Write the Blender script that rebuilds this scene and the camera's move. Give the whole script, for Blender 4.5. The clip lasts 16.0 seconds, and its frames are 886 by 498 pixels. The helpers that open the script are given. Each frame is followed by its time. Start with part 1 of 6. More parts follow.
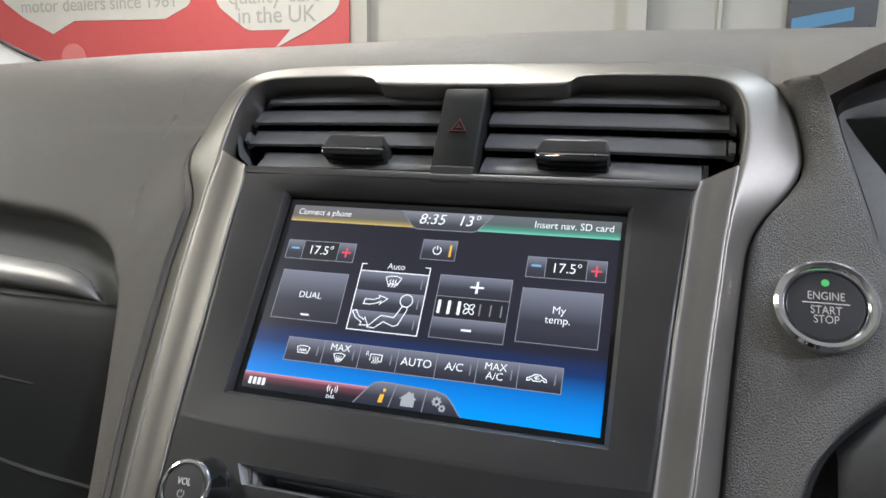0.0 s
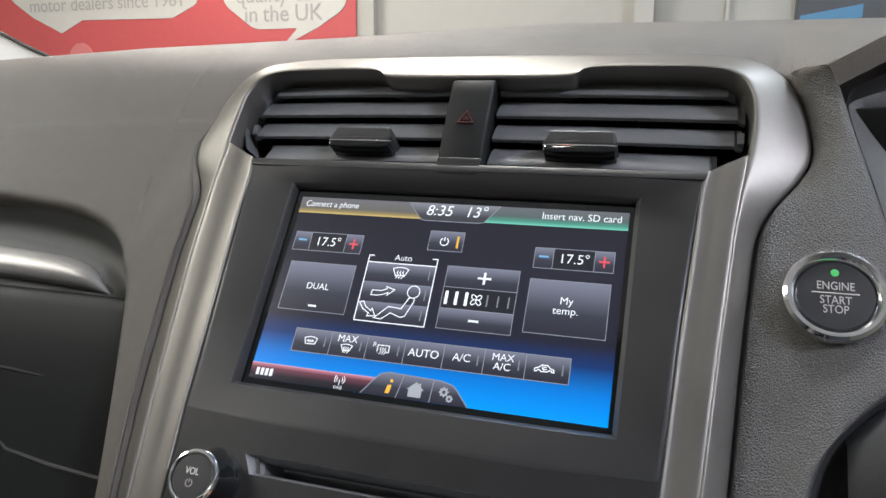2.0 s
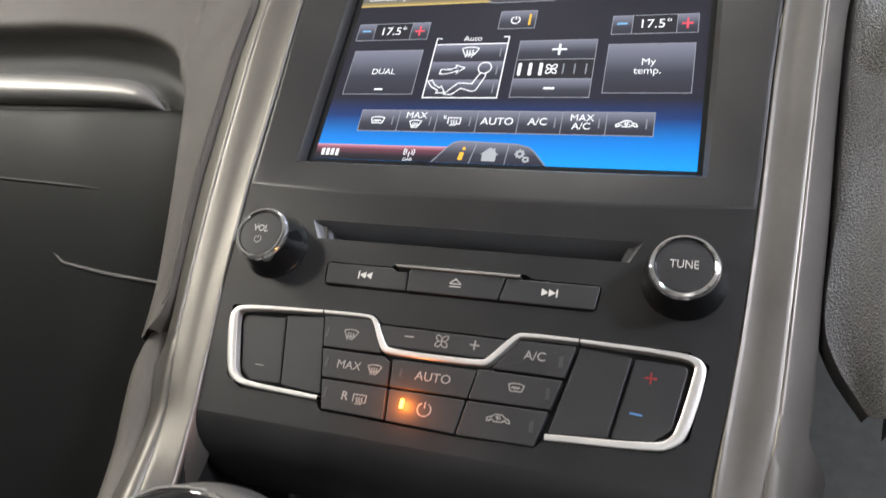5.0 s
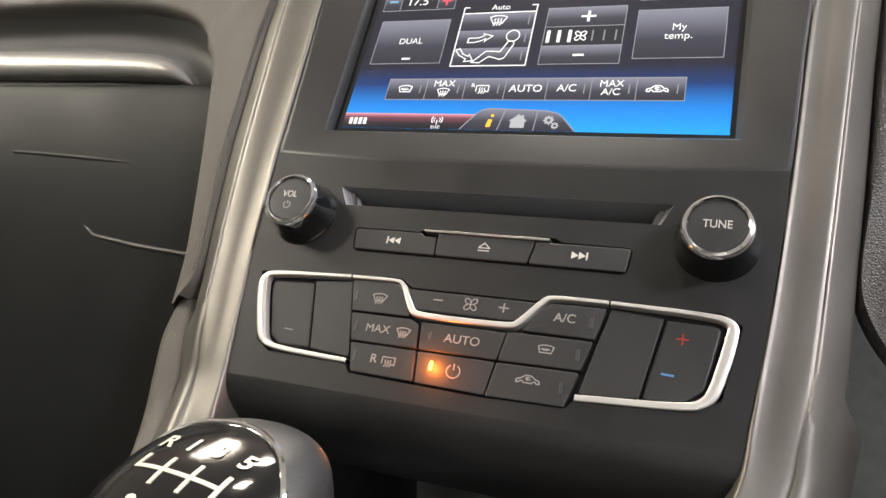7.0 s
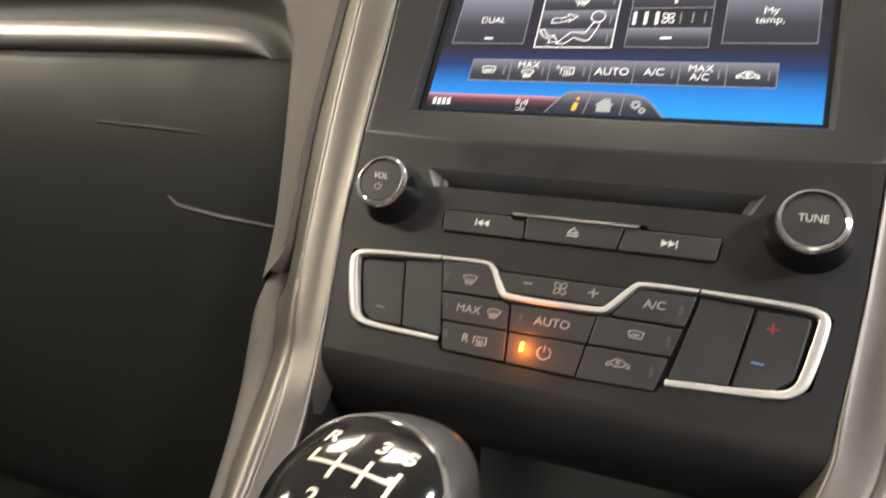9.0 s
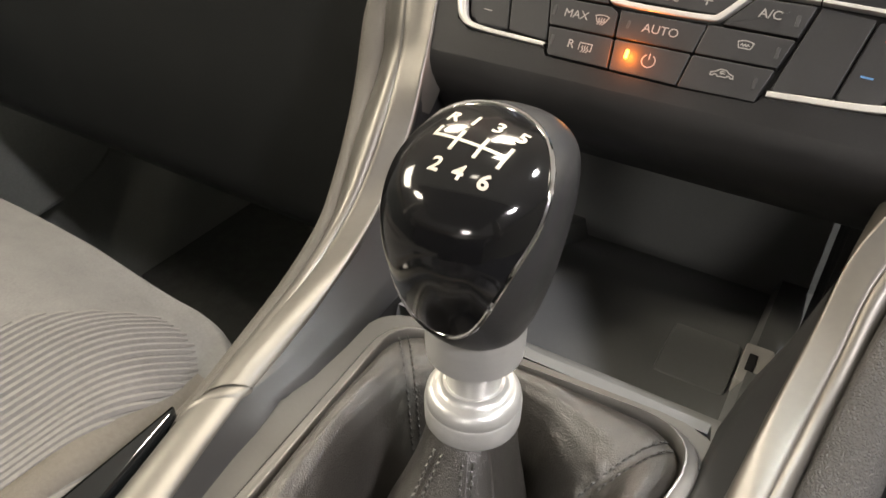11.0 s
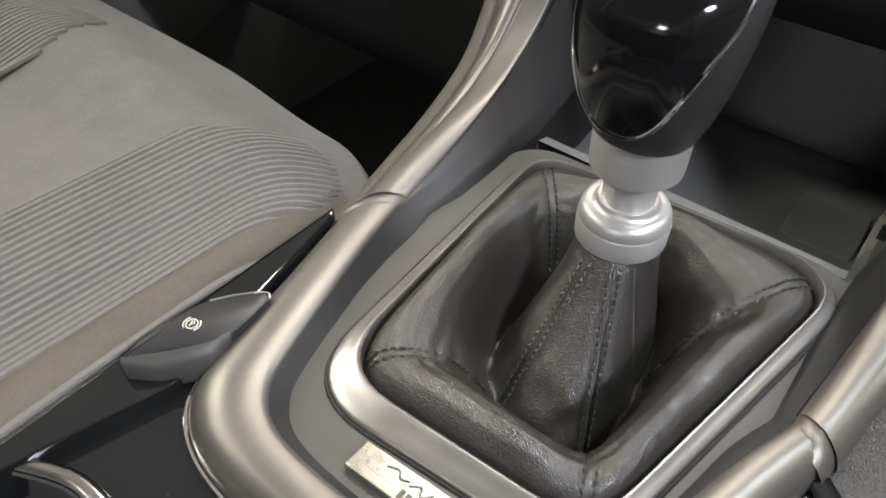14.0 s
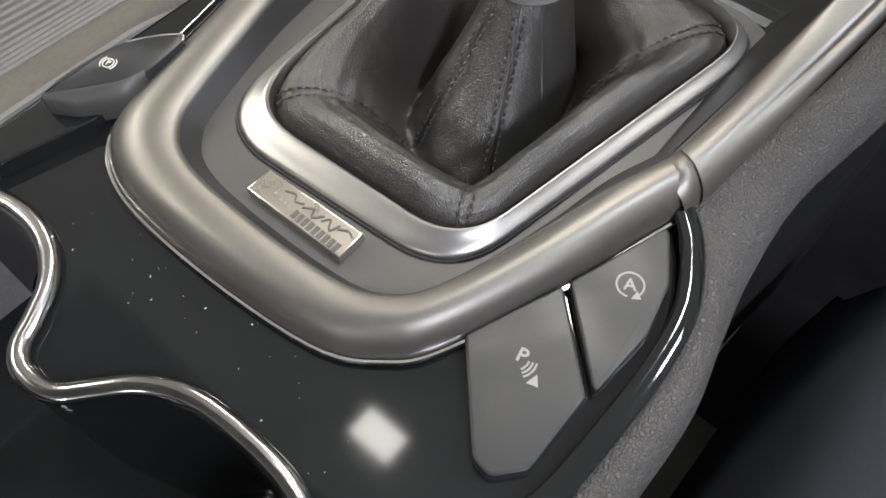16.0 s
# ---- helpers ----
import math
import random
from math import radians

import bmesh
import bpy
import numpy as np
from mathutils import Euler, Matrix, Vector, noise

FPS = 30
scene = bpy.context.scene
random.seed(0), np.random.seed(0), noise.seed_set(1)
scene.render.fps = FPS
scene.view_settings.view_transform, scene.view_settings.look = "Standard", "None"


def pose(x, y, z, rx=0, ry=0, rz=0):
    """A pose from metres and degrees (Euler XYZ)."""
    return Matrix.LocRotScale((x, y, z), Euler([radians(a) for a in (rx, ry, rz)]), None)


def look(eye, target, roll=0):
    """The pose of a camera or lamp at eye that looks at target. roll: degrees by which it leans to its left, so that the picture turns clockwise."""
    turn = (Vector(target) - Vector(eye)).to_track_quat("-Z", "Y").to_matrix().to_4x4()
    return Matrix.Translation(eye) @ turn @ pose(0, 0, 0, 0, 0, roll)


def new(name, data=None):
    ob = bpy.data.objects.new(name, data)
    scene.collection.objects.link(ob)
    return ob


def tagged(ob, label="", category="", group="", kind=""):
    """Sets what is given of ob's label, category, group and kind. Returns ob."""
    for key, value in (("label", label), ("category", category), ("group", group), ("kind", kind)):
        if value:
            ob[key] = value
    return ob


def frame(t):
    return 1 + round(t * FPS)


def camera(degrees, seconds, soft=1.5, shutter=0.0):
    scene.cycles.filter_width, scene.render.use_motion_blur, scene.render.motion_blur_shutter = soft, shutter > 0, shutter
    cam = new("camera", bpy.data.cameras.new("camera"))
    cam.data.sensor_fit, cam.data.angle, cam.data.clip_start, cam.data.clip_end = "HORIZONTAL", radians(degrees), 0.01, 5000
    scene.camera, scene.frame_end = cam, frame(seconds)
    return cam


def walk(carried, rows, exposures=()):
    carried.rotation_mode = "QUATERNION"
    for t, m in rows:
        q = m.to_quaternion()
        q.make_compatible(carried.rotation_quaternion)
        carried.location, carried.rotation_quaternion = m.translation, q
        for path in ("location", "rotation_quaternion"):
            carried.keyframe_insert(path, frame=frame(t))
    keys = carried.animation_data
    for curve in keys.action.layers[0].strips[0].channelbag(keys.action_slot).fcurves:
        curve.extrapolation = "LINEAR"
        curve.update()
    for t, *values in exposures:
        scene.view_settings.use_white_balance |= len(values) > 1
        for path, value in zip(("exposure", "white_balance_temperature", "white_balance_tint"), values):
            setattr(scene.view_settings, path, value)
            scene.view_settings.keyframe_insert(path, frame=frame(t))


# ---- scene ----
cam = camera(63.05, 16.0, shutter=0.4)
EXPOSURES = ((0, 0.10, 6300, 8), (3.0, 0.15, 6300, 9), (4.0, 0.30, 6350, 9), (5.0, 0.36, 6550, 10), (8, 0.52, 7300, 10), (9, 0.44, 7450, 10), (9.5, 0.58, 7500, 10), (10, 0.64, 7550, 10), (13, 0.36, 6900, 9), (16, 0.15, 6500, 9))
PATH = [
    (0, (0.11149, -0.29167, 1.03059), (-0.04038, 0.17649, 0.94248), 0.763),
    (0.5, (0.11361, -0.29230, 1.03911), (-0.04072, 0.17515, 0.95155), 0.668),
    (1, (0.11283, -0.29167, 1.03445), (-0.04064, 0.17592, 0.94609), 0.701),
    (1.5, (0.11314, -0.29113, 1.03075), (-0.04173, 0.17579, 0.94130), 0.713),
    (2, (0.11129, -0.29221, 1.02664), (-0.04478, 0.17445, 0.93791), 0.686),
    (2.5, (0.11102, -0.29215, 1.02384), (-0.04485, 0.17447, 0.93453), 0.669),
    (3, (0.11228, -0.29209, 1.02179), (-0.04609, 0.17358, 0.93194), 0.661),
    (3.5, (0.10204, -0.29551, 1.00835), (-0.05561, 0.17031, 0.91802), 0.704),
    (4, (0.09955, -0.29404, 0.97804), (-0.06126, 0.17065, 0.88746), 0.671),
    (4.5, (0.09233, -0.29939, 0.95113), (-0.07353, 0.16380, 0.86200), 0.704),
    (5, (0.09223, -0.30616, 0.92126), (-0.07732, 0.15512, 0.82921), 0.667),
    (5.2, (0.09392, -0.30654, 0.91709), (-0.07653, 0.15408, 0.82324), 0.715),
    (7.3, (0.08921, -0.30950, 0.90877), (-0.09509, 0.14525, 0.81269), 0.474),
    (7.5, (0.09043, -0.30814, 0.91802), (-0.09551, 0.14553, 0.81998), 0.408),
    (8, (0.08136, -0.31570, 0.91967), (-0.10775, 0.13579, 0.81769), 0.424),
    (8.5, (0.07769, -0.31883, 0.92536), (-0.11548, 0.12927, 0.81631), 0.536),
    (9, (0.06922, -0.32510, 0.92393), (-0.12837, 0.11570, 0.79486), 0.788),
    (9.5, (0.05465, -0.33472, 0.92785), (-0.14312, 0.07187, 0.71439), 0.837),
    (10, (0.05373, -0.33712, 0.92484), (-0.14124, 0.02855, 0.64507), 0.711),
    (10.2, (0.05596, -0.33708, 0.92587), (-0.14139, 0.02061, 0.63760), 0.522),
    (12.3, (0.09364, -0.37589, 0.92250), (-0.13089, -0.05645, 0.61018), -0.041),
    (12.5, (0.08648, -0.37971, 0.92316), (-0.13746, -0.06516, 0.60550), 0.133),
    (13, (0.06744, -0.38332, 0.92039), (-0.15539, -0.08534, 0.58639), 0.298),
    (13.5, (0.06089, -0.38394, 0.91287), (-0.16321, -0.09880, 0.56867), 0.076),
    (14, (0.06640, -0.38410, 0.91158), (-0.15888, -0.11121, 0.55833), -0.324),
    (14.5, (0.09132, -0.37955, 0.90969), (-0.13689, -0.11760, 0.55010), -1.117),
    (15, (0.10482, -0.38065, 0.90932), (-0.11637, -0.13344, 0.53521), -1.382),
    (15.5, (0.10916, -0.37816, 0.90768), (-0.07996, -0.17522, 0.49169), -2.333),
    (16, (0.11243, -0.37533, 0.90722), (-0.05985, -0.19772, 0.47274), -3.375),
]
walk(cam, [(t, look(eye, target, roll)) for t, eye, target, roll in PATH], EXPOSURES)

# ---------------------------------------------------------------- light
world = bpy.data.worlds.new("showroom_air")
scene.world = world
world.use_nodes = True
world.node_tree.nodes["Background"].inputs[0].default_value = (0.9, 0.93, 1.0, 1)
world.node_tree.nodes["Background"].inputs[1].default_value = 0.05


def panel_light(x, y, z, sx, sy, watts, colour, aim=(0, 0, -1)):
    d = bpy.data.lights.new("ceiling_and_fill_light", "AREA")
    d.shape, d.size, d.size_y, d.energy, d.color = "RECTANGLE", sx, sy, watts, colour
    o = new("ceiling_and_fill_light", d)
    o.matrix_world = look((x, y, z), (x + aim[0], y + aim[1] + 1e-4, z + aim[2]))
    return o


LAMPS = [
    (-0.54, -0.07, 2.95, 0.17, 0.11, 0.5, (1.0, 0.97, 0.92)),
    (-0.42, 0.78, 2.95, 0.24, 0.24, 27, (1.0, 0.96, 0.90)),
    (1.05, 0.85, 2.95, 0.24, 0.24, 34, (0.80, 0.89, 1.0)),
    (-2.2, 2.3, 2.95, 0.5, 0.5, 45, (1.0, 0.92, 0.80)),
    (2.3, -1.0, 2.95, 0.5, 0.5, 108, (0.85, 0.86, 1.0)),
    (-0.9, 1.9, 2.95, 0.5, 0.4, 20, (1.0, 0.95, 0.88)),
    # next three are added fills, no known fixture: stack, passenger side, tray
    (-2.3, -1.45, 2.95, 0.5, 0.5, 30, (1.0, 0.94, 0.86)),
    (-3.6, -0.35, 2.95, 1.2, 1.2, 88, (1.0, 0.98, 0.88)),
    (1.0, -5.0, 2.95, 0.8, 0.5, 75, (0.95, 0.95, 1.0)),
    (2.6, 2.0, 2.95, 1.2, 0.6, 25, (1.0, 0.95, 0.88)),
]
for lamp in LAMPS:
    panel_light(*lamp)

# ---------------------------------------------------------------- materials


def nodes_of(name):
    m = bpy.data.materials.new(name)
    m.use_nodes = True
    return m, m.node_tree.nodes, m.node_tree.links, m.node_tree.nodes["Principled BSDF"]


def surface(name, colour, rough=0.5, metal=0.0, vary=0.15, scale=40.0, bump=0.0, bump_scale=900.0,
            kind="NOISE", coat=0.0, rough_vary=0.1, spec=0.5, grain=None, stretch=None):
    """A surface with colour and gloss varying at two scales, and fine relief."""
    m, n, l, b = nodes_of(name)
    co = n.new("ShaderNodeTexCoord")
    src = co.outputs["Object"]
    if stretch:
        mp = n.new("ShaderNodeMapping")
        mp.inputs["Scale"].default_value = stretch
        l.new(src, mp.inputs[0])
        src = mp.outputs[0]
    big = n.new("ShaderNodeTexNoise")
    big.inputs["Scale"].default_value, big.inputs["Detail"].default_value = scale, 4
    l.new(src, big.inputs["Vector"])
    fine = n.new("ShaderNodeTexNoise")
    fine.inputs["Scale"].default_value, fine.inputs["Detail"].default_value = grain or scale * 14, 3
    l.new(src, fine.inputs["Vector"])
    mix = n.new("ShaderNodeMath")
    mix.operation = "ADD"
    l.new(big.outputs[0], mix.inputs[0])
    l.new(fine.outputs[0], mix.inputs[1])
    ramp = n.new("ShaderNodeMapRange")
    ramp.inputs[1].default_value, ramp.inputs[2].default_value = 0.6, 1.4
    ramp.inputs[3].default_value, ramp.inputs[4].default_value = 1 - vary, 1 + vary
    l.new(mix.outputs[0], ramp.inputs[0])
    mul = n.new("ShaderNodeVectorMath")
    mul.operation = "SCALE"
    mul.inputs[0].default_value = colour
    l.new(ramp.outputs[0], mul.inputs["Scale"])
    l.new(mul.outputs[0], b.inputs["Base Color"])
    rr = n.new("ShaderNodeMapRange")
    rr.inputs[1].default_value, rr.inputs[2].default_value = 0.3, 0.7
    rr.inputs[3].default_value, rr.inputs[4].default_value = max(0.02, rough - rough_vary), rough + rough_vary
    l.new(big.outputs[0], rr.inputs[0])
    l.new(rr.outputs[0], b.inputs["Roughness"])
    b.inputs["Metallic"].default_value = metal
    b.inputs["Specular IOR Level"].default_value = spec
    b.inputs["Coat Weight"].default_value = coat
    b.inputs["Coat Roughness"].default_value = 0.05
    if bump:
        if kind == "VORONOI":
            t = n.new("ShaderNodeTexVoronoi")
            t.feature = "DISTANCE_TO_EDGE"
            t.inputs["Scale"].default_value = bump_scale
            warp = n.new("ShaderNodeTexNoise")
            warp.inputs["Scale"].default_value = bump_scale * 0.6
            l.new(src, warp.inputs["Vector"])
            wm = n.new("ShaderNodeVectorMath")
            wm.operation = "MULTIPLY_ADD"
            wm.inputs[1].default_value = (1.2 / bump_scale,) * 3
            l.new(warp.outputs["Color"], wm.inputs[0])
            l.new(src, wm.inputs[2])
            l.new(wm.outputs[0], t.inputs["Vector"])
            clamp = n.new("ShaderNodeMapRange")
            clamp.inputs[2].default_value = 0.25
            l.new(t.outputs["Distance"], clamp.inputs[0])
            height = clamp.outputs[0]
        else:
            t = n.new("ShaderNodeTexNoise")
            t.inputs["Scale"].default_value, t.inputs["Detail"].default_value = bump_scale, 3
            l.new(src, t.inputs["Vector"])
            height = t.outputs[0]
        bp = n.new("ShaderNodeBump")
        bp.inputs["Strength"].default_value, bp.inputs["Distance"].default_value = bump, 0.0004
        l.new(height, bp.inputs["Height"])
        l.new(bp.outputs[0], b.inputs["Normal"])
    return m


def glow(name, colour, strength=1.0):
    m, n, l, b = nodes_of(name)
    b.inputs["Base Color"].default_value = (0.01, 0.01, 0.01, 1)
    b.inputs["Roughness"].default_value = 0.25
    b.inputs["Emission Color"].default_value = (*colour, 1)
    b.inputs["Emission Strength"].default_value = strength
    return m


def glow_ramp(name, stops, axis, low, high, strength=1.0, own=False):
    """A lit display area whose colour runs along one axis of its object, from low to high (metres)."""
    m, n, l, b = nodes_of(name)
    b.inputs["Base Color"].default_value = (0.008, 0.008, 0.01, 1)
    b.inputs["Roughness"].default_value = 0.22
    co, sep, mr, cr = n.new("ShaderNodeTexCoord"), n.new("ShaderNodeSeparateXYZ"), n.new("ShaderNodeMapRange"), n.new("ShaderNodeValToRGB")
    l.new(co.outputs["Generated" if own else "Object"], sep.inputs[0])
    l.new(sep.outputs[axis], mr.inputs[0])
    mr.inputs[1].default_value, mr.inputs[2].default_value = low, high
    l.new(mr.outputs[0], cr.inputs[0])
    while len(cr.color_ramp.elements) < len(stops):
        cr.color_ramp.elements.new(0.5)
    for e, (p, c) in zip(cr.color_ramp.elements, stops):
        e.position, e.color = p, (*c, 1)
    l.new(cr.outputs[0], b.inputs["Emission Color"])
    b.inputs["Emission Strength"].default_value = strength
    return m


M_SATIN = surface("satin_silver_paint", (0.178, 0.168, 0.151), 0.43, 0.72, 0.05, 25, 0.05, 2500, rough_vary=0.05)
M_CHROME = surface("bright_chrome", (0.85, 0.85, 0.86), 0.09, 1.0, 0.03, 60, rough_vary=0.03)
M_SATIN_CHROME = surface("satin_chrome", (0.40, 0.388, 0.37), 0.38, 0.9, 0.04, 60, rough_vary=0.05)
M_RIM = surface("polished_rim_metal", (0.52, 0.52, 0.52), 0.17, 1.0, 0.04, 60, rough_vary=0.04)
M_SLOPE = surface("dark_grey_slope", (0.036, 0.0365, 0.037), 0.42, 0.2, 0.06, 50, 0.1, 2400, rough_vary=0.05)
M_LINT = surface("pale_dust", (0.55, 0.54, 0.52), 0.9)
M_WHITE_METAL = surface("pale_satin_metal", (0.72, 0.70, 0.66), 0.38, 0.55, 0.04, 60, rough_vary=0.05)
M_PANEL = surface("matt_black_panel", (0.016, 0.0158, 0.016), 0.43, 0.0, 0.12, 60, 0.25, 2600, rough_vary=0.06, spec=0.36)
# panel plastic with a lighter base for the light the bezel catches
M_BEZEL = surface("lit_panel_black", (0.024, 0.0235, 0.0238), 0.38, 0.0, 0.08, 60, 0.2, 2600, rough_vary=0.04)
M_COVE = surface("dark_grey_cove", (0.075, 0.075, 0.071), 0.55, 0.0, 0.1, 25, 0.2, 1100, "VORONOI", rough_vary=0.05)
M_BUTTON = surface("soft_black_button", (0.022, 0.022, 0.0225), 0.5, 0.0, 0.12, 80, 0.15, 3000, rough_vary=0.06)
M_GLOSS = surface("piano_black", (0.010, 0.011, 0.0115), 0.05, 0.0, 0.2, 30, coat=0.2, rough_vary=0.03)
M_SHIELD = surface("gloss_black_shield", (0.007, 0.007, 0.0075), 0.10, 0.0, 0.2, 30, rough_vary=0.02, spec=0.5)
# cloth darkened to hold the shade on the driver's seat
M_SHADECLOTH = surface("shaded_seat_cloth", (0.03, 0.032, 0.038), 0.9, 0.0, 0.15, 30, 0.5, 2400, spec=0.2)
M_CBUTTON = surface("satin_black_console_button", (0.022, 0.0225, 0.024), 0.38, 0.0, 0.12, 80, 0.1, 3000, rough_vary=0.06, spec=0.4)
M_STRIP = surface("bright_satin_strip", (0.36, 0.35, 0.335), 0.42, 0.62, 0.05, 25, 0.05, 2500, rough_vary=0.05)
M_VENT = surface("vent_black_plastic", (0.15, 0.153, 0.158), 0.42, 0.0, 0.15, 60, 0.2, 2200, rough_vary=0.08)
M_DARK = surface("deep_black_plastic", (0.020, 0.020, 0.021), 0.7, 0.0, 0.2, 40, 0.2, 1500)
M_LEATHER = surface("grained_dash_leather", (0.075, 0.072, 0.069), 0.50, 0.0, 0.10, 18, 0.6, 850, "VORONOI", rough_vary=0.06)
M_SIDELEATHER = surface("grained_side_leather", (0.075, 0.072, 0.069), 0.50, 0.0, 0.10, 18, 0.9, 800, "VORONOI", rough_vary=0.06)
M_PAD = surface("soft_dash_skin", (0.097, 0.087, 0.074), 0.47, 0.0, 0.08, 12, 0.45, 1100, "VORONOI", rough_vary=0.06)
M_GAITER = surface("black_gaiter_leather", (0.030, 0.0275, 0.0245), 0.35, 0.0, 0.10, 40, 0.35, 1150, "VORONOI", rough_vary=0.04, spec=1.0)
M_DOOR = surface("grey_door_plastic", (0.24, 0.25, 0.235), 0.45, 0.0, 0.12, 25, 0.2, 1100, "VORONOI", rough_vary=0.05)
M_STITCH = surface("black_thread", (0.035, 0.034, 0.032), 0.4, 0.0, 0.2, 200)
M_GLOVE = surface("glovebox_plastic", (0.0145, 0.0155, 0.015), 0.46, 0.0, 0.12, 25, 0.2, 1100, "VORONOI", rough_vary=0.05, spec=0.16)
M_GREYPLATE = surface("grey_console_plate", (0.075, 0.073, 0.068), 0.45, 0.25, 0.06, 50, 0.1, 2400, rough_vary=0.05)
M_RUBBER = surface("knob_rubber", (0.03, 0.03, 0.031), 0.36, 0.0, 0.15, 60, 0.2, 2200, rough_vary=0.05)
M_ALU = surface("brushed_aluminium", (0.60, 0.60, 0.585), 0.36, 0.6, 0.06, 60, 0.12, 900, rough_vary=0.07, stretch=(1, 1, 9))
M_PRINT = surface("white_print", (0.62, 0.60, 0.55), 0.5, 0.0, 0.05, 300)
M_PRINT_SOFT = surface("soft_white_print", (0.46, 0.45, 0.43), 0.5, 0.0, 0.05, 300)
M_PRINT_DIM = surface("grey_print", (0.30, 0.285, 0.265), 0.5, 0.0, 0.05, 300)
M_PRINT_IVORY = surface("ivory_digit_print", (0.55, 0.51, 0.43), 0.35, 0.0, 0.04, 300)
M_RED = surface("dull_red_print", (0.075, 0.012, 0.012), 0.5, 0.0, 0.05, 300)
M_REDKEY = surface("red_print", (0.34, 0.03, 0.03), 0.5, 0.0, 0.05, 300)
M_BLUE = surface("blue_print", (0.10, 0.25, 0.50), 0.5, 0.0, 0.05, 300)
M_LENS = surface("unlit_indicator", (0.05, 0.05, 0.05), 0.35, 0.0, 0.1, 300)
M_FABRIC = surface("grey_seat_fabric", (0.155, 0.15, 0.143), 0.9, 0.0, 0.17, 60, 0.6, 2200, rough_vary=0.04, spec=0.2)
M_RIB = surface("ribbed_seat_fabric", (0.175, 0.167, 0.157), 0.9, 0.0, 0.14, 30, 0.6, 2200, rough_vary=0.04, spec=0.2)
M_SEATEDGE = surface("brown_grey_seat_side", (0.12, 0.108, 0.092), 0.85, 0.0, 0.14, 40, 0.6, 2000, rough_vary=0.04, spec=0.2)
M_CARPET = surface("dark_carpet", (0.14, 0.146, 0.138), 0.95, 0.0, 0.2, 60, 0.8, 900, spec=0.1)
M_WALL = surface("painted_showroom_wall", (0.37, 0.36, 0.33), 0.75, 0.0, 0.03, 1.2, rough_vary=0.04)
M_CEIL = surface("grey_ceiling_board", (0.70, 0.71, 0.71), 0.8, 0.0, 0.03, 2.0)
M_FLOOR = surface("grey_showroom_tile", (0.30, 0.30, 0.30), 0.3, 0.0, 0.08, 3.0)
M_BANNER = surface("red_banner_print", (0.42, 0.070, 0.074), 0.5, 0.0, 0.06, 2.0, 0.1, 60)
M_TRAY = surface("tray_black_plastic", (0.16, 0.165, 0.165), 0.32, 0.0, 0.05, 40, 0.12, 2200, rough_vary=0.03)
M_NAMEBAR = surface("faded_banner_print", (0.50, 0.16, 0.16), 0.5, 0.0, 0.05, 2.0)
M_BUBBLE = surface("white_banner_print", (0.46, 0.45, 0.425), 0.5, 0.0, 0.04, 2.0)
M_BANTEXT = surface("grey_banner_print", (0.30, 0.295, 0.285), 0.5, 0.0, 0.04, 2.0)
M_TV = surface("dark_wall_screen", (0.05, 0.055, 0.06), 0.3, 0.0, 0.1, 3.0)
M_TVBLUE = glow("blue_screen_glow", (0.12, 0.36, 0.62), 0.55)
M_HEAD = surface("pale_headliner", (0.48, 0.48, 0.47), 0.9, 0.0, 0.06, 30, 0.3, 900)
M_PILLAR = surface("pale_pillar_trim", (0.62, 0.61, 0.58), 0.7, 0.0, 0.05, 20, 0.2, 1500)
M_LAMP = glow("lamp_diffuser", (1.0, 0.95, 0.88), 6.0)
M_BADGE = surface("brushed_badge_metal", (0.46, 0.43, 0.38), 0.30, 0.9, 0.05, 80, 0.1, 1500, rough_vary=0.05)
M_BADGEINK = surface("dark_badge_relief", (0.10, 0.09, 0.08), 0.5, 0.2, 0.05, 200)
M_DISC = surface("start_button_black", (0.03, 0.03, 0.032), 0.34, 0.0, 0.1, 90, rough_vary=0.05)
M_TAG = surface("pale_socket_label", (0.42, 0.41, 0.39), 0.5, 0.0, 0.05, 200)
# lit display colours
G_WHITE = glow("display_white", (0.92, 0.95, 1.0), 1.05)
G_GREY = glow("display_grey", (0.42, 0.45, 0.52), 0.55)
G_LINE = glow("display_line", (0.45, 0.48, 0.56), 0.6)
G_BLUE = glow("display_blue", (0.22, 0.52, 0.85), 0.9)
G_RED = glow("display_red", (0.95, 0.10, 0.14), 0.9)
G_AMBER = glow("display_amber", (1.0, 0.55, 0.06), 0.95)
G_GREENLED = glow("green_led", (0.10, 0.55, 0.16), 0.9)
G_AMBERLED = glow("amber_led", (1.0, 0.36, 0.05), 8.0)
G_BACK = glow_ramp("display_backdrop", [(0.0, (0.0, 0.33, 1.0)), (0.13, (0.0, 0.20, 0.72)), (0.25, (0.005, 0.035, 0.16)), (0.35, (0.015, 0.015, 0.03)), (1.0, (0.014, 0.014, 0.024))], 1, 0.0, 0.1)
G_READ = glow("display_readout", (0.012, 0.012, 0.02), 1.0)
G_SYMBOL = glow("display_pale_symbol", (0.52, 0.55, 0.60), 0.8)
G_TILE = glow_ramp("display_tile", [(0.0, (0.024, 0.024, 0.038)), (0.40, (0.04, 0.043, 0.062)), (0.6, (0.095, 0.10, 0.135)), (1.0, (0.21, 0.22, 0.29))], 1, 0.0, 1.0, own=True)
G_TOPBAR = glow_ramp("display_top_bar", [(0.0, (0.05, 0.05, 0.06)), (0.3, (0.06, 0.062, 0.075)), (1.0, (0.26, 0.27, 0.31))], 1, 0.0, 1.0, own=True)
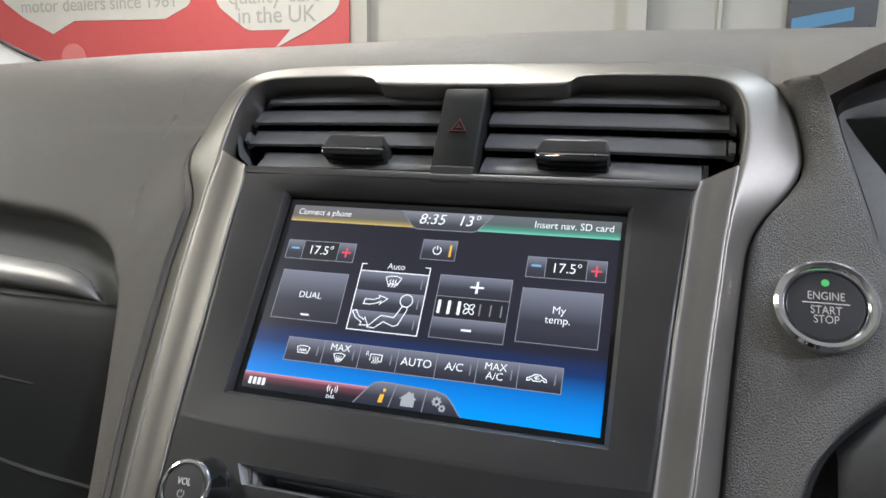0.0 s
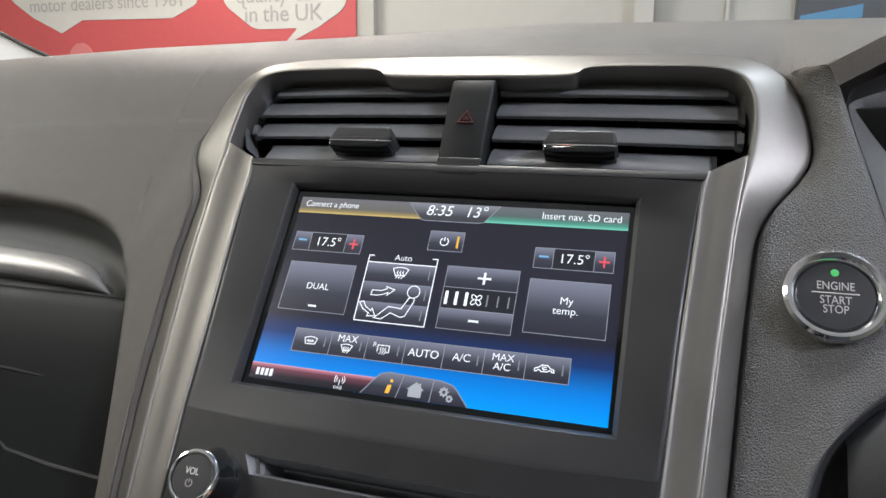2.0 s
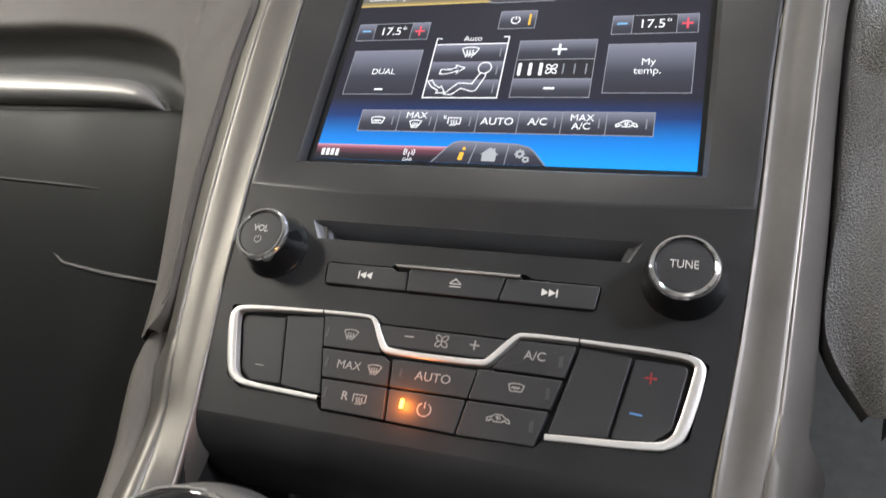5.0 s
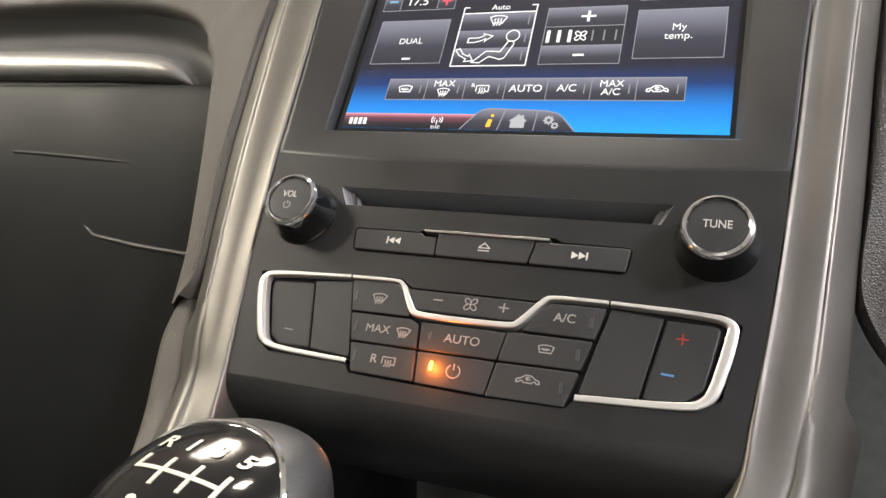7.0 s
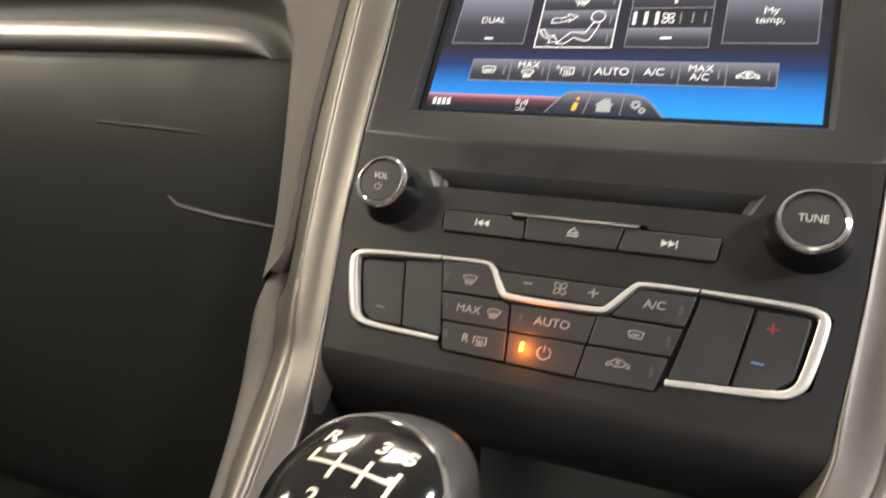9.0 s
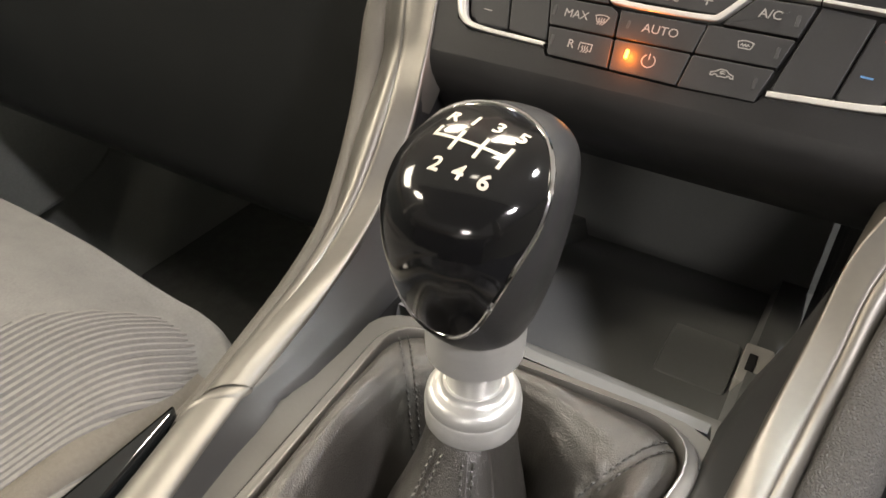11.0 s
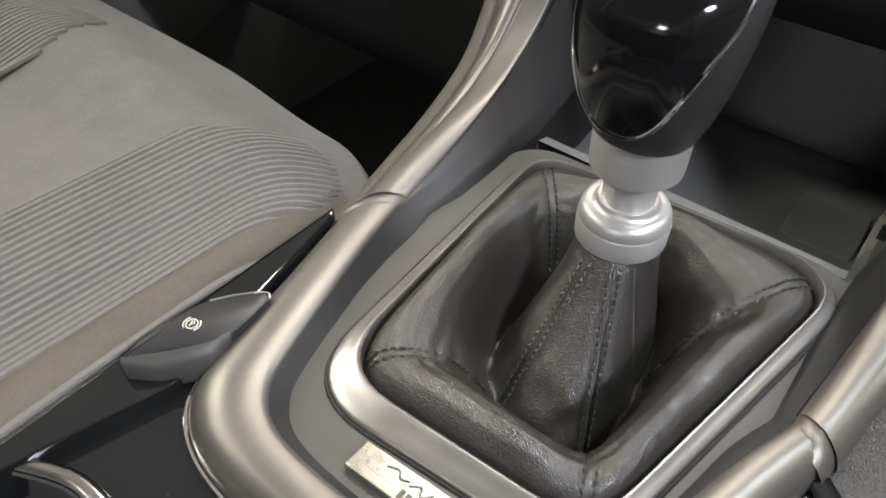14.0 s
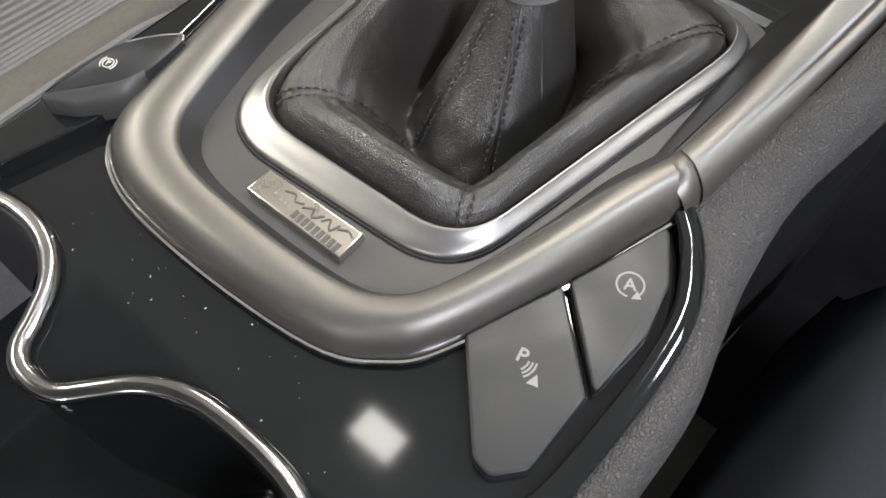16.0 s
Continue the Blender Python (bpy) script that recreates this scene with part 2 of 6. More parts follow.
G_GOLD = glow_ramp("display_gold_bar", [(0.0, (0.72, 0.52, 0.18)), (0.14, (0.34, 0.26, 0.10)), (0.35, (0.15, 0.14, 0.125)), (1.0, (0.17, 0.17, 0.19))], 1, 0.0, 1.0, own=True)
G_TEAL = glow_ramp("display_teal_bar", [(0.0, (0.20, 0.64, 0.50)), (0.18, (0.08, 0.32, 0.24)), (0.45, (0.10, 0.135, 0.135)), (1.0, (0.15, 0.16, 0.175))], 1, 0.0, 1.0, own=True)
G_ROSE = glow_ramp("display_rose_bar", [(0.0, (0.006, 0.006, 0.01)), (0.35, (0.02, 0.015, 0.022)), (0.75, (0.16, 0.05, 0.075)), (1.0, (0.62, 0.24, 0.32))], 1, 0.0, 1.0, own=True)

# ---------------------------------------------------------------- shaping helpers
MM = 0.001
LEAN_A = math.atan2(0.581, 0.8415)          # the stack's face leans back from upright
SA, CA = math.sin(LEAN_A), math.cos(LEAN_A)
STACK = Matrix(((1, 0, 0, 0), (0, SA, -CA, 0), (0, CA, SA, 0.9), (0, 0, 0, 1)))   # x, up the face, out of the face


def thing(name, label, category, m=None, group="", kind=""):
    o = new(name)
    o.empty_display_size = 0.02
    if m is not None:
        o.matrix_world = m
    return tagged(o, label, category, group, kind)


def part(name, bm, material, parent=None, label="", smooth=True, angle=35):
    """Links a bmesh as one mesh object under a thing or a part."""
    me = bpy.data.meshes.new(name)
    bmesh.ops.recalc_face_normals(bm, faces=bm.faces)
    bm.to_mesh(me)
    bm.free()
    me.materials.append(material)
    if smooth:
        me.polygons.foreach_set("use_smooth", [True] * len(me.polygons))
        me.set_sharp_from_angle(angle=radians(angle))
    o = new(name, me)
    o.parent = parent
    if label:
        o["label"] = label
    return o


def setting(name, bm, material, label, category):
    o = part(name, bm, material)
    return tagged(o, label, category, kind="structure")


def rounded(points, r, n=5):
    """A polygon with its corners rounded; r is one radius or one for each corner."""
    out, k = [], len(points)
    for i, p in enumerate(points):
        p = Vector(p[:2])
        a, b = Vector(points[i - 1][:2]), Vector(points[(i + 1) % k][:2])
        rad = r[i] if isinstance(r, (list, tuple)) else r
        u, w = (a - p), (b - p)
        lu, lw = u.length, w.length
        u.normalize(), w.normalize()
        ang = max(0.05, u.angle(w, math.pi))
        cut = min(rad / math.tan(ang / 2), lu * 0.48, lw * 0.48)
        if rad <= 0 or cut < 1e-6:
            out.append(tuple(p))
            continue
        p0, p1 = p + u * cut, p + w * cut
        for j in range(n + 1):
            t = j / n
            q = p0 * (1 - t) ** 2 + p * 2 * t * (1 - t) + p1 * t * t
            out.append(tuple(q))
    return out


def rect(x0, x1, y0, y1, r=0.0, n=4):
    pts = [(x0, y0), (x1, y0), (x1, y1), (x0, y1)]
    return rounded(pts, r, n) if r else pts


def smooth_line(points, per=6, closed=False):
    """A Catmull-Rom curve through points of any dimension."""
    P = [np.array(p, float) for p in points]
    k = len(P)
    out = []
    for i in range(k if closed else k - 1):
        p0 = P[(i - 1) % k] if closed or i > 0 else 2 * P[0] - P[1]
        p1, p2 = P[i], P[(i + 1) % k]
        p3 = P[(i + 2) % k] if closed or i < k - 2 else 2 * P[-1] - P[-2]
        for j in range(per):
            t = j / per
            out.append(0.5 * (2 * p1 + (p2 - p0) * t + (2 * p0 - 5 * p1 + 4 * p2 - p3) * t * t + (3 * p1 - p0 - 3 * p2 + p3) * t ** 3))
    if not closed:
        out.append(P[-1])
    return [tuple(float(v) for v in q) for q in out]


def area2(pts):
    return sum(a[0] * b[1] - b[0] * a[1] for a, b in zip(pts, pts[1:] + pts[:1]))


def inset(pts, d):
    """Moves a closed outline inwards by d."""
    s = 1 if area2(pts) > 0 else -1
    out, k = [], len(pts)
    for i in range(k):
        a, p, b = (Vector(pts[j % k]) for j in (i - 1, i, i + 1))
        e0, e1 = (p - a), (b - p)
        if e0.length < 1e-9 or e1.length < 1e-9:
            out.append(tuple(p))
            continue
        e0.normalize(), e1.normalize()
        n0, n1 = Vector((-e0.y, e0.x)) * s, Vector((-e1.y, e1.x)) * s
        m = n0 + n1
        if m.length < 1e-6:
            m = n0
        m.normalize()
        out.append(tuple(p + m * d / max(0.5, m.dot(n0))))
    return out


def rings(bm, loops, closed=True, cap0=False, cap1=False):
    """Joins loops of 3D points (mm) by quads."""
    vs = [[bm.verts.new(Vector(p) * MM) for p in loop] for loop in loops]
    k = len(vs[0])
    for a, b in zip(vs, vs[1:]):
        for i in range(k if closed else k - 1):
            j = (i + 1) % k
            bm.faces.new((a[i], a[j], b[j], b[i]))
    if cap0:
        bm.faces.new(vs[0])
    if cap1:
        bm.faces.new(vs[-1])
    return vs


def slab(outline, d0, d1, bevel=0.4, bm=None, crown=0.0):
    """A plate with a rounded front edge, between depths d0 (back) and d1 (front), mm."""
    bm = bm or bmesh.new()
    pts = list(outline)
    loops = [[(x, y, d0) for x, y in pts], [(x, y, d1 - bevel) for x, y in pts]]
    if bevel:
        loops.append([(x, y, d1 - bevel * 0.3) for x, y in inset(pts, bevel * 0.3)])
        loops.append([(x, y, d1) for x, y in inset(pts, bevel)])
        loops.append([(x, y, d1) for x, y in inset(pts, bevel * 1.1)])
    if crown:
        loops.append([(x, y, d1 + crown) for x, y in inset(pts, bevel + 1.2)])
    rings(bm, loops, cap0=True, cap1=True)
    return bm


def pierced(outer, holes, d0, d1):
    """A plate with holes through it, mm."""
    bm = bmesh.new()
    edges, loops = [], []
    for pts in [outer, *holes]:
        vs = [bm.verts.new((x * MM, y * MM, d1 * MM)) for x, y in pts]
        loops.append(vs)
        edges += [bm.edges.new((vs[i], vs[(i + 1) % len(vs)])) for i in range(len(vs))]
    bmesh.ops.triangle_fill(bm, use_beauty=True, edges=edges)
    for vs in loops:
        back = [bm.verts.new((v.co.x, v.co.y, d0 * MM)) for v in vs]
        for i in range(len(vs)):
            j = (i + 1) % len(vs)
            bm.faces.new((vs[i], vs[j], back[j], back[i]))
    return bm


def lathe(profile, n=40, bm=None, centre=(0, 0)):
    """Turns a profile of (radius, depth) mm round the third axis."""
    bm = bm or bmesh.new()
    loops = [[(centre[0] + r * math.cos(2 * math.pi * i / n), centre[1] + r * math.sin(2 * math.pi * i / n), d) for i in range(n)] for r, d in profile]
    rings(bm, loops, cap0=profile[0][0] > 0.01, cap1=profile[-1][0] > 0.01)
    return bm


def tube(path, radius, n=8, closed=False, bm=None, flat=1.0, up=(0, 0, 1)):
    """A round or flattened bar along a 3D path, mm; radius may be a list."""
    bm = bm or bmesh.new()
    P = [Vector(p) for p in path]
    loops, k = [], len(P)
    for i, p in enumerate(P):
        a = P[i - 1] if i or closed else p
        b = P[(i + 1) % k] if i < k - 1 or closed else p
        t = (b - a).normalized()
        u = Vector(up)
        side = t.cross(u)
        if side.length < 1e-4:
            side = t.cross(Vector((1, 0, 0)))
        side.normalize()
        w = side.cross(t).normalized()
        r = radius[i] if isinstance(radius, (list, tuple)) else radius
        loops.append([p + side * r * math.cos(2 * math.pi * j / n) + w * r * flat * math.sin(2 * math.pi * j / n) for j in range(n)])
    if closed:
        loops.append(loops[0])
        vs = [[bm.verts.new(Vector(q) * MM) for q in lp] for lp in loops[:-1]]
        vs.append(vs[0])
        for a, b in zip(vs, vs[1:]):
            for i in range(n):
                bm.faces.new((a[i], a[(i + 1) % n], b[(i + 1) % n], b[i]))
    else:
        rings(bm, loops, cap0=True, cap1=True)
    return bm


def strokes(paths, width, d0, d1, closed=False, bm=None):
    """Flat raised lines along 2D paths, mm."""
    bm = bm or bmesh.new()
    for path in paths:
        P = [Vector(p) for p in path]
        k = len(P)
        left, right = [], []
        for i, p in enumerate(P):
            a = P[i - 1] if i or closed else None
            b = P[(i + 1) % k] if i < k - 1 or closed else None
            e0 = (p - a).normalized() if a is not None else (b - p).normalized()
            e1 = (b - p).normalized() if b is not None else e0
            n0, n1 = Vector((-e0.y, e0.x)), Vector((-e1.y, e1.x))
            m = n0 + n1
            m = m.normalized() if m.length > 1e-5 else n0
            s = width / 2 / max(0.45, m.dot(n0))
            left.append(p + m * s), right.append(p - m * s)
        seq = range(k if closed else k - 1)
        top = [[bm.verts.new((q.x * MM, q.y * MM, d1 * MM)) for q in side] for side in (left, right)]
        low = [[bm.verts.new((q.x * MM, q.y * MM, d0 * MM)) for q in side] for side in (left, right)]
        for i in seq:
            j = (i + 1) % k
            bm.faces.new((top[0][i], top[0][j], top[1][j], top[1][i]))
            bm.faces.new((top[0][i], low[0][i], low[0][j], top[0][j]))
            bm.faces.new((top[1][i], top[1][j], low[1][j], low[1][i]))
        if not closed:
            for i in (0, k - 1):
                bm.faces.new((top[0][i], top[1][i], low[1][i], low[0][i]))
    return bm


def arc(cx, cy, r, a0, a1, n=14, ry=None):
    return [(cx + r * math.cos(radians(a0 + (a1 - a0) * i / n)), cy + (ry or r) * math.sin(radians(a0 + (a1 - a0) * i / n))) for i in range(n + 1)]


def circle(cx, cy, r, n=20, ry=None):
    return arc(cx, cy, r, 0, 360 - 360 / n, n - 1, ry)


def moved(paths, x, y, s=1.0):
    return [[(x + s * a, y + s * b) for a, b in p] for p in paths]


def lettering(text, size, x, y, d, material, parent, name="lettering", align="CENTER", slant=0.0, bold=0.0, thick=0.05, m=None, label="", squeeze=1.0):
    """Writing in the built-in font as a mesh, cap height about 0.7 of size (mm), on the plane at depth d."""
    cu = bpy.data.curves.new(name, "FONT")
    cu.body, cu.size, cu.align_x, cu.align_y = text, size * MM, align, "CENTER"
    bold *= 0 if "M" in text else 1
    cu.offset, cu.extrude, cu.shear, cu.resolution_u = bold * MM, thick * MM, slant, 4
    tmp = bpy.data.objects.new(name, cu)
    scene.collection.objects.link(tmp)
    bpy.context.view_layer.update()
    me = bpy.data.meshes.new_from_object(tmp.evaluated_get(bpy.context.evaluated_depsgraph_get()))
    bpy.data.objects.remove(tmp)
    bpy.data.curves.remove(cu)
    if squeeze != 1.0:
        me.transform(Matrix.Diagonal((squeeze, 1, 1, 1)))
    me.transform(m if m is not None else Matrix.Translation((x * MM, y * MM, d * MM)))
    me.name = name
    me.materials.clear()
    me.materials.append(material)
    o = new(name, me)
    o.parent = parent
    o["label"] = label or "lettering that reads " + text
    return o


def loft(sections, per=1, cap=False, bm=None):
    """Joins open sections (lists of 3D points, mm) by quads."""
    bm = bm or bmesh.new()
    rings(bm, sections, closed=False)
    return bm


def box(bm, x0, x1, y0, y1, z0, z1):
    """An upright box in metres."""
    vs = [bm.verts.new((x, y, z)) for z in (z0, z1) for x, y in ((x0, y0), (x1, y0), (x1, y1), (x0, y1))]
    for f in ((0, 3, 2, 1), (4, 5, 6, 7), (0, 1, 5, 4), (1, 2, 6, 5), (2, 3, 7, 6), (3, 0, 4, 7)):
        bm.faces.new([vs[i] for i in f])
    return bm


def interp(table, t):
    """Smooth interpolation of rows (t, values...)."""
    ts = [r[0] for r in table]
    out = []
    for c in range(1, len(table[0])):
        out.append(float(np.interp(t, ts, [r[c] for r in table])))
    return out


# symbols drawn as lines, about 8 mm wide at scale 1
SHIELD = [(-4, 2.2), (-2, 2.9), (0, 3.1), (2, 2.9), (4, 2.2), (2.2, -1.4), (0.9, -1.0), (-0.9, -1.0), (-2.2, -1.4)]
HEAT = [[(x, 1.6), (x - 0.5, 0.5), (x + 0.4, -0.7), (x - 0.3, -1.9), (x - 0.8, -2.6)] for x in (-1.3, 0.2, 1.7)]
FRAMEBOX = [(-3.6, -2.0), (-3.6, 2.2), (3.8, 2.2), (3.8, -2.0), (2.4, -2.0)]
SCREEN_WARM = [[(-2.6, 0.2), (-1.8, 1.2), (-1.0, 0.0), (-0.2, 1.2), (0.6, 0.0), (1.4, 1.2), (2.4, 0.2)]]
CAR = [(-4.6, -1.2), (-4.6, 0.0), (-2.9, 0.6), (-1.2, 1.9), (1.4, 1.9), (2.8, 0.6), (4.4, 0.1), (4.7, -1.2), (3.6, -1.2), (3.1, -0.5), (2.2, -0.5), (1.7, -1.2), (-1.7, -1.2), (-2.2, -0.5), (-3.1, -0.5), (-3.6, -1.2)]
LOOPARROW = [[(1.2, 0.9), (-0.8, 0.9), (-1.2, 0.2), (-0.6, -0.3), (1.6, -0.3)], [(-0.1, 0.3), (-0.8, -0.3), (-0.1, -0.9)]]


def power_symbol(x, y, r):
    return [[(x, y + r * 1.15), (x, y + r * 0.2)], arc(x, y, r, 120, 420)]


def fan_symbol(x, y, r):
    out = []
    for k in range(4):
        a = radians(45 + 90 * k)
        c = (x + r * 0.58 * math.cos(a), y + r * 0.58 * math.sin(a))
        out.append([(c[0] + r * (0.50 * math.cos(t) * math.cos(a) - 0.33 * math.sin(t) * math.sin(a)), c[1] + r * (0.50 * math.cos(t) * math.sin(a) + 0.33 * math.sin(t) * math.cos(a))) for t in [2 * math.pi * i / 14 for i in range(15)]])
    return out

# ---------------------------------------------------------------- silver surround of the centre stack
surround = thing("stack_surround", "satin silver painted surround framing vents and touchscreen", "trim", STACK)
OUTER = [(0, 199.6), (60, 199.3), (100, 198.6), (124, 196.8), (141, 193.2), (154, 183.5), (161.5, 167), (165.5, 148), (165, 135), (159, 122), (148, 106), (142.5, 92), (140, 70), (137.5, 35), (134.5, -20), (131.5, -70), (129.9, -95)]
CREASE = [(0, 174.4), (48, 175.0), (60, 180.6), (100, 180.8), (122, 179.4), (133, 174.6), (138, 165), (139.3, 154), (138.8, 143), (137.6, 130), (135.4, 112), (133, 92), (131.2, 70), (128.4, 35), (124.6, -20), (121, -70), (119, -95)]
PER = 5
out_line, in_line = smooth_line(OUTER, PER), smooth_line(CREASE, PER)


def fade(v, a, b):
    t = min(1, max(0, (v - a) / (b - a)))
    return t * t * (3 - 2 * t)


# the passenger-side leg spreads wider than the driver's: (height, extra width) of outer edge, ridge and inner edge
WIDE_OUT = [(-95, 3.5), (-86, 4), (-61, 7), (-17, 11), (31, 12.5), (61, 13), (86, 11), (102, 8), (124, 6), (150, 0)]
WIDE_RIDGE = [(-95, 2.5), (-60, 4), (0, 6), (54, 7), (86, 6), (104, 5), (124, 2), (150, 0)]
WIDE_IN = [(-95, 0.5), (-60, 1.5), (-20, 2.4), (60, 2.4), (90, 2), (112, 1)]


def mirrored(pts, wide):
    """The whole line from the passenger side's foot over the top to the driver's."""
    return [(-x - interp(wide, v)[0], v) for x, v in reversed(pts)] + list(pts[1:])


def low_leg(v):
    """0 round the vents, 1 along the legs below them."""
    return fade(v, 150, 104)


def crease_depth(v):
    return 8.5 + (0.6 - 0.8 * fade(v, -10, -95)) * low_leg(v)


def outer_depth(v):
    return -4.2 + 3.2 * low_leg(v)


def band_section(o, i):
    """Across the silver band, from under its outer edge over a flat wing to a crisp ridge and the inner lip."""
    o, i = np.array(o), np.array(i)
    top = fade(o[1], 90, 140)
    lo, hi = outer_depth(o[1]), crease_depth(i[1])
    sec = []
    for f, g in ((0, -0.6), (0, 0.0), (0.03, 0.10), (0.10, 0.19), (0.3, 0.42), (0.5, 0.62), (0.7, 0.81), (0.86, 0.95), (0.93, 1.0), (0.975, 0.99), (1.0, 0.95 - 0.06 * top)):
        p = o + (i - o) * f
        sec.append((p[0], p[1], lo + (hi - lo) * g))
    sec.append((i[0], i[1], -8 - 4 * top))
    return sec


full_out, full_in = mirrored(out_line, WIDE_OUT), mirrored(in_line, WIDE_RIDGE)
part("silver_band", loft([band_section(o, i) for o, i in zip(full_out, full_in)]), M_SATIN, surround, angle=60)
# inner faces of the two legs, between the crease and the black panel
LEG_IN = [(120.5, 121.5), (118.2, 112), (117, 92), (115.5, 70), (113, 35), (110, -20), (106.2, -70), (103.6, -95)]
for side in (-1, 1):
    sec = []
    for (xo, vo), (xi, vi) in zip(in_line[45:], smooth_line(LEG_IN, PER)):
        if side < 0:
            xo, xi = xo + interp(WIDE_RIDGE, vo)[0], xi + interp(WIDE_IN, vi)[0]
        row = []
        for f, g, h in ((0.0, 0.0, -0.4), (0.04, 0.03, 0.0), (0.12, 0.11, 0.3), (0.5, 0.5, 0.9), (0.86, 0.9, 0.4), (0.93, 0.96, 1.2), (0.97, 1.0, 1.4), (1.0, 1.0, 0.8), (1.0, 1.0, -6.0)):
            hi = crease_depth(vo)
            row.append((side * (xo + (xi - xo) * f), vo + (vi - vo) * f, hi + (6.2 - hi) * g + h))
        sec.append(row)
    part("leg_face", loft(sec), M_SATIN, surround, "satin silver leg beside the black panel", angle=60)

# ---------------------------------------------------------------- air vents
VENT_OPEN = [(-8, 175.1), (-48, 175.6), (-60, 181.2), (-100, 181.4), (-122, 180), (-133.6, 175.2), (-138.6, 165), (-140, 155), (-139, 143), (-134, 132), (-120, 122.5), (-8, 122.5)]


def slat_ends(v):
    return float(np.interp(v, [124, 131, 139, 147, 160, 172, 180], [118, 128, 134.5, 136.5, 137, 134, 124]))


def make_slat(side, v, first, last):
    """A louvre: a blade with a rounded front lip that tilts down to the front, with stepped ends."""
    prof = [(-3.6, -1.6), (-2.7, -1.2), (-2.5, -0.3), (-3.4, 2.2), (-4.8, 5.4), (-6.8, 9.0), (-9.4, 12.4), (-12.5, 14.6), (-13.0, 13.0), (-9.5, 8.6), (-6.4, 2.0), (-5.0, -1.6)]
    xs = [first, first + 0.8] + [first + (last - first) * k / 8 for k in range(1, 8)] + [last - 3.5, last - 2.5, last]
    bm = bmesh.new()
    loops = []
    for k, x in enumerate(xs):
        back = 0.0 if k < len(xs) - 2 else (2.0 if k == len(xs) - 2 else 3.0)
        bow = -2.2 * ((x - first) / (last - first)) ** 2
        loops.append([(side * x, v + h, d + bow - (back if d > -9 else 0)) for d, h in prof])
    rings(bm, loops, cap0=True, cap1=True)
    return bm


vents = []
for side, word in ((-1, "passenger"), (1, "driver")):
    vent = thing("air_vent", "black louvred dashboard air vent with a chromed slider tab", "air vent", STACK, group="centre air vents")
    vents.append(vent)
    bm = bmesh.new()
    ring0 = [(side * -x, y, -1.5) for x, y in rounded(VENT_OPEN, 3, 3)]
    ring1 = [(side * -x * 0.995, y, -14) for x, y in rounded(VENT_OPEN, 3, 3)]
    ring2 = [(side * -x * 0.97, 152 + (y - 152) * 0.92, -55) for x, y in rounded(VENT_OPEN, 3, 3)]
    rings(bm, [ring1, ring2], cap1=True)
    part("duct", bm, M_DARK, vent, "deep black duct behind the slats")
    bm = bmesh.new()
    rings(bm, [ring0, [(x, y, -8) for x, y, d in ring0], [(x * 0.998, y, -15) for x, y, d in ring1]])
    part("vent_frame", bm, M_VENT, vent, "dark grey inner wall of the vent", angle=60)
    for k, v in enumerate((173.6, 159.4, 144.4, 129.0)):
        part("slat", make_slat(side, v, 12.2, slat_ends(v)), M_VENT, vent)
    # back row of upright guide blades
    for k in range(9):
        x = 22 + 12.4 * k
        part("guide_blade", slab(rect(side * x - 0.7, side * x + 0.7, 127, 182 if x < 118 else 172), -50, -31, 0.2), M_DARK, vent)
    # slider tab
    cx = side * 60.2 if side > 0 else -59.0
    tab = part("slider_tab", slab(rounded([(cx - 15.5, 143.6), (cx - 18.6, 136.0), (cx - 17, 134.4), (cx + 16.5, 134.4), (cx + 18.4, 136.8), (cx + 16.4, 143.6)], 2.4), -14, 7.2, 1.5), M_BEZEL, vent, "dark grey slider tab on a slat")
    part("tab_dish", strokes([[(cx - 11.5, 141.8), (cx - 10.5, 138.9), (cx, 138.2), (cx + 10.5, 138.9), (cx + 11.5, 141.8)]], 0.4, 7.0, 7.25), M_BEZEL, tab)
    part("tab_gloss", slab(rounded([(cx - 18.4, 134.0), (cx + 18.2, 134.0), (cx + 17.6, 131.2), (cx + 11, 130.4), (cx - 11, 130.4), (cx - 17.8, 131.2)], 1.0), -10, 7.0, 1.0), M_GLOSS, tab, "glossy black lower edge of the tab")
    part("tab_chrome_line", tube([(cx - 18.4, 134.7, 6.2), (cx - 12, 134.2, 7.5), (cx, 134.0, 7.8), (cx + 12, 134.2, 7.5), (cx + 18.2, 134.7, 6.2)], 0.42, 6), M_CHROME, tab, "thin chrome line")
    # small clip at the outer end of the slats
    part("end_clip", slab(rect(side * 135.2 - 1.6, side * 135.2 + 1.6, 144.5, 151.0, 0.6), -12, -4.5, 0.4), M_VENT, vent)

hazard = thing("hazard_switch", "black upright hazard warning switch between the vents", "switch", STACK)
bm = bmesh.new()
HAZ = [(172.6, 9.0), (170.6, 10.2), (164, 10.2), (150, 9.4), (136, 8.4), (128, 7.4), (122, 6.4), (117.5, 4.6)]
loops = []
for v, d in HAZ:
    w = 12.0 if v > 126 else 12.0 - 0.15 * (126 - v)
    loops.append([(-w + 4, v, -30), (-w, v, d - 1.6), (-w + 0.5, v, d - 0.5), (-w + 1.6, v, d), (w - 1.6, v, d), (w - 0.5, v, d - 0.5), (w, v, d - 1.6), (w - 4, v, -30)])
rings(bm, loops, cap0=True, cap1=True)
part("switch_body", bm, M_GLOVE, hazard, angle=50)
part("switch_foot", slab(rounded([(-12.3, 125.5), (12.3, 125.5), (11.2, 115.6), (-10.8, 115.6)], 1.6), -10, 7.4, 0.9), M_PANEL, hazard, "darker lower end of the switch")
tri = [(-4.2, 145.2), (4.2, 145.2), (0, 152.4)]
